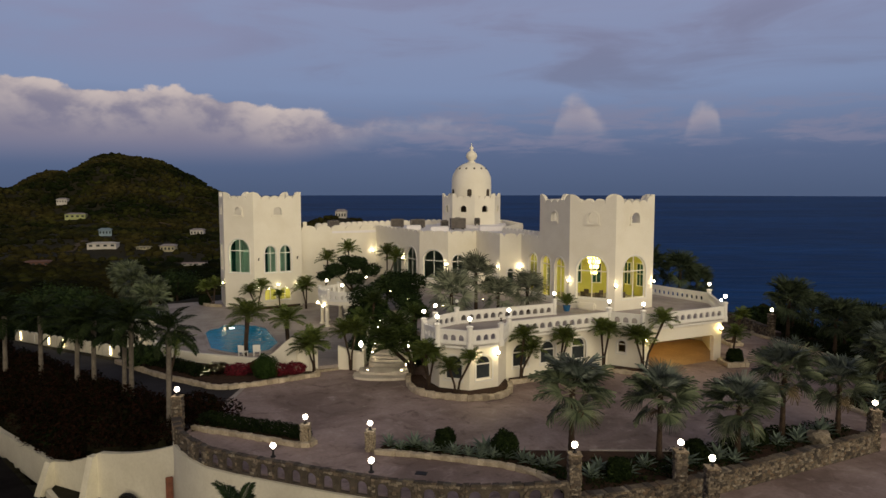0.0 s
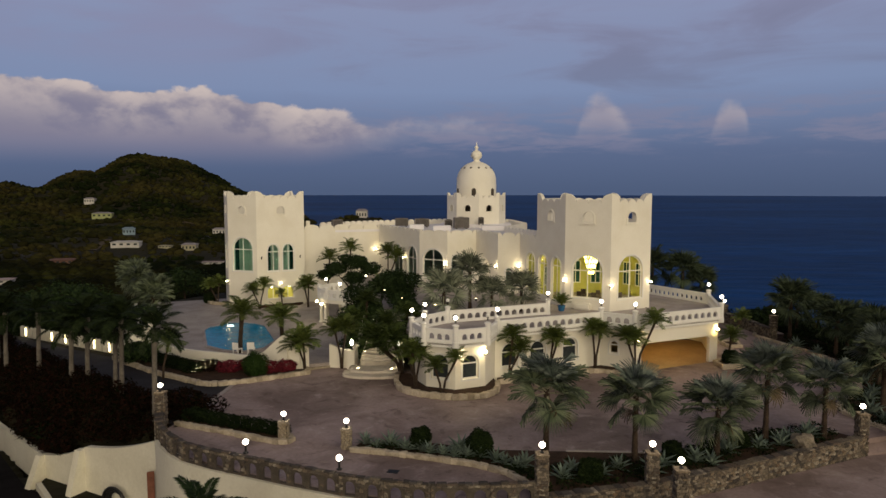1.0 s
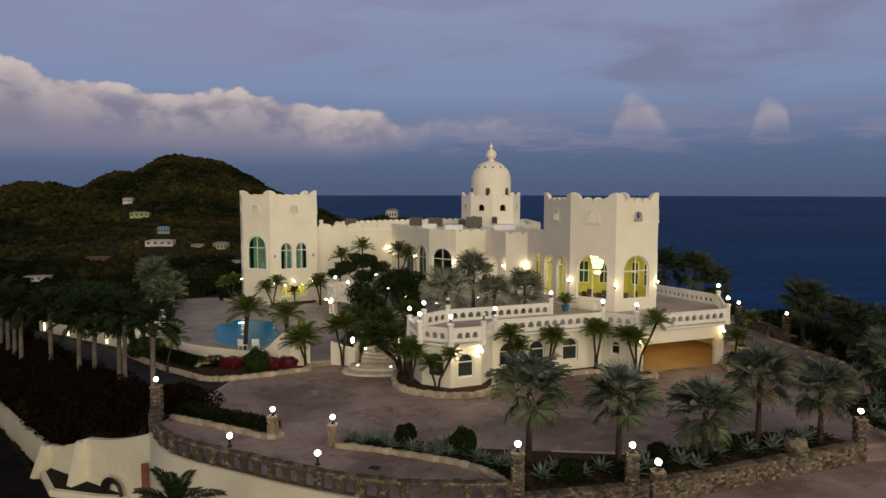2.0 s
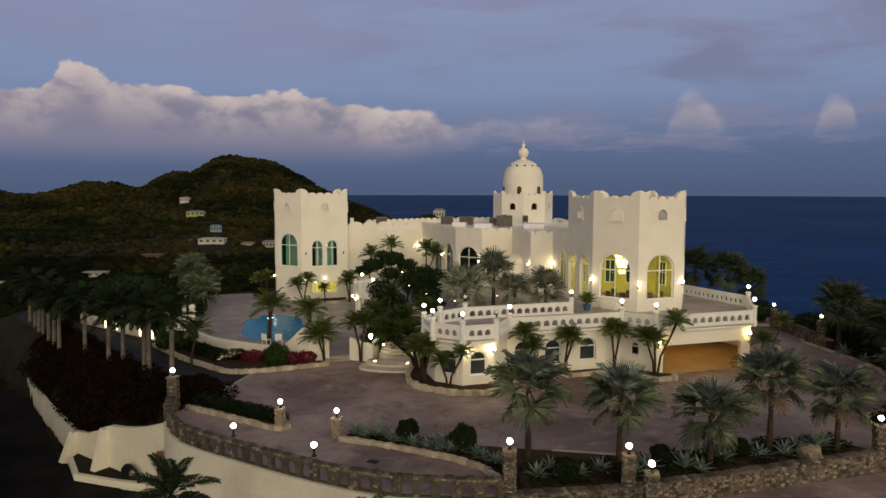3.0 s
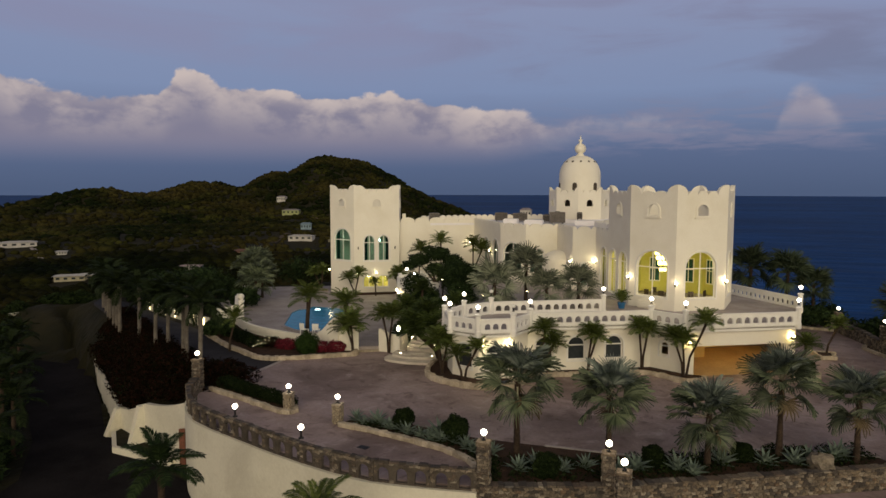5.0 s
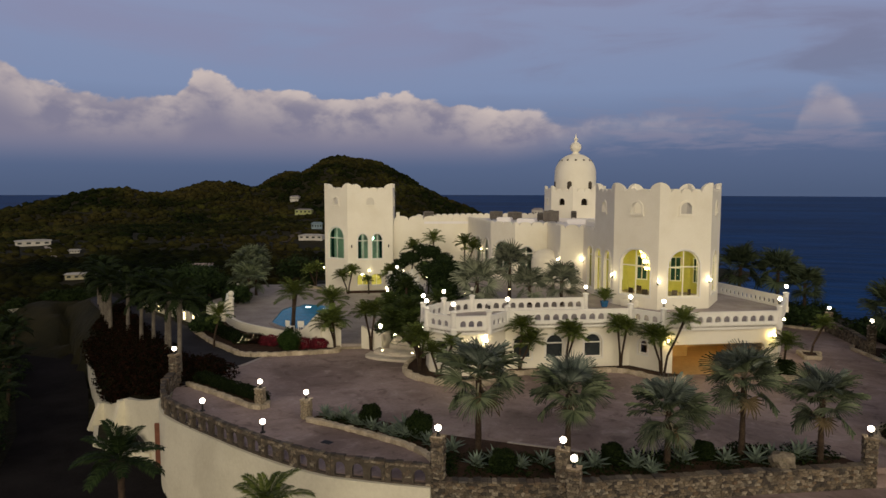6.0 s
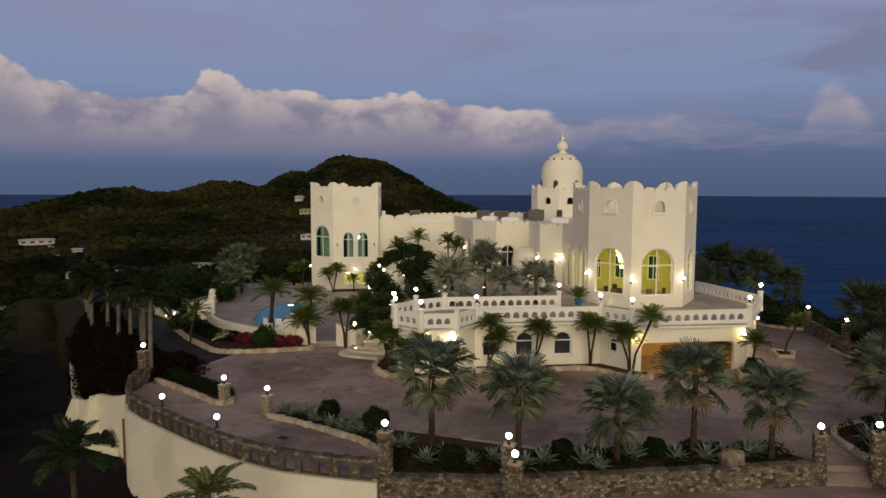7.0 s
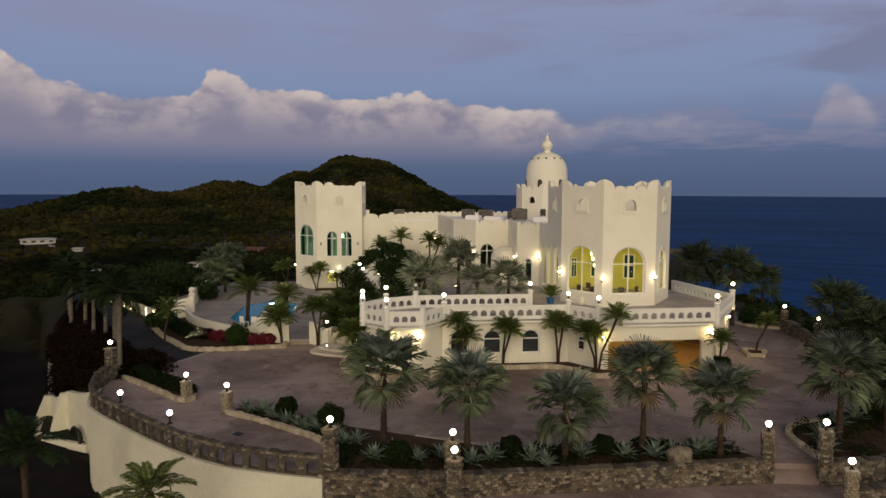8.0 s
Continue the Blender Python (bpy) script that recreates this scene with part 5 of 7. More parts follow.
def wall_lamp(p, out, label, mat=None, size=0.13, cup=True):
    """A bracket lamp: back plate, arm and glowing bulb."""
    x, y, z = p
    t = thing("wall_lamp", label, "wall lamp", p, "wall lamps", rz=math.atan2(out[1], out[0]))
    bm = bmesh.new()
    box(bm, -0.02, -0.06, -0.28, 0.03, 0.06, -0.02, bev=0.01)
    tube(bm, [(0.02, 0, -0.2), (0.1, 0, -0.26), (0.18, 0, -0.2), (0.2, 0, -0.1)], [0.02] * 4, 6)
    part("bracket", bm, BLACKMETAL, t)
    bm = bmesh.new()
    lathe(bm, [(0.4 * size, -size), (size, -0.3 * size), (size * 1.05, 0.4 * size), (0.5 * size, size)], 12, (0.2, 0, 0))
    part("bulb", bm, mat or BULB, t)
    return t


def on_wall(p0, p1, u, z):
    mt = wall_matrix(p0, p1)
    p = mt @ Vector((u, 0.02, z))
    o = mt.to_3x3() @ Vector((0, 1, 0))
    return tuple(p), (o.x, o.y)


for p0, p1, u, z, mt, lab in ((RT["a"], RT["b"], 0.0, 6.1, BULB, "lit bracket lamp on the tower corner"), (RT["b"], RT["c"], 0.0, 5.9, BULB, "lit bracket lamp between the tower windows"),
                              (RT["b"], RT["c"], 4.55, 6.0, BULB, "lit bracket lamp on the tower corner"), (F4, RT["l"], 0.25, 6.5, BULB, "lit bracket lamp by the side lights"),
                              (FS, F3, 5.3, 6.4, BULB, "lit bracket lamp by the courtyard door"), ((-16.9, 81.6), W0, 8.6, 6.7, BULB, "lit bracket lamp on the long wall"),
                              (W0, F1, 9.0, 6.4, BULB, "lit bracket lamp by the entrance arch"), (F1, F2, 3.45, 6.3, BULB, "lit bracket lamp between the arches"),
                              (INS[2], INS[3], 0.25, 2.75, FLOOD, "lit bracket lamp on the bastion"), (INS[2], INS[3], 2.25, 2.8, FLOOD, "lit bracket lamp on the bastion"),
                              (INS[6], INS[7], 0.3, 2.55, AMBER, "amber bracket lamp by the garage"), (INS[6], INS[7], 8.5, 2.75, AMBER, "amber bracket lamp by the garage"),
                              (INS[7], INS[8], 6.0, 2.9, AMBER, "amber bracket lamp at the garage side"),
                              (LT["p"], LT["q"], 0.35, 3.0, ROOMLAMP, "lit bracket lamp by the pool room"), (LT["p"], LT["q"], 2.7, 3.1, ROOMLAMP, "lit bracket lamp between the pool room windows"),
                              (LT["p"], LT["q"], 4.9, 3.05, ROOMLAMP, "lit bracket lamp by the pool room"), (LT["n"], LT["o"], 3.9, 3.2, BULB, "lit bracket lamp at the tower's foot"),
                              (LT["p"], LT["q"], 0.5, 6.3, BLACKMETAL, "unlit black bracket lamp on the tower"), (LT["p"], LT["q"], 5.1, 6.3, BLACKMETAL, "unlit black bracket lamp on the tower")):
    pos, out = on_wall(p0, p1, u, z)
    wall_lamp(pos, out, lab, mt, 0.075)
# warm ceiling lamps of the garage
for x, y in ((18.2, 57.0), (20.6, 59.2)):
    bm = bmesh.new()
    lathe(bm, [(0.05, 3.02), (0.16, 3.05), (0.18, 3.2), (0.1, 3.24)], 12, (x, y, 0))
    tagged(part("ceiling_lamp", bm, GARAGEGLOW), "amber ceiling lamp in the garage", "lamp")


# ---- pool garden ----
POOL_WALL = dense([(-29.0, 63.0), (-25.5, 58.0), (-21.5, 54.8), (-16.6, 53.0), (-13.2, 51.9), (-11.3, 51.2), (-9.9, 51.9)], 0.8)


def pool_wall_top(s):
    """Height of the pool wall along its run: a long sweep down, then a hump by the gate."""
    hump = math.exp(-((s - 0.94) / 0.085) ** 2) * 2.1
    return 0.95 + 1.15 * max(0.0, 1 - s / 0.42) ** 1.5 + hump


flat("pool_deck", [(-29.0, 63.2), (-25.5, 58.2), (-21.5, 55.0), (-16.6, 53.2), (-11.3, 51.4), (-8.4, 52.6), (-5.6, 58.0), (-6.0, 62.0), (-9.5, 72.0), (-12.0, 80.0), (-16.5, 82.0), (-27.5, 84.0), (-36.0, 80.0), (-34.0, 66.0)], -0.1, 0.40, PAVING,
     "pale paved pool deck", "deck")
t = thing("pool_wall", "curved white pool wall with a sweeping top", "garden wall", kind="structure")
LP = polyline_length(POOL_WALL)
s = 0.0
for p0, p1 in zip(POOL_WALL, POOL_WALL[1:]):
    L = math.hypot(p1[0] - p0[0], p1[1] - p0[1])
    tp = [(L * q / 4, pool_wall_top((s + L * q / 4) / LP)) for q in range(5)]
    part("wall", panel(p0, p1, -0.2, tp, (), 0.3, 0), STUCCO, t)
    s += L
part("wall", panel((-8.35, 52.75), (-6.5, 52.5), -0.2, [(0, 1.9), (0.4, 1.75), (1.2, 1.5), (1.9, 1.5)], (), 0.3, 0), STUCCO, t)
part("wall", panel((-29.0, 63.0), (-33.0, 70.5), -0.2, 2.0, (), 0.3, 0), STUCCO, t)
bm = bmesh.new()
prism(bm, [(-9.95, 51.6), (-8.3, 52.5), (-8.6, 53.1), (-10.2, 52.2)], -0.1, 0.16)
prism(bm, [(-10.1, 52.0), (-8.5, 52.9), (-8.8, 53.6), (-10.4, 52.7)], -0.1, 0.30)
tagged(part("gate_step", bm, STONE), "pale stone steps at the pool gateway", "step", kind="structure")

POOL = [(-23.1, 64.2), (-23.2, 65.9), (-22.5, 66.7), (-22.6, 68.2), (-20.9, 68.3), (-19.2, 67.8), (-17.8, 66.6), (-14.9, 60.0), (-15.0, 57.0), (-15.9, 56.1), (-17.1, 55.8), (-18.4, 56.3), (-20.3, 57.7)]
m, k, b = material("glowing_pool_water")
p = world_pos(k)
k.put(b.inputs["Base Color"], k.mix(k.step(k.noise(p, 0.9, 4, 0.6, 0.5), 0.35, 0.7), (0.001, 0.050, 0.095), (0.002, 0.095, 0.155)))
b.inputs["Roughness"].default_value = 0.08
b.inputs["Specular IOR Level"].default_value = 0.04
bump(k, b, k.noise(p, 2.2, 3, 0.6, 0.4), 0.35, 0.06)
# The water itself glows a little, in place of light inside the pool.
b.inputs["Emission Color"].default_value = (0.004, 0.20, 0.34, 1)
b.inputs["Emission Strength"].default_value = 0.20
t = thing("swimming_pool", "turquoise lit swimming pool set in the deck", "pool")
bm = bmesh.new()
prism(bm, POOL, 0.30, 0.43)
part("water", bm, m, t)
c = (-19.0, 62.2)
bm = bmesh.new()
outer_, inner_ = shrink(POOL, 1.07, c), shrink(POOL, 0.985, c)
n = len(POOL)
rows = [[bm.verts.new((x, y, z)) for x, y in q] for z in (0.395, 0.50) for q in (outer_, inner_)]
for i in range(n):
    j = (i + 1) % n
    bm.faces.new((rows[2][i], rows[2][j], rows[3][j], rows[3][i]))
    bm.faces.new((rows[0][i], rows[0][j], rows[2][j], rows[2][i]))
    bm.faces.new((rows[1][i], rows[3][i], rows[3][j], rows[1][j]))
bmesh.ops.recalc_face_normals(bm, faces=bm.faces[:])
part("coping", bm, PAVING, t)
bm = bmesh.new()
lathe(bm, [(0.0, 0.40), (0.3, 0.405), (0.3, 0.436)], 14, (-21.3, 66.6, 0))
part("pool_light", bm, glow_mat("pool_lamp", (0.75, 1.0, 1.0), 6.0), t)


def deck_chair(x, y, z, rz):
    t = thing("deck_chair", "white poolside chair on the deck", "chair", (x, y, z), "pool chairs", rz=radians(rz))
    for a, b_ in ((-0.25, -0.25), (0.25, -0.25), (-0.25, 0.25), (0.25, 0.25)):
        bm = bmesh.new()
        box(bm, a - 0.03, b_ - 0.03, 0, a + 0.03, b_ + 0.03, 0.4)
        part("leg", bm, TRIM, t)
    bm = bmesh.new()
    box(bm, -0.3, -0.3, 0.4, 0.3, 0.3, 0.46, bev=0.015)
    part("seat", bm, TRIM, t)
    bm = bmesh.new()
    box(bm, -0.3, 0.26, 0.46, 0.3, 0.32, 1.0, bev=0.015)
    part("backrest", bm, TRIM, t)


deck_chair(-16.7, 55.2, 0.4, 160)
deck_chair(-15.6, 55.4, 0.4, 190)

# flower border before the pool wall
FB = dense([(-27.0, 54.5), (-22.0, 50.6), (-18.8, 48.6), (-16.0, 47.2), (-13.0, 48.4), (-11.2, 49.6), (-9.7, 50.6), (-9.9, 51.4)], 0.8)
kerb("kerb_flowers", FB, "rough coral stone kerb of the flower border", 0.34, 0.36)
flat("bed_flowers", FB + [(-11.5, 51.2), (-13.3, 51.9), (-16.6, 53.0), (-21.5, 54.8), (-25.5, 58.0)], -0.1, 0.2, SOIL, "flower border of dark soil", "planting bed")
# planter round the bastion, and along the garage wall
PB = dense([(-2.6, 50.1), (-2.5, 48.0), (-1.9, 46.3), (-0.4, 45.15), (1.8, 44.55), (3.7, 45.0), (4.7, 46.2), (4.85, 47.8)], 0.6)
kerb("kerb_bastion", PB, "rough coral stone kerb of the bastion planter", 0.42, 0.36)
flat("bed_bastion", PB + [(4.6, 49.0), (3.9, 47.0), (1.85, 46.0), (-0.3, 46.8), (-1.3, 48.8), (-1.6, 50.0)], -0.1, 0.3, SOIL, "planter of brown mulch round the bastion", "planting bed")
PG = dense([(5.0, 48.5), (6.9, 49.3), (9.6, 50.5), (12.4, 51.8), (14.0, 51.3), (15.5, 50.3), (17.0, 50.9), (16.9, 51.7)], 0.6)
kerb("kerb_garage", PG, "rough coral stone kerb of the garage planter", 0.34, 0.34)
flat("bed_garage", PG + [(15.7, 51.8), (13.3, 53.1), (4.9, 49.2)], -0.1, 0.26, SOIL, "planter of brown mulch along the garage wall", "planting bed")
PR = [(23.0, 53.2), (24.6, 53.4), (24.9, 54.6), (24.2, 55.3), (22.9, 54.6)]
kerb("kerb_corner", PR + [PR[0]], "pale stone kerb of the small corner planter", 0.4, 0.3, length=0.5)
flat("bed_corner", PR, -0.1, 0.3, SOIL, "small corner planter of mulch", "planting bed")
PR2 = [(26.3, 60.5), (27.4, 60.7), (27.5, 62.3), (26.2, 62.4)]
kerb("kerb_side_planter", PR2 + [PR2[0]], "pale stone kerb of the planter beside the terrace", 0.3, 0.25, length=0.5)
flat("bed_side_planter", PR2, -0.1, 0.22, SOIL, "small planter of mulch beside the terrace", "planting bed")
kerb("kerb_tower", dense([(-29.4, 81.0), (-28.0, 79.3), (-26.4, 79.0)], 0.5), "pale stone kerb at the foot of the tower", 0.35, 0.3, z=0.4)
flat("bed_tower", [(-21.6, 76.9), (-17.4, 79.3), (-17.2, 80.2), (-21.9, 77.6)], 0.3, 0.62, SOIL, "narrow planter of mulch below the pool room windows", "planting bed")

# ---- the stair up to the court ----
t = thing("garden_stair", "broad pale stone stair curving up from the forecourt", "stair", kind="structure")
n = 20
for i in range(n):
    f = i / (n - 1)
    y = 50.2 + 0.8 * i if i < 2 else 52.3 + 6.5 * f
    half = 2.35 - 0.35 * i if i < 2 else 1.5 - 0.35 * f
    cx = -4.55 + 0.25 * f
    z = FLOOR * (i + 1) / n
    front = [(cx + half * math.cos(a), y - 0.9 * max(0.15, 1 - 2.5 * f) * math.sin(a)) for a in [math.pi * q / 8 for q in range(9)]]
    bm = bmesh.new()
    prism(bm, front[::-1] + [(cx + half, y + 1.0), (cx - half, y + 1.0)][::1], max(-0.05, z - 0.5), z)
    part("step", bm, STEPSTONE, t)
for x0, x1, zz in ((-6.55, -6.1, 0), (-2.7, -2.9, 0)):
    tp = [(0, 1.45), (1.2, 1.5), (2.2, 1.75), (3.5, 2.4), (5.0, 3.3), (6.6, 4.3)]
    L = math.hypot(x1 - x0, 6.5)
    part("stair_wall", panel((x0, 52.3), (x1, 58.8), -0.1, [(u * L / 6.6, v) for u, v in tp], [arch_hole(0.3, 0.75, 0.75, 1.0)] if x0 < -5 else [], 0.28, 0), STUCCO, t)
    bm = bmesh.new()
    box(bm, x0 - 0.3, 52.0, -0.05, x0 + 0.3, 52.6, 1.52, bev=0.04)
    part("newel", bm, STUCCO, t)
bm = bmesh.new()
TALLGLOBE = glow_mat("stair_lamp_glass", (1.0, 0.86, 0.6), 26.0)
for x, y, z in ((-6.5, 52.35, 1.53), (-2.75, 52.35, 1.53)):
    t2 = thing("stair_lamp", "lit egg-shaped lamp on a black stem at the stair foot", "lamp", (x, y, z), "stair lamps")
    bm = bmesh.new()
    lathe(bm, [(0.12, 0), (0.12, 0.04), (0.05, 0.08), (0.05, 0.3), (0.11, 0.34), (0.06, 0.37)], 12)
    part("stem", bm, BLACKMETAL, t2)
    bm = bmesh.new()
    lathe(bm, [(0.06, 0.37), (0.11, 0.45), (0.14, 0.56), (0.125, 0.68), (0.07, 0.77), (0.02, 0.8)], 14)
    part("globe", bm, TALLGLOBE, t2)
for x, y, z in ((-6.3, 51.85, 0.32), (-5.85, 51.2, 0.35), (-3.2, 51.1, 0.35), (-2.9, 51.9, 0.6), (-5.7, 53.5, 1.2), (-5.65, 54.6, 1.7), (-5.6, 55.6, 2.2), (-5.55, 56.5, 2.65), (-5.5, 57.3, 3.0)):
    t2 = thing("step_light", "small lit step light beside the stair", "lamp", (x, y, z), "step lights")
    bm = bmesh.new()
    box(bm, -0.1, -0.05, -0.07, 0.1, 0.05, 0.07, bev=0.01)
    part("box", bm, BLACKMETAL, t2)
    bm = bmesh.new()
    box(bm, -0.07, -0.06, -0.05, 0.07, -0.051, 0.03)
    part("lens", bm, BULB, t2)

# ---- round balcony on columns beside the pool deck ----
BC, BR = (-9.6, 69.6), 3.3
bal = thing("balcony", "round white balcony with solid rail on columns", "balcony")
bm = bmesh.new()
arc = arc_points(BC, BR, 110, 290, 16)
prism(bm, arc + [(-7.0, 67.0), (-7.0, 73.5)], 2.75, 3.1)
part("floor_slab", bm, STUCCO, bal)
for p0, p1 in zip(arc, arc[1:]):
    L = math.hypot(p1[0] - p0[0], p1[1] - p0[1])
    part("rail", panel(p0, p1, 3.1, 4.1, [arch_hole(L / 2 - 0.13, L / 2 + 0.13, 3.35, 3.65, n=6)], 0.14, 0), TRIM, bal)
for i in (1, 4, 7, 10, 14):
    x, y = arc_points(BC, BR - 0.3, 110, 290, 16)[i]
    bm = bmesh.new()
    lathe(bm, [(0.3, 0.35), (0.3, 0.5), (0.19, 0.58), (0.17, 2.35), (0.28, 2.5), (0.3, 2.75)], 14, (x, y, 0))
    part("column", bm, STUCCO, bal)
for i in (1, 6, 11, 16):
    x, y = arc[i]
    bm = bmesh.new()
    lathe(bm, [(0.2, 3.1), (0.2, 4.2), (0.25, 4.26), (0.2, 4.34)], 12, (x, y, 0))
    part("post", bm, TRIM, bal)
for x, y in ((-12.24, 70.09), (-10.05, 66.4), (-8.46, 73.11)):
    globe_lamp(x, y, 4.8, "lit white globe lamp above the balcony rail")
for i in (7, 10):
    x, y = arc_points(BC, BR + 0.02, 110, 290, 16)[i]
    o = Vector((x - BC[0], y - BC[1])).normalized()
    wall_lamp((x - o.x * 0.05, y - o.y * 0.05, 2.6), (o.x, o.y), "lit bracket lamp on the balcony columns", BULB, 0.09)

# ---- plants ----
class Soup:
    """Collects many small faces into one mesh."""

    def __init__(self):
        self.v, self.f = [], []

    def add(self, verts, faces, m=None):
        o = len(self.v)
        self.v += [tuple(m @ Vector(p)) for p in verts] if m is not None else [tuple(p) for p in verts]
        self.f += [tuple(i + o for i in q) for q in faces]

    def mesh(self, name, mat):
        me = bpy.data.meshes.new(name)
        me.from_pydata(self.v, [], self.f)
        me.materials.append(mat)
        return me


rnd = random.Random(7)


def fan_frond(seed, petiole=0.95, radius=1.2, blades=24):
    """A fan palm leaf: petiole and a pleated, cupped fan that splits into drooping tips."""
    r = random.Random(seed)
    s = Soup()
    drop = 0.12
    s.add([(0, -0.05, 0), (0, 0.05, 0), (petiole, 0.028, -drop), (petiole, -0.028, -drop), (0, 0, -0.06), (petiole, 0, -drop - 0.035)], [(0, 1, 2, 3), (0, 3, 5, 4), (1, 4, 5, 2)])
    span = 205.0
    for i in range(blades):
        a = radians(-span / 2 + span * i / (blades - 1))
        R = radius * (0.80 + 0.20 * math.cos(a * 0.7)) * r.uniform(0.93, 1.05)
        h = radians(span / blades / 2) * 1.12
        cup = 0.34 * (1 - math.cos(a)) * 0.5
        tip = -0.16 * r.uniform(0.0, 1.7)
        pts = []
        for rr, w, dz in ((0.03, 1.0, 0.0), (0.30 * R, 1.0, 0.08), (0.55 * R, 0.95, 0.10), (0.78 * R, 0.46, 0.05), (1.08 * R, 0.04, tip)):
            for sd in (-1, 0, 1):
                aa = a + sd * h * w
                pts.append((petiole + rr * math.cos(aa), rr * math.sin(aa), -drop + dz * R + cup * rr + (0.055 * rr if sd == 0 else 0)))
        fs = []
        for q in range(4):
            for w in range(2):
                fs.append((q * 3 + w, q * 3 + w + 1, q * 3 + w + 4, q * 3 + w + 3))
        s.add(pts, fs)
    return s


def feather_frond(seed, length=2.1, pairs=30, width=0.52, droop=0.72, leaf=0.03):
    """A pinnate leaf: arched rachis with two rows of drooping leaflets."""
    r = random.Random(seed)
    s = Soup()

    def at(t):
        return Vector((length * (t - 0.18 * droop * t ** 3), 0, length * (0.22 * t - 0.55 * droop * t * t)))

    n = 8
    for i in range(n):
        a, b_ = at(i / n), at((i + 1) / n)
        w0, w1 = 0.035 * (1 - i / n) + 0.008, 0.035 * (1 - (i + 1) / n) + 0.008
        s.add([a + Vector((0, -w0, 0)), a + Vector((0, w0, 0)), b_ + Vector((0, w1, 0)), b_ + Vector((0, -w1, 0)), a + Vector((0, 0, -w0)), b_ + Vector((0, 0, -w1))], [(0, 1, 2, 3), (0, 3, 5, 4), (1, 4, 5, 2)])
    for i in range(pairs):
        t = 0.16 + 0.83 * i / pairs
        base = at(t)
        d = (at(min(t + 0.03, 1.03)) - base).normalized()
        L = width * (math.sin(math.pi * (0.12 + 0.8 * t)) ** 0.7) * r.uniform(0.88, 1.1)
        for sd in (-1, 1):
            o = (Vector((0, sd, 0)) * 0.82 + d * 0.55 + Vector((0, 0, r.uniform(-0.05, 0.25)))).normalized()
            mid = base + o * L * 0.55
            tip = base + o * L + Vector((0, 0, -0.28 * L))
            side = d * leaf
            s.add([base - side * 0.4, base + side * 0.4, mid + side, mid - side, tip], [(0, 1, 2, 3), (3, 2, 4)])
    return s


def frond_pose(az, pitch, roll=0.0, base=(0, 0, 0)):
    return Matrix.Translation(base) @ Euler((roll, -pitch, az), "XYZ").to_matrix().to_4x4()


def fan_leaf_meshes(mat):
    out = [fan_frond(i, 0.98, 1.27, 32).mesh("frond", mat) for i in range(4)]
    for me in out:
        me.materials.append(PETIOLE)
        for q in range(3):
            me.polygons[q].material_index = 1
    return out


FAN_MESH = fan_leaf_meshes(FANLEAF)
FAN_YOUNG = fan_leaf_meshes(FANYOUNG)
FAN_DEAD = fan_frond(11, 0.9, 1.0, 14).mesh("frond", DEADLEAF)


def trunk_mesh(points, radii, mat, ridges=0, n=10):
    bm = bmesh.new()
    pts, rs = [], []
    for i in range(len(points) - 1):
        a, b_ = Vector(points[i]), Vector(points[i + 1])
        steps = max(2, ridges // (len(points) - 1)) if ridges else 2
        for q in range(steps):
            f = q / steps
            pts.append(a.lerp(b_, f))
            rs.append((radii[i] + (radii[i + 1] - radii[i]) * f) * (1.0 + (0.1 if ridges and q % 2 else 0.0)))
    pts.append(Vector(points[-1]))
    rs.append(radii[-1])
    tube(bm, pts, rs, n)
    return mesh_of(bm, "trunk", mat, not ridges)


def fan_palm(x, y, z, h, scale, label, seed, group="fan palms", split=False, n=26, lean=(0, 0)):
    """A fan palm: ringed trunk and a round head of fans."""
    r = random.Random(seed)
    t = thing("fan_palm", label, "palm tree", (x, y, z), group)
    top_ = (lean[0], lean[1], h)
    part("trunk", trunk_mesh([(0, 0, -0.25), (lean[0] * 0.4, lean[1] * 0.4, h * 0.5), top_], [0.19 * scale ** 0.5, 0.13 * scale ** 0.5, 0.15 * scale ** 0.5], TRUNK, 22), None, t)
    soup = Soup()
    az = r.uniform(0, 6)
    for i in range(n):
        f = i / (n - 1)
        az += 2.399 + r.uniform(-0.2, 0.2)
        pitch = radians(84 - (104 if split else 96) * f ** 0.95 + r.uniform(-9, 9) - (30 if f > 0.86 else 0))
        m_ = frond_pose(az, pitch, r.uniform(-0.7, 0.7), (top_[0], top_[1], top_[2] - 0.25 * f)) @ Matrix.Scale(scale * r.uniform(0.88, 1.08) * (0.8 if f < 0.1 else 1.0), 4)
        if split:
            ob = new("frond", FAN_YOUNG[i % 4] if f < 0.3 else FAN_MESH[i % 4] if f < 0.96 else FAN_DEAD)
            ob.parent = t
            ob.matrix_basis = m_
        else:
            q = fan_cache[i % 4]
            soup.add(q.v, q.f, m_)
    if not split:
        part("crown", soup.mesh("crown", SILVERLEAF if group == "courtyard palms" else SHADEFAN if group == "seaside palms" else FANLEAF), None, t)
    return t


fan_cache = [fan_frond(i, blades=18) for i in range(4)]
FEATHER = [feather_frond(20 + i) for i in range(4)]
LONG = [feather_frond(40 + i, 3.4, 34, 0.75, 0.9, 0.06) for i in range(3)]


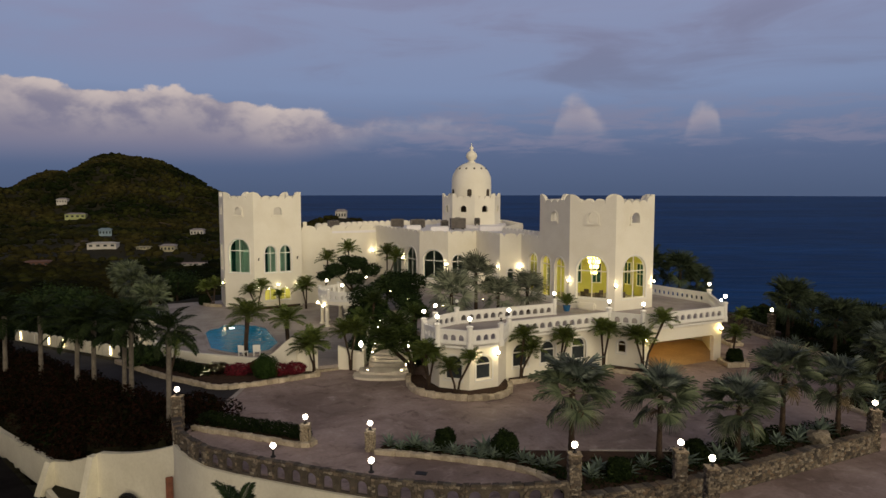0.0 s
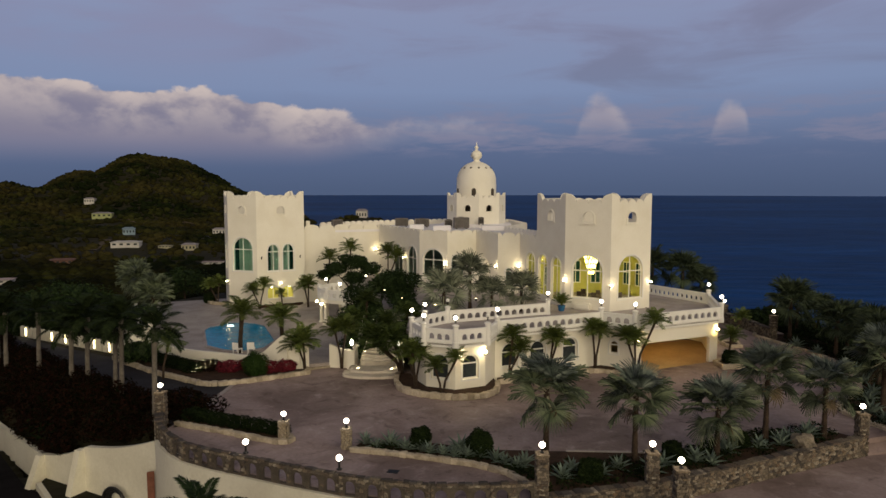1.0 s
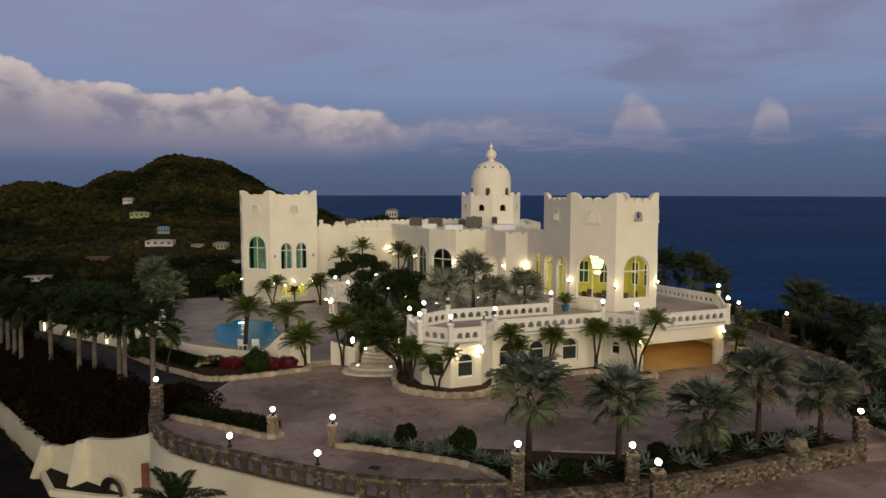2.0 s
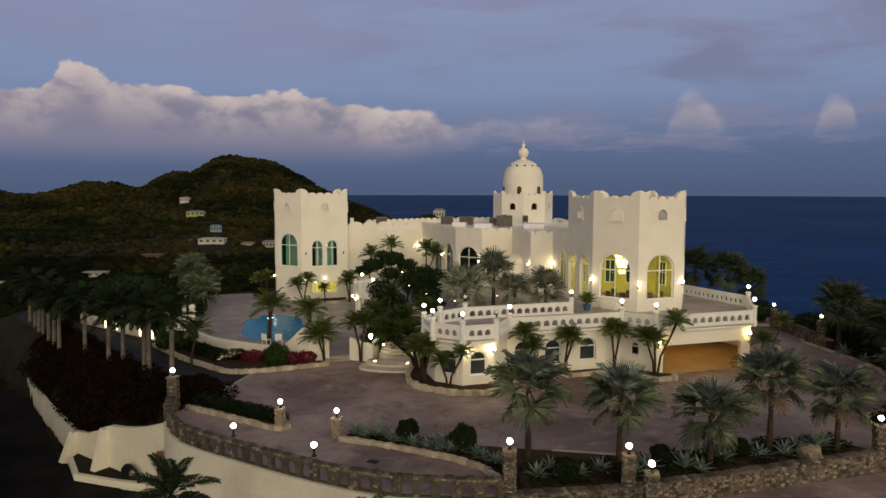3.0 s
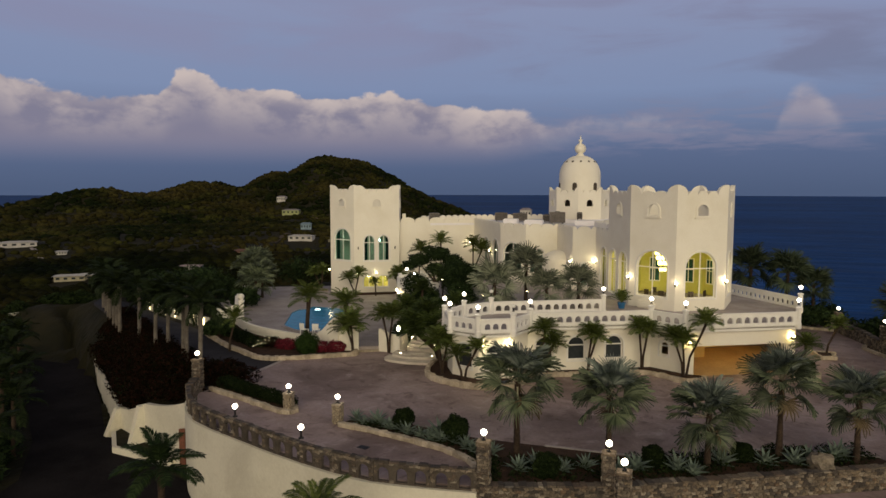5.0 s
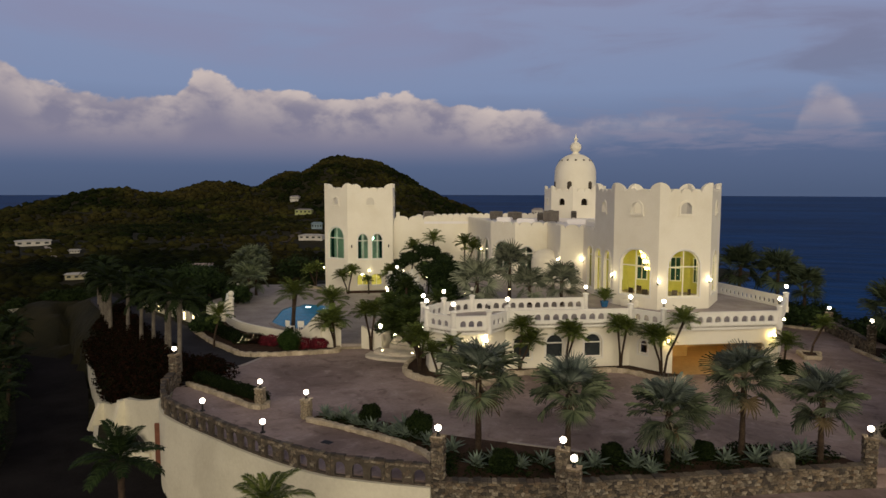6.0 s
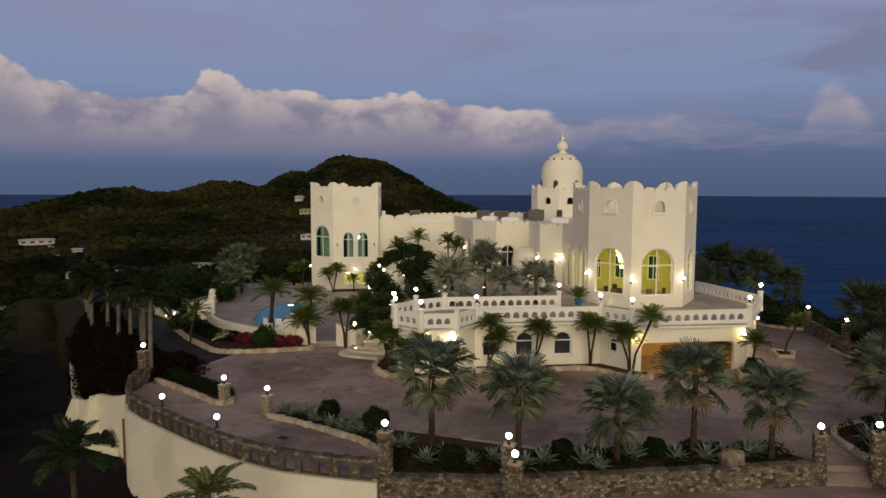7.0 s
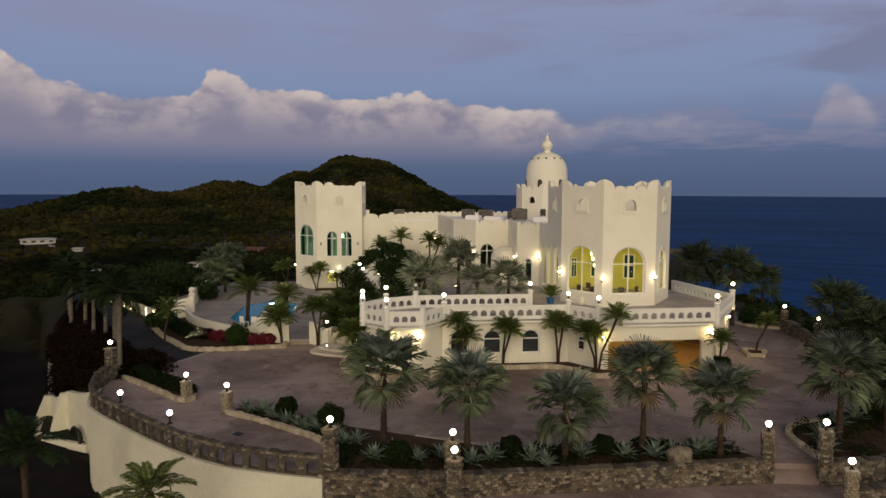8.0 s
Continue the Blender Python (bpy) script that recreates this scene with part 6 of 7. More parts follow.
def feather_palm(x, y, z, stems, scale, label, seed, mat=None, source=None, n=30, group="date palms", trunk_mat=None, spread=1.0, thick=0.075):
    """A feather palm of one or more bending stems: (dx, dy, height) to each head."""
    r = random.Random(seed)
    src = source or FEATHER
    t = thing("feather_palm", label, "palm tree", (x, y, z), group)
    for dx, dy, h in stems:
        pts = [(0.08 * dx, 0.08 * dy, -0.25), (dx * 0.25, dy * 0.25, h * 0.35), (dx * 0.7, dy * 0.7, h * 0.72), (dx, dy, h)]
        part("trunk", trunk_mesh(pts, [thick * 1.25, thick, thick, thick * 1.3], trunk_mat or TRUNK, 24, 8), None, t)
        soup = Soup()
        az = r.uniform(0, 6)
        for i in range(n):
            f = i / (n - 1)
            az += 2.399 + r.uniform(-0.2, 0.2)
            pitch = radians(84 - 88 * spread * f ** 0.95 + r.uniform(-7, 7))
            q = src[i % len(src)]
            soup.add(q.v, q.f, frond_pose(az, pitch, r.uniform(-0.25, 0.25), (dx, dy, h)) @ Matrix.Scale(scale * r.uniform(0.85, 1.08) * (0.7 if f < 0.1 else 1.0), 4))
        part("crown", soup.mesh("crown", mat or DATELEAF), None, t)
    return t


# the row of fan palms in the front bed
for i, (x, y, h, sc) in enumerate(((6.75, 34.3, 3.8, 1.0), (11.3, 34.1, 3.55, 0.88), (15.9, 35.2, 2.65, 0.9), (19.4, 37.4, 4.0, 0.88), (23.0, 38.1, 3.1, 0.84), (29.0, 42.6, 3.6, 1.0))):
    fan_palm(x, y, 0.12, h, sc, ("blue-green fan palm with a thick head in the front bed", "fan palm with some brown fronds in the front bed", "short stout fan palm in the front bed",
                                "tall fan palm in the front bed", "slender fan palm at the end of the front bed", "fan palm in the side bed")[i], 100 + i, "front fan palms", True, 23)
# courtyard palms
for i, (x, y, h, sc) in enumerate(((0.7, 56.0, 2.1, 1.1), (2.9, 58.6, 3.4, 0.95), (4.8, 57.9, 1.75, 0.82), (7.4, 58.4, 2.1, 0.88))):
    fan_palm(x, y, FLOOR, h, sc, "grey-green fan palm in the paved court", 120 + i, "courtyard palms", False, 20)
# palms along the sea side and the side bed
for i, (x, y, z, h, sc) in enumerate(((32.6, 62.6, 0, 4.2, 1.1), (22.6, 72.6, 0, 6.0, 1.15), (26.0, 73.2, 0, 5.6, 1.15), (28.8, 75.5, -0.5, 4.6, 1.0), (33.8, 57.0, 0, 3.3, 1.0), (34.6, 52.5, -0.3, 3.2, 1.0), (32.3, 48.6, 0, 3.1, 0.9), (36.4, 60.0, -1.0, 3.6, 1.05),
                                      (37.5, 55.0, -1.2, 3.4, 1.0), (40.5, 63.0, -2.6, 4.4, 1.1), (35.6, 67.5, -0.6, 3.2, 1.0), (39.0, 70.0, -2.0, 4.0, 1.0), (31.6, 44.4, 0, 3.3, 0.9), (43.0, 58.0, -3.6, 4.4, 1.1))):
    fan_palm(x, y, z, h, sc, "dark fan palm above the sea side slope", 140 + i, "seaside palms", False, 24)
# fan palms beside the pool deck
for i, (x, y, z, h, sc) in enumerate(((-34.5, 74.0, 0.0, 4.0, 1.0), (-38.0, 80.5, 0.0, 3.8, 1.0), (-31.5, 72.0, 0.3, 3.0, 1.0), (-30.2, 68.6, 0.3, 2.8, 1.05), (-41.0, 86.0, 0.0, 3.2, 1.15))):
    fan_palm(x, y, z, h, sc, "grey-green fan palm beside the pool deck", 170 + i, "pool side fan palms", False, 24)
# small date palms by the walls
for i, (x, y, z, stems, sc) in enumerate(((5.75, 49.15, 0.25, [(0.25, -0.2, 3.15), (0.85, 0.0, 2.1)], 0.66), (8.9, 50.55, 0.25, [(0.3, -0.2, 2.85), (0.6, 0.0, 2.5)], 0.6), (12.7, 52.2, 0.25, [(-0.25, -0.1, 3.1), (0.35, -0.2, 2.9)], 0.62),
                                          (15.6, 51.3, 0.25, [(-0.75, -0.2, 2.75), (-0.15, -0.3, 2.5), (1.35, -0.3, 3.95)], 0.66), (0.9, 45.3, 0.3, [(-0.45, -0.1, 1.75), (1.0, 0.0, 2.35)], 0.52), (-1.0, 46.6, 0.3, [(-0.2, -0.2, 2.5), (0.35, 0.1, 2.2), (-0.5, 0.3, 2.1)], 0.66),
                                          (-9.9, 50.9, 0.2, [(-0.1, -0.2, 2.3), (-0.55, 0.1, 1.9)], 0.85), (-7.3, 52.2, 0.3, [(-0.5, 0.0, 2.7), (0.4, -0.1, 2.9)], 0.72), (-21.4, 76.6, 0.4, [(-0.8, 0, 2.1), (0.6, -0.1, 2.7)], 0.7), (-19.0, 77.5, 0.4, [(-0.1, 0, 1.6)], 0.5),
                                          (-16.0, 77.8, 0.4, [(0.1, -0.2, 2.8), (-0.4, 0, 2.3)], 0.75), (-27.4, 79.4, 0.4, [(-0.9, 0, 2.2), (0.2, 0, 2.5)], 0.65), (23.8, 54.3, 0.3, [(0.1, -0.2, 2.1)], 0.62), (26.8, 61.4, 0.2, [(0.9, 0.1, 2.4)], 0.55))):
    feather_palm(x, y, z, stems, sc, "small bushy date palm with bending stems", 200 + i, n=34)
feather_palm(-11.2, 79.4, 3.4, [(0, 0, 3.7)], 0.85, "feather palm before the long wall", 230, n=28)
feather_palm(-14.0, 78.8, 0.4, [(0.4, 0, 5.6)], 0.85, "feather palm before the long wall", 231, n=28)
feather_palm(-6.4, 76.5, 3.6, [(0, 0, 3.4), (0.9, 0.4, 2.8)], 0.8, "feather palm beside the entrance arch", 232, n=28)
# pool palms: stout stems in the deck
feather_palm(-16.6, 55.5, 0.4, [(0.25, 0.0, 3.3)], 1.05, "date palm with a stout stem beside the pool", 240, n=32, thick=0.17, group="pool palms")
feather_palm(-13.4, 57.2, 0.4, [(-0.1, 0.0, 2.6)], 0.98, "date palm with a stout stem beside the pool", 241, n=32, thick=0.17, group="pool palms")
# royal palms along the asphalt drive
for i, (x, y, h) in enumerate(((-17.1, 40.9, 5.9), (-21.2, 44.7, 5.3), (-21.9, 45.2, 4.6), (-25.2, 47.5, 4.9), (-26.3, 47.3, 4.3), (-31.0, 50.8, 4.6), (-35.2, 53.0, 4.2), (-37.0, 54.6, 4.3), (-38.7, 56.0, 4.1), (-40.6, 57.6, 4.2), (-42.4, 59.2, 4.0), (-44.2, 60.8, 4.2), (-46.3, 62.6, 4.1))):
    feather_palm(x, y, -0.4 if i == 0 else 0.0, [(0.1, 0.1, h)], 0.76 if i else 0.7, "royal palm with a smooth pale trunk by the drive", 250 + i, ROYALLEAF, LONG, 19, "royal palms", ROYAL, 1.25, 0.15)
# palms below the wall
feather_palm(-8.3, 26.2, -5.0, [(0.0, 0.0, 5.7)], 0.66, "coconut palm rising from below the wall", 280, TREELEAF, LONG, 19, "lower palms", TRUNK, 1.1, 0.14)
feather_palm(0.4, 24.9, -5.0, [(0.0, 0.0, 5.4)], 0.62, "coconut palm rising from below the wall", 281, DATELEAF, LONG, 15, "lower palms", TRUNK, 1.1, 0.13)
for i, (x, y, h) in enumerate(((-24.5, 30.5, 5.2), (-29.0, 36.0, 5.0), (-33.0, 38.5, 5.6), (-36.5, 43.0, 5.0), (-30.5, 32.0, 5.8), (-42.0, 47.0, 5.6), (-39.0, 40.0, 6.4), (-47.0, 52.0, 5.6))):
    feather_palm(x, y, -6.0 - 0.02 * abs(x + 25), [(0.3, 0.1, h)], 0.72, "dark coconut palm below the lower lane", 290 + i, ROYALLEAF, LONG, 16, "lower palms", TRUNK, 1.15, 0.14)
feather_palm(-20.3, 48.9, 0.1, [(0.5, 0.2, 2.6)], 0.8, "young palm in the flower border", 300, n=24)
# potted palm on the terrace
t = thing("potted_palm", "feathery palm in a blue glazed pot on the terrace", "potted plant", (10.93, 58.7, FLOOR))
bm = bmesh.new()
lathe(bm, [(0.2, 0.0), (0.24, 0.02), (0.33, 0.42), (0.36, 0.46), (0.36, 0.52), (0.3, 0.52), (0.28, 0.45)], 20)
part("pot", bm, BLUEPOT, t, "blue glazed pot")
soup = Soup()
for i in range(20):
    q = FEATHER[i % 4]
    soup.add(q.v, q.f, frond_pose(i * 2.399, radians(86 - 60 * i / 20), 0.0, (0, 0, 0.5)) @ Matrix.Scale(0.62, 4))
part("crown", soup.mesh("crown", DATELEAF), None, t)


def leaf_cloud(soup, blobs, count, size, r, shell=0.55):
    """Small folded leaves scattered through ellipsoid clumps (x, y, z, rx, ry, rz), denser towards their skin."""
    weight = [b_[3] * b_[4] * b_[5] for b_ in blobs]
    for b_ in r.choices(blobs, weights=weight, k=count):
        d = Vector((r.gauss(0, 1), r.gauss(0, 1), r.gauss(0, 1))).normalized()
        q = shell + (1 - shell) * r.random() ** 0.6
        q *= 1.0 + 0.18 * math.sin(5 * d.x + 3 * d.z + b_[0]) * math.cos(4 * d.y - b_[1])
        p = Vector((b_[0] + d.x * b_[3] * q, b_[1] + d.y * b_[4] * q, b_[2] + d.z * b_[5] * q))
        u = Vector((r.gauss(0, 1), r.gauss(0, 1), r.gauss(0, 0.6))).normalized()
        w = u.cross((d + Vector((r.gauss(0, 0.5), r.gauss(0, 0.5), r.gauss(0, 0.5)))).normalized())
        s_ = size * r.uniform(0.6, 1.3)
        a, c_ = u * s_, w * s_ * 0.42
        soup.v += [tuple(p - a), tuple(p + c_ + d * 0.12 * s_), tuple(p + a), tuple(p - c_ + d * 0.12 * s_)]
        o = len(soup.v) - 4
        soup.f += [(o, o + 1, o + 2), (o, o + 2, o + 3)]


def broad_tree(x, y, z, limbs, blobs, label, seed, count=3600, size=0.17, mat=None):
    """A leafy tree: forked limbs and a crown of clumps with gaps."""
    r = random.Random(seed)
    t = thing("broadleaf_tree", label, "tree", (x, y, z), "court trees")
    bm = bmesh.new()
    for pts, r0 in limbs:
        tube(bm, pts, [r0 * (1 - 0.75 * i / (len(pts) - 1)) for i in range(len(pts))], 7)
    part("trunk", bm, TRUNK, t)
    s_ = Soup()
    leaf_cloud(s_, blobs, count, size, r, 0.35)
    part("crown", s_.mesh("crown", mat or TREELEAF), None, t)
    return t


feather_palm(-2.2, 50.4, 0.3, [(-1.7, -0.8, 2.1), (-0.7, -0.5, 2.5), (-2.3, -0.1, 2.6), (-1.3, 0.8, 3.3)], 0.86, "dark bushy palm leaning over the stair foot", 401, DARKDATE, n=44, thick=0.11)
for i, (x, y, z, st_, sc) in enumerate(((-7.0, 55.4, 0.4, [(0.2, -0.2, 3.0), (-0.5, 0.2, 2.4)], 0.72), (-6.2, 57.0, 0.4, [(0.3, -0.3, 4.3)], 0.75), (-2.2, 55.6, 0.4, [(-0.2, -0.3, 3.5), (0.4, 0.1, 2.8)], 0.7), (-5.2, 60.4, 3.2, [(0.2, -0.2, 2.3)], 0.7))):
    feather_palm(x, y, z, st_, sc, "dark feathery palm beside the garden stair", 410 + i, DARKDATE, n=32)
broad_tree(-3.6, 60.2, 3.2, [([(0, 0, -0.6), (0.1, 0, 1.0), (-0.3, 0.1, 2.2)], 0.22), ([(0, 0, 0.5), (0.6, 0.1, 1.6), (1.0, 0.2, 2.4)], 0.15)],
           [(-0.6, 0, 2.6, 1.5, 1.4, 1.0), (0.9, 0.2, 2.7, 1.4, 1.2, 0.9), (0.2, -0.3, 1.6, 1.7, 1.3, 0.8), (0.1, 0.2, 3.3, 0.9, 0.9, 0.6)], "dense dark broadleaf tree in the court", 402, 7500, 0.13)
broad_tree(-6.6, 58.0, 0.4, [([(0, 0, -0.4), (0.1, 0, 1.6), (0.3, 0.1, 3.0), (-0.2, 0.2, 4.4)], 0.2), ([(0.2, 0, 2.2), (-0.7, 0.1, 3.6)], 0.11)],
           [(-0.4, 0, 4.6, 1.3, 1.2, 1.1), (0.6, 0.1, 3.6, 1.2, 1.2, 1.0), (-0.9, -0.2, 3.0, 1.1, 1.0, 0.9), (0.0, -0.3, 2.1, 1.2, 1.0, 0.8)], "dark broadleaf tree beside the garden stair", 403, 7500, 0.13)
broad_tree(-9.8, 72.8, 0.4, [([(0, 0, -0.4), (0, 0, 2.6), (-0.6, 0, 4.8)], 0.26), ([(0, 0, 2.4), (1.2, 0.2, 4.6)], 0.17), ([(0, 0, 2.6), (-1.6, 0.1, 4.4)], 0.15)],
           [(-1.9, 0, 5.2, 1.3, 1.2, 0.75), (0.3, 0.2, 5.9, 1.35, 1.2, 0.8), (1.9, 0.1, 5.2, 1.1, 1.0, 0.75), (-3.1, 0, 4.5, 0.95, 0.9, 0.6), (0.2, -0.4, 4.3, 1.3, 1.0, 0.7), (-0.9, 0.3, 6.3, 0.8, 0.8, 0.5)], "spreading dark broadleaf tree before the long wall", 404, 9000, 0.16)
broad_tree(-5.2, 66.0, 3.0, [([(0, 0, -0.6), (0, 0, 1.3), (0.4, 0, 2.2)], 0.2)], [(0.2, 0, 2.2, 1.6, 1.4, 1.1), (-1.1, 0, 1.6, 1.2, 1.1, 0.9), (1.2, 0.2, 1.4, 1.1, 1.0, 0.8)], "round dark broadleaf tree in the court", 405, 6000, 0.13)
for i, (x, y, z, sx_, h_) in enumerate(((-36.0, 69.0, -0.2, 2.4, 3.0), (-40.0, 73.0, -0.5, 3.0, 3.6), (-33.0, 62.0, -0.1, 1.8, 2.2), (-45.0, 70.0, -1.0, 3.2, 3.8), (-30.0, 66.0, 0.2, 1.4, 2.0), (-31.0, 35.0, -6.5, 2.6, 3.6), (-36.0, 38.0, -7.5, 3.0, 4.2), (-34.0, 33.0, -8.0, 3.0, 4.6), (-41.0, 43.5, -7.5, 3.2, 4.4), (-28.0, 31.5, -6.0, 2.4, 3.2), (-46.0, 48.5, -7.5, 3.2, 4.4), (-52.0, 53.0, -7.5, 3.4, 4.6), (-58.0, 61.0, -7.0, 3.4, 4.6), (-44.0, 40.0, -9.5, 3.6, 5.2), (-64.0, 68.0, -8.0, 4.0, 5.0), (-38.0, 33.0, -9.0, 3.4, 4.6), (-46.0, 78.0, -1.5, 3.4, 4.2), (-36.0, 90.0, -1.0, 3.2, 4.0), (-51.0, 73.5, -2.5, 3.0, 4.0),
                                       (-24.0, 52.8, 0.1, 1.2, 1.5), (28.6, 74.6, -0.2, 1.8, 1.9), (33.6, 69.5, -0.3, 2.2, 2.0), (38.0, 64.5, -1.8, 2.8, 3.0), (37.0, 50.0, -1.2, 2.4, 2.6), (41.0, 54.0, -3.0, 3.0, 3.4), (30.0, 78.5, -0.8, 2.4, 2.4), (44.0, 66.0, -4.0, 3.2, 3.4))):
    broad_tree(x, y, z, [([(0, 0, -0.5), (0.1, 0, h_ * 0.4), (0.3, 0.1, h_ * 0.8)], 0.16), ([(0, 0, h_ * 0.2), (-0.6, 0.2, h_ * 0.7)], 0.1)],
               [(0, 0, h_ * 0.75, sx_, sx_, h_ * 0.42), (sx_ * 0.5, 0.3, h_ * 0.55, sx_ * 0.7, sx_ * 0.6, h_ * 0.4), (-sx_ * 0.55, -0.2, h_ * 0.5, sx_ * 0.65, sx_ * 0.7, h_ * 0.4)], "dark shrubby tree at the edge of the garden", 420 + i, 2200, 0.24)


STAIR_SHRUBS = [(-6.9, 54.6, 1.5, 1.0, 1.0, 0.9), (-6.4, 56.3, 2.4, 1.1, 1.1, 1.0), (-2.3, 54.0, 1.6, 0.9, 1.2, 1.1), (-2.0, 56.4, 2.8, 0.9, 1.4, 1.0), (-5.7, 57.6, 3.9, 1.1, 1.0, 0.8), (-3.0, 58.4, 4.4, 1.2, 0.9, 0.8)]


def shrub(name, label, category, blobs, count, size, mat, seed, kind="", group=""):
    s_ = Soup()
    leaf_cloud(s_, blobs, count, size, random.Random(seed), 0.62)
    return tagged(new(name, s_.mesh(name, mat)), label, category, group, kind)


r = random.Random(5)
for i, b_ in enumerate(STAIR_SHRUBS):
    shrub("stair_shrub", "dark leafy shrub beside the garden stair", "shrub", [b_, (b_[0] + 0.4, b_[1] + 0.3, b_[2] - 0.7, b_[3], b_[4], b_[5])], 2600, 0.14, TREELEAF, 20 + i, group="stair shrubs")
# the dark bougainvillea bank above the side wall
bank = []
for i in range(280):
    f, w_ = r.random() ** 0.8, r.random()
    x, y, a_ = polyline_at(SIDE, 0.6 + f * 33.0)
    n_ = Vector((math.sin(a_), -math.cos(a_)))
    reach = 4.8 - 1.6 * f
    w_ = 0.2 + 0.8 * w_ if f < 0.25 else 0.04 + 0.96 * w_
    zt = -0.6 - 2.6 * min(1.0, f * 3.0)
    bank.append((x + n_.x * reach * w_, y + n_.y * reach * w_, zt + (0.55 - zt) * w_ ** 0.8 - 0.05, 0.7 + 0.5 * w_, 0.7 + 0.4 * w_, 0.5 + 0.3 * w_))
shrub("bougainvillea_bank", "dark overgrown bougainvillea bank above the side wall", "shrubs", bank, 64000, 0.15, SHADERED, 6, "stuff")
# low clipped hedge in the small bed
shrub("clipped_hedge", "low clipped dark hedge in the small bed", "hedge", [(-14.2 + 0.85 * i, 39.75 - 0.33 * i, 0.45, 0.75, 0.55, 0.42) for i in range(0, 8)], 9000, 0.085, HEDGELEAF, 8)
# dark ground cover between the agaves and under the palms
r3 = random.Random(77)
cover = []
for i in range(150):
    x, y, a_ = polyline_at([(5.9, 31.0), (11.4, 32.4), (18.1, 35.6), (24.0, 38.3)], r3.uniform(0, 20.3))
    w_ = r3.uniform(-0.3, 2.0)
    cover.append((x - math.sin(a_) * w_, y + math.cos(a_) * w_, 0.18, r3.uniform(0.3, 0.7), r3.uniform(0.3, 0.6), r3.uniform(0.15, 0.42)))
for i in range(50):
    x, y, a_ = polyline_at(ISL_R, r3.uniform(0.4, 10.0))
    cover.append((x + r3.uniform(0, 0.5), y + r3.uniform(0.35, 1.3), 0.16, r3.uniform(0.3, 0.5), r3.uniform(0.25, 0.5), r3.uniform(0.12, 0.3)))
for i in range(90):
    x, y, a_ = polyline_at(BED_R, r3.uniform(0.4, 28.0))
    cover.append((x + r3.uniform(0.5, 3.5), y + r3.uniform(-0.4, 0.6), 0.2, r3.uniform(0.4, 0.8), r3.uniform(0.4, 0.8), r3.uniform(0.2, 0.55)))
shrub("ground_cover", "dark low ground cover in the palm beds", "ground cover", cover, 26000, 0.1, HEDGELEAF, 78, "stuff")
# clipped round bushes
for i, (x, y, z, q) in enumerate(((0.1, 35.7, 0.75, 0.55), (3.35, 34.9, 0.75, 0.72), (-13.4, 49.6, 0.98, 0.95), (13.4, 34.6, 0.55, 0.55), (17.6, 36.4, 0.55, 0.5), (8.6, 31.9, 0.6, 0.6), (23.9, 54.1, 0.7, 0.65), (-28.9, 80.6, 0.9, 0.75))):
    shrub("round_bush", "clipped round dark green bush in a bed", "bush", [(x, y, z, q, q, q * 1.02), (x, y, z, q * 0.75, q * 0.75, q * 0.8)], 6500, 0.085, BUSHLEAF if i == 2 else HEDGELEAF, 30 + i, group="round bushes")
for i, (x, y, sx_) in enumerate(((-15.7, 50.3, 1.0), (-14.6, 51.0, 0.6), (-12.5, 50.4, 1.1), (-11.3, 50.7, 0.8), (-17.2, 50.6, 0.9))):
    shrub("flowering_bush", "crimson flowering bougainvillea bush by the pool wall", "bush", [(x, y, 0.6, sx_, 0.6, 0.5)], 1700, 0.09, REDLEAF if i < 4 else SHADERED, 40 + i, group="flowering bushes")
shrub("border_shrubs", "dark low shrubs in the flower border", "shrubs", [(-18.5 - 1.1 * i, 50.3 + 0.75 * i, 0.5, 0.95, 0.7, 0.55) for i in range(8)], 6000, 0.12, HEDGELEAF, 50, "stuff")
# fairy lights in the border shrubs and court trees
bm = bmesh.new()
for i in range(13):
    bmesh.ops.create_icosphere(bm, subdivisions=1, radius=0.016, matrix=Matrix.Translation((-17.6 + r.uniform(-0.5, 1.2), 49.4 + r.uniform(-0.4, 0.5), 0.45 + r.uniform(0, 0.8))))
tagged(part("fairy_lights", bm, FAIRY), "string of small warm lights in the border shrubs", "fairy lights")
bm = bmesh.new()
for i in range(16):
    bmesh.ops.create_icosphere(bm, subdivisions=1, radius=0.02, matrix=Matrix.Translation((-2.0 + r.uniform(-0.7, 1.0), 49.6 + r.uniform(-0.4, 0.4), 1.9 + r.uniform(-0.6, 1.0))))
tagged(part("fairy_lights", bm, FAIRY), "string of small warm lights in the stair foot tree", "fairy lights")
for x, y, z in ((-4.6, 58.4, 5.4), (-3.1, 58.9, 4.6), (-7.1, 57.1, 3.9), (-5.9, 64.4, 5.2), (0.0, 55.0, 4.7), (3.4, 56.4, 5.0)):
    t = thing("garden_spotlight", "small lit spotlight among the foliage", "lamp", (x, y, z), "garden spotlights")
    bm = bmesh.new()
    lathe(bm, [(0.06, -0.16), (0.09, 0.0), (0.1, 0.02)], 10)
    part("housing", bm, BLACKMETAL, t)
    bm = bmesh.new()
    lathe(bm, [(0.08, 0.022), (0.08, 0.04), (0.03, 0.05)], 10)
    part("lens", bm, FAIRY, t)

# agaves: rosettes of thick pointed leaves, each leaf a part
AG = []
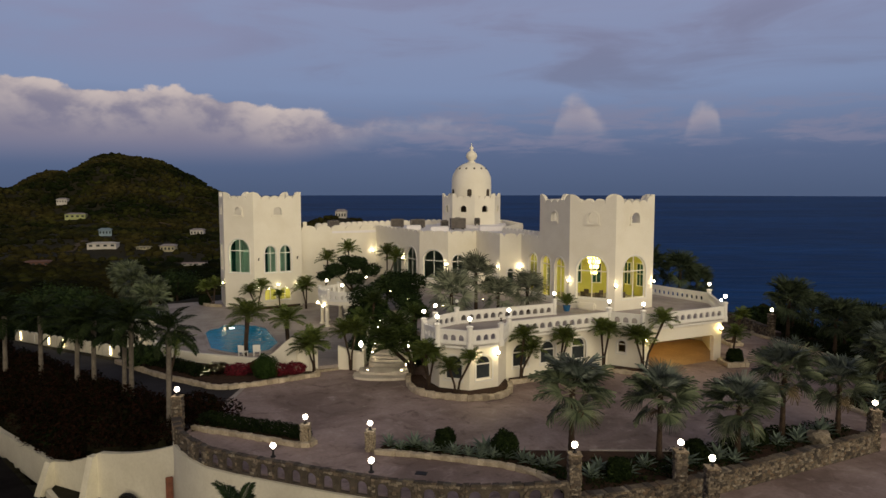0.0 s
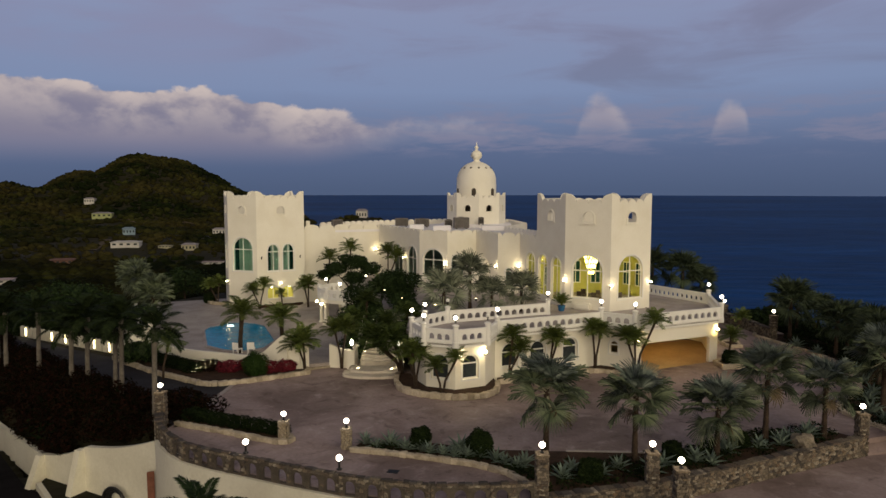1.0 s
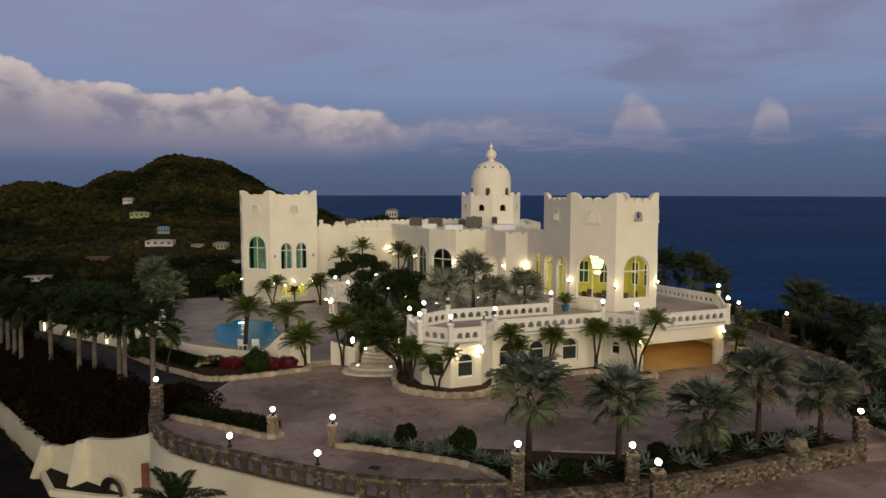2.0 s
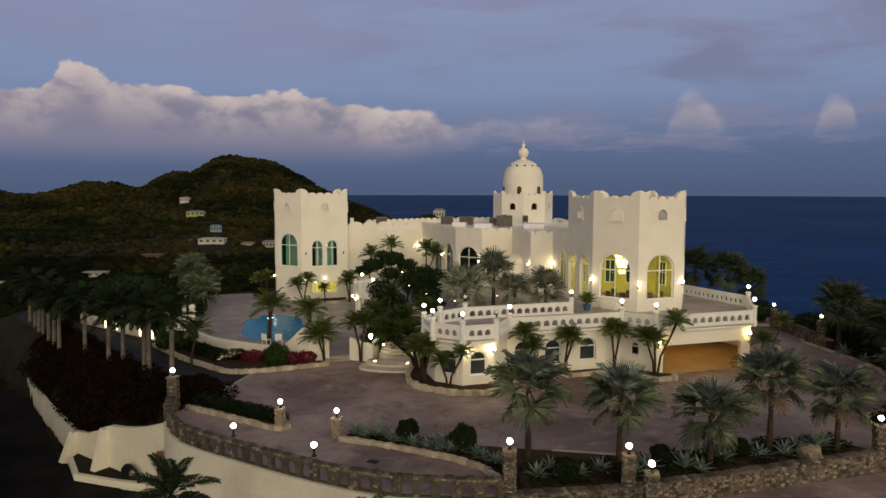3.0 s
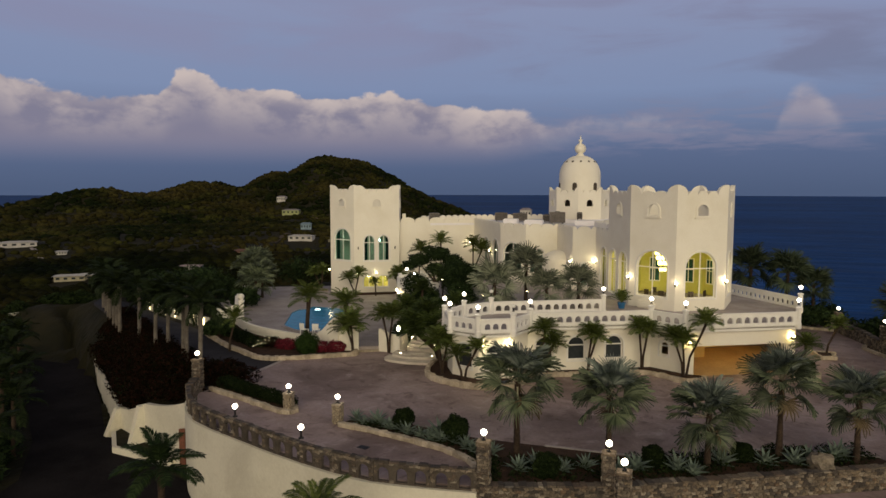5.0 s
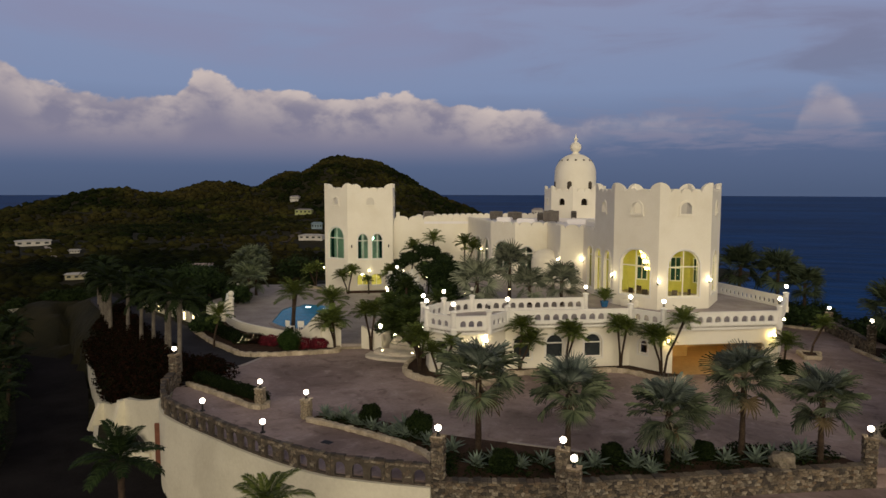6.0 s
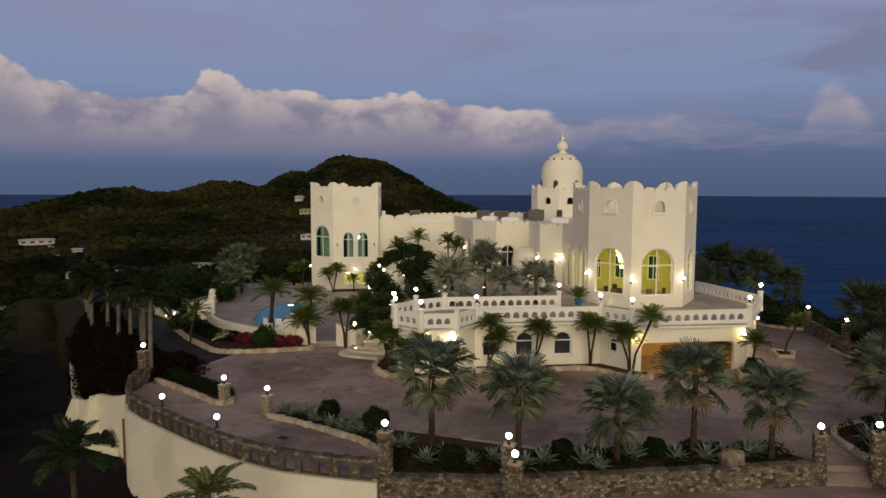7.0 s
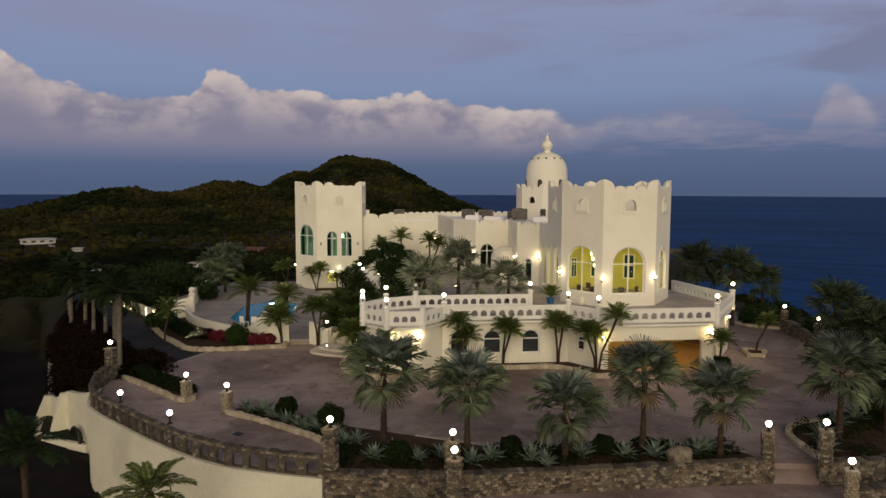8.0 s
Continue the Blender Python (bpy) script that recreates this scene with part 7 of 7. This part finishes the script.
for q in range(3):
    s_ = Soup()
    rr = random.Random(60 + q)
    w_, L_ = 0.085, 0.72
    s_.add([(0, -w_ * 0.6, 0), (0, w_ * 0.6, 0), (0, 0, -0.05), (L_ * 0.45, -w_, 0.04), (L_ * 0.45, w_, 0.04), (L_ * 0.45, 0, -0.03), (L_, 0, -0.02 - 0.08 * q)],
           [(0, 3, 5, 2), (2, 5, 4, 1), (3, 6, 5), (5, 6, 4), (0, 1, 4, 3), (3, 4, 6)])
    AG.append(s_.mesh("leaf", AGAVE))


def agave(x, y, z, sc, seed):
    rr = random.Random(seed)
    t = thing("agave", "blue-green agave rosette in the bed", "agave", (x, y, z), "agaves")
    for i in range(20):
        f = i / 19
        ob = new("leaf", AG[i % 3])
        ob.parent = t
        ob.matrix_basis = frond_pose(i * 2.399 + rr.uniform(-0.2, 0.2), radians(80 - 68 * f + rr.uniform(-6, 6)), 0, (0, 0, 0.02)) @ Matrix.Scale(sc * rr.uniform(0.85, 1.1), 4)


for f in range(13):
    x, y, a = polyline_at(ISL_R, 0.7 + f * 0.72)
    agave(x + r.uniform(0, 0.3), y + 0.55 + r.uniform(0, 0.5), 0.12, r.uniform(0.85, 1.2), 500 + f)
for i, (x, y) in enumerate(((7.3, 32.0), (7.9, 33.0), (9.3, 32.6), (10.3, 33.2), (11.9, 33.0), (12.6, 33.7), (14.5, 34.3), (15.2, 34.0), (16.6, 35.6), (18.6, 36.3), (20.0, 36.8), (20.8, 37.7), (21.9, 37.9), (22.3, 38.4), (28.2, 42.4), (28.0, 40.6), (29.4, 44.8), (30.6, 46.3), (31.8, 49.2), (32.6, 52.0), (33.2, 54.5), (32.8, 58.0), (32.2, 60.4), (5.6, 33.6), (2.3, 35.3), (-1.6, 36.0))):
    agave(x, y, 0.12, r.uniform(1.0, 1.45), 520 + i)
BOULDER = rough_mat("boulder_stone", (0.10, 0.085, 0.066), (0.29, 0.25, 0.195), 2.2, 12, 0.95, 0.6, 0.04)
for x, y, z, q in ((21.2, 36.7, 0.35, 0.6), (33.0, 45.0, 0.3, 0.6)):
    bm = bmesh.new()
    bmesh.ops.create_icosphere(bm, subdivisions=3, radius=q)
    for v in bm.verts:
        v.co *= 1.05 + 0.42 * noise.noise(v.co * 2.6) + 0.14 * noise.noise(v.co * 7.0)
        v.co.z *= 0.8
    bmesh.ops.translate(bm, vec=(x, y, z), verts=bm.verts[:])
    tagged(part("boulder", bm, BOULDER, smooth=False), "rough grey-brown boulder in the bed", "boulder")

# low white fence panels and lights beside the drive
for i in range(7):
    x, y = -28.6 - 1.9 * i, 57.0 + 0.98 * i
    t = thing("fence_panel", "low white scalloped garden wall panel with an upright light", "fence", (x, y, 0), "drive fence", rz=radians(153))
    part("panel", panel((-1.0, 0), (1.0, 0), -0.2, scallops(2.0, 0.7, 0.3, 0.66), (), 0.15, 0), RETAIN, t)
    bm = bmesh.new()
    box(bm, -0.05, 0.1, 0.1, 0.05, 0.16, 0.85, bev=0.01)
    part("light_strip", bm, FAIRY if i in (0, 1, 3, 4, 6) else TRIM, t)
# gate pier where the drive bends away
t = thing("gate_pier", "short white gate wall with a ball finial beside the drive", "gate pier", (-26.9, 58.6, 0), rz=radians(46))
part("wall", panel((-1.2, 0), (1.2, 0), -0.2, [(0, 1.7), (1.2, 1.8), (2.4, 2.0)], (), 0.3, 0), STUCCO, t)
bm = bmesh.new()
lathe(bm, [(0.26, -0.2), (0.26, 2.15), (0.34, 2.2), (0.34, 2.3), (0.16, 2.4), (0.3, 2.6), (0.32, 2.75), (0.2, 2.95), (0.02, 3.02)], 14, (1.2, 0, 0))
part("finial", bm, STUCCO, t)
t = thing("curb_wall", "low pale wall along the far bend of the lane", "wall", kind="structure")
pts = dense([(-61.0, 63.0), (-59.5, 69.0), (-56.0, 73.5), (-53.0, 75.5)], 2.0)
for p0, p1 in zip(pts, pts[1:]):
    part("wall", panel(p0, p1, -7.0, -1.6, (), 0.3, 0), RETAIN, t)

# ---- far houses on the hillside ----
FARWALL = rough_mat("far_white_wall", (0.40, 0.39, 0.375), (0.55, 0.53, 0.51), 0.3, 2, 0.8, 0.1, 0.02)
PINKROOF = rough_mat("far_roof", (0.22, 0.20, 0.215), (0.31, 0.285, 0.30), 0.2, 1.5, 0.8, 0.1, 0.02)
ROSEROOF = rough_mat("far_pink_roof", (0.30, 0.235, 0.235), (0.42, 0.335, 0.33), 0.2, 1.5, 0.8, 0.1, 0.02)
GREENWALL = rough_mat("far_green_wall", (0.24, 0.27, 0.12), (0.34, 0.37, 0.18), 0.3, 2, 0.8, 0.1, 0.02)
CREAMWALL = rough_mat("far_cream_wall", (0.28, 0.26, 0.18), (0.38, 0.355, 0.26), 0.3, 2, 0.8, 0.1, 0.02)
REDWALL = rough_mat("far_red_wall", (0.12, 0.065, 0.05), (0.18, 0.10, 0.08), 0.3, 2, 0.8, 0.1, 0.02)
BLUEWALL = rough_mat("far_blue_roof", (0.14, 0.20, 0.26), (0.22, 0.30, 0.36), 0.3, 2, 0.8, 0.1, 0.02)


def far_house(x, y, w, d, h, rz, wall, roof, label, wings=1):
    z = float(land(np.array([x]), np.array([y]))[0])
    t = thing("house", label, "house", (x, y, z - 0.5), "hillside houses", rz=radians(rz))
    for q in range(wings):
        ox, oy = q * w * 0.72, q * d * 0.3
        bm = bmesh.new()
        box(bm, ox - w / 2, oy - d / 2, -2, ox + w / 2, oy + d / 2, h + 0.5)
        part("wall", bm, wall, t)
        bm = bmesh.new()
        a, b_, e = w / 2 + 0.5, d / 2 + 0.5, h + 0.5
        vs = [bm.verts.new(p) for p in ((ox - a, oy - b_, e), (ox + a, oy - b_, e), (ox + a, oy + b_, e), (ox - a, oy + b_, e), (ox - a * 0.55, oy, e + h * 0.3), (ox + a * 0.55, oy, e + h * 0.3))]
        for fc in ((0, 1, 5, 4), (1, 2, 5), (2, 3, 4, 5), (3, 0, 4), (3, 2, 1, 0)):
            bm.faces.new([vs[i] for i in fc])
        part("roof", bm, roof, t)
        for i in range(4):
            bm = bmesh.new()
            u = ox - w / 2 + w * (i + 0.5) / 4
            box(bm, u - w * 0.06, oy - d / 2 - 0.06, 0.5 + h * 0.3, u + w * 0.06, oy - d / 2 + 0.05, 0.5 + h * 0.72)
            part("window", bm, DARKGLASS, t)


HOUSE_PLOTS = []
for x, y, w, d, h, rz, wl, rf, lab, wings in ((-318.3, 583.5, 16, 9, 3.6, 15, GREENWALL, PINKROOF, "pale green house on the far hillside", 1), (-354.3, 627.9, 9, 7, 4, 10, FARWALL, PINKROOF, "small white house high on the far hillside", 1),
                                              (-158.4, 312.4, 12.5, 6, 2.0, 12, FARWALL, FARWALL, "long low white house in the valley", 1), (-177.4, 352.4, 6, 5, 2.8, 25, BLUEWALL, BLUEWALL, "small blue house in the valley", 1),
                                              (-128.4, 313.3, 6.5, 5, 2.6, 8, CREAMWALL, PINKROOF, "cream house with a lit porch in the valley", 1), (-168.6, 461.2, 8.5, 6, 3.4, 5, FARWALL, PINKROOF, "white house at the foot of the hill", 1),
                                              (-154.2, 254.4, 8.2, 5, 1.7, 20, REDWALL, REDWALL, "low red-brown house in the valley", 1), (-259, 235.2, 14, 7, 1.9, 50, FARWALL, FARWALL, "white-roofed house across the valley", 1),
                                              (-164.5, 172.1, 9.0, 4.5, 1.5, 35, CREAMWALL, FARWALL, "long low shed with a pale roof below the garden", 2), (-145.3, 206.8, 7.4, 4.5, 1.2, 20, FARWALL, ROSEROOF, "house with a pale pink roof in the valley", 1),
                                              (-141.4, 316.3, 6, 3, 1.0, 10, CREAMWALL, CREAMWALL, "low cream outbuilding in the valley", 1), (-105.3, 283.5, 10, 3, 0.9, 4, FARWALL, ROSEROOF, "long low building with a pale roof in the valley", 1),
                                              (-221.7, 223, 4, 3, 1.2, 40, FARWALL, FARWALL, "small white shed across the valley", 1), (-84, 556, 9, 7, 6, 0, FARWALL, PINKROOF, "white house on the headland", 1)):
    far_house(x, y, w, d, h, rz, wl, rf, lab, wings)
    HOUSE_PLOTS.append((x - 0.004 * w * x, y - 0.004 * w * y, w * 0.75))
    HOUSE_PLOTS.append((x, y, w * 0.8))
DIRT = rough_mat("dirt_track", (0.055, 0.042, 0.028), (0.10, 0.078, 0.052), 0.2, 2, 0.95, 0.3, 0.05)
# pale tracks on the slopes
for i, pts in enumerate((((-249.7, 233.8), (-226.7, 217.3), (-213.8, 204.4), (-201.9, 190.5)), ((-294.3, 580.5), (-275.0, 563.1), (-247.3, 589.3), (-215.0, 585.0)), ((-166.9, 298.4), (-173.0, 315.8), (-176.0, 330.0)))):
    q = dense(list(pts), 4.0)
    v, fcs = [], []
    for j, (x, y) in enumerate(q):
        a, b_ = q[max(j - 1, 0)], q[min(j + 1, len(q) - 1)]
        n_ = Vector((-(b_[1] - a[1]), b_[0] - a[0])).normalized() * (1.6 if i else 1.0)
        for sd in (-1, 1):
            px_, py_ = x + sd * n_.x, y + sd * n_.y
            v.append((px_, py_, float(land(np.array([px_]), np.array([py_]))[0]) + 0.5))
        if j:
            fcs.append((2 * j - 2, 2 * j - 1, 2 * j + 1, 2 * j))
    me = bpy.data.meshes.new("track")
    me.from_pydata(v, [], fcs)
    me.materials.append(PAVING if i == 0 else DIRT)
    tagged(new("track_%d" % (i + 1), me), "pale winding track on the hillside", "track", kind="structure")

# ---- scrub on the hills and slopes: lumpy low crowns, larger farther off ----
rs = np.random.RandomState(3)
blob_v, blob_f = [], []
for q in range(5):
    bm = bmesh.new()
    bmesh.ops.create_icosphere(bm, subdivisions=1, radius=1.0)
    for v in bm.verts:
        v.co *= rs.uniform(0.7, 1.25)
        v.co.z *= 0.75
    blob_v.append(np.array([v.co[:] for v in bm.verts]))
    blob_f.append(np.array([[w.index for w in f.verts] for f in bm.faces]))
    bm.free()


def scrub(name, label, count, az0, az1, d0, d1, size0, size1, mat, seed):
    rs = np.random.RandomState(seed)
    a = np.radians(rs.uniform(az0, az1, count))
    dd = np.sqrt(rs.uniform(d0 ** 2, d1 ** 2, count))
    x, y = 10 - dd * np.sin(a), dd * np.cos(a)
    z = land(x, y)
    keep = (z > SEA + 0.3) & (plan_distance(x, y, PLOT) > 6) & (plan_distance(x, y, LANE) > 1.5)
    for hx, hy, hw in HOUSE_PLOTS:
        keep &= np.hypot(x - hx, y - hy) > hw
    x, y, z, dd = x[keep], y[keep], z[keep], dd[keep]
    sc = (size0 + (size1 - size0) * (dd - d0) / (d1 - d0)) * rs.uniform(0.4, 1.0, len(x)) ** 2 * 1.9
    turn, tall, kind = rs.uniform(0, 6.28, len(x)), rs.uniform(0.6, 1.25, len(x)), rs.randint(5, size=len(x))
    V, F, o = [], [], 0
    for q in range(5):
        w = kind == q
        n_ = int(w.sum())
        v = blob_v[q][None] * sc[w][:, None, None]
        c_, s_ = np.cos(turn[w])[:, None], np.sin(turn[w])[:, None]
        V.append(np.stack([v[..., 0] * c_ - v[..., 1] * s_ + x[w][:, None], v[..., 0] * s_ + v[..., 1] * c_ + y[w][:, None], v[..., 2] * tall[w][:, None] + (z[w] + 0.2 * sc[w])[:, None]], -1).reshape(-1, 3))
        F.append((blob_f[q][None] + (o + np.arange(n_) * len(blob_v[q]))[:, None, None]).reshape(-1, 3))
        o += n_ * len(blob_v[q])
    me = bpy.data.meshes.new(name)
    me.from_pydata(np.concatenate(V).tolist(), [], np.concatenate(F).tolist())
    me.materials.append(mat)
    me.shade_smooth()
    tagged(new(name, me), label, "scrub", kind="stuff")


LANE = [(-12.0, 20.0), (-9.0, 30.5), (-14.6, 35.9), (-19.5, 38.0), (-25.8, 41.0), (-33.0, 48.0), (-43.2, 57.0), (-53.0, 66.0), (-60.0, 66.0), (-50.0, 54.5), (-37.5, 44.5), (-30.0, 38.5), (-25.0, 33.0), (-21.0, 20.0)]
scrub("hill_scrub", "dark dry scrub covering the far hills", 52000, 2, 62, 260, 1150, 1.3, 3.0, SCRUB, 11)
scrub("valley_scrub", "dark dry scrub in the valley", 22000, 10, 78, 62, 300, 0.8, 1.6, SHADESCRUB, 12)
scrub("slope_scrub", "dark scrub on the slope to the sea", 1500, -60, 6, 45, 130, 0.9, 1.6, SHADESCRUB, 13)

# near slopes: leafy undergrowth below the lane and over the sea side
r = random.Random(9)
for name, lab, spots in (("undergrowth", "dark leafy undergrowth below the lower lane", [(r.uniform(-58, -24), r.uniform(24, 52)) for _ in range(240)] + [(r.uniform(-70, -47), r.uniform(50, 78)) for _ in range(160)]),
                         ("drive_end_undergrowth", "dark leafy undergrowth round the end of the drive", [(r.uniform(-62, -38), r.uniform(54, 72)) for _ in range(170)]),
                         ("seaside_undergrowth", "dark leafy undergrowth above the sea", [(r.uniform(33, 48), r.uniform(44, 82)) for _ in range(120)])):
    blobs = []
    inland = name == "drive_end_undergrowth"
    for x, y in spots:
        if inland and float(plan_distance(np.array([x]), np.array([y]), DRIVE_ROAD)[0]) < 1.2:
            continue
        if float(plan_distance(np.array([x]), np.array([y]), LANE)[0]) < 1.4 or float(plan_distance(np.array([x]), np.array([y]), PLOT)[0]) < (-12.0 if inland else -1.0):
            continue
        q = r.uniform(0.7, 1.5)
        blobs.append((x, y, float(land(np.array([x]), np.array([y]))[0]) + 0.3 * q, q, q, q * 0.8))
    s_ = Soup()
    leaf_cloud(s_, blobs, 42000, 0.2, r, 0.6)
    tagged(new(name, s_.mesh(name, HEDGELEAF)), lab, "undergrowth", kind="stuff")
# shore rocks with surf beyond the sea side
bm = bmesh.new()
for i in range(26):
    m_ = Matrix.Translation((16 + r.uniform(-16, 14), 448 + r.uniform(-10, 10), SEA)) @ Matrix.Scale(r.uniform(1.5, 5), 4)
    bmesh.ops.create_icosphere(bm, subdivisions=2, radius=1.0, matrix=m_ @ Matrix.Diagonal((1.3, 1, 0.6, 1)))
for v in bm.verts:
    v.co += Vector((noise.noise(v.co * 0.3), noise.noise(v.co * 0.3 + Vector((5, 1, 2))), noise.noise(v.co * 0.4))) * 1.2
tagged(part("shore_rocks", bm, MORTAR), "dark rocks on the shore", "rocks", kind="stuff")
FOAM = rough_mat("foam", (0.45, 0.48, 0.52), (0.7, 0.72, 0.75), 0.3, 2, 0.8, 0.2, 0.1)
bm = bmesh.new()
for i in range(16):
    x, y = 18 + r.uniform(-20, 16), 446 + r.uniform(-9, 8)
    w_, l_ = r.uniform(0.6, 1.6), r.uniform(3, 8)
    prism(bm, [(x - l_, y), (x - l_ * 0.4, y - w_), (x + l_ * 0.5, y - w_ * 0.7), (x + l_, y + w_ * 0.3), (x, y + w_)], SEA + 0.01, SEA + 0.25)
tagged(part("surf", bm, FOAM), "white surf breaking round the rocks", "surf", kind="stuff")
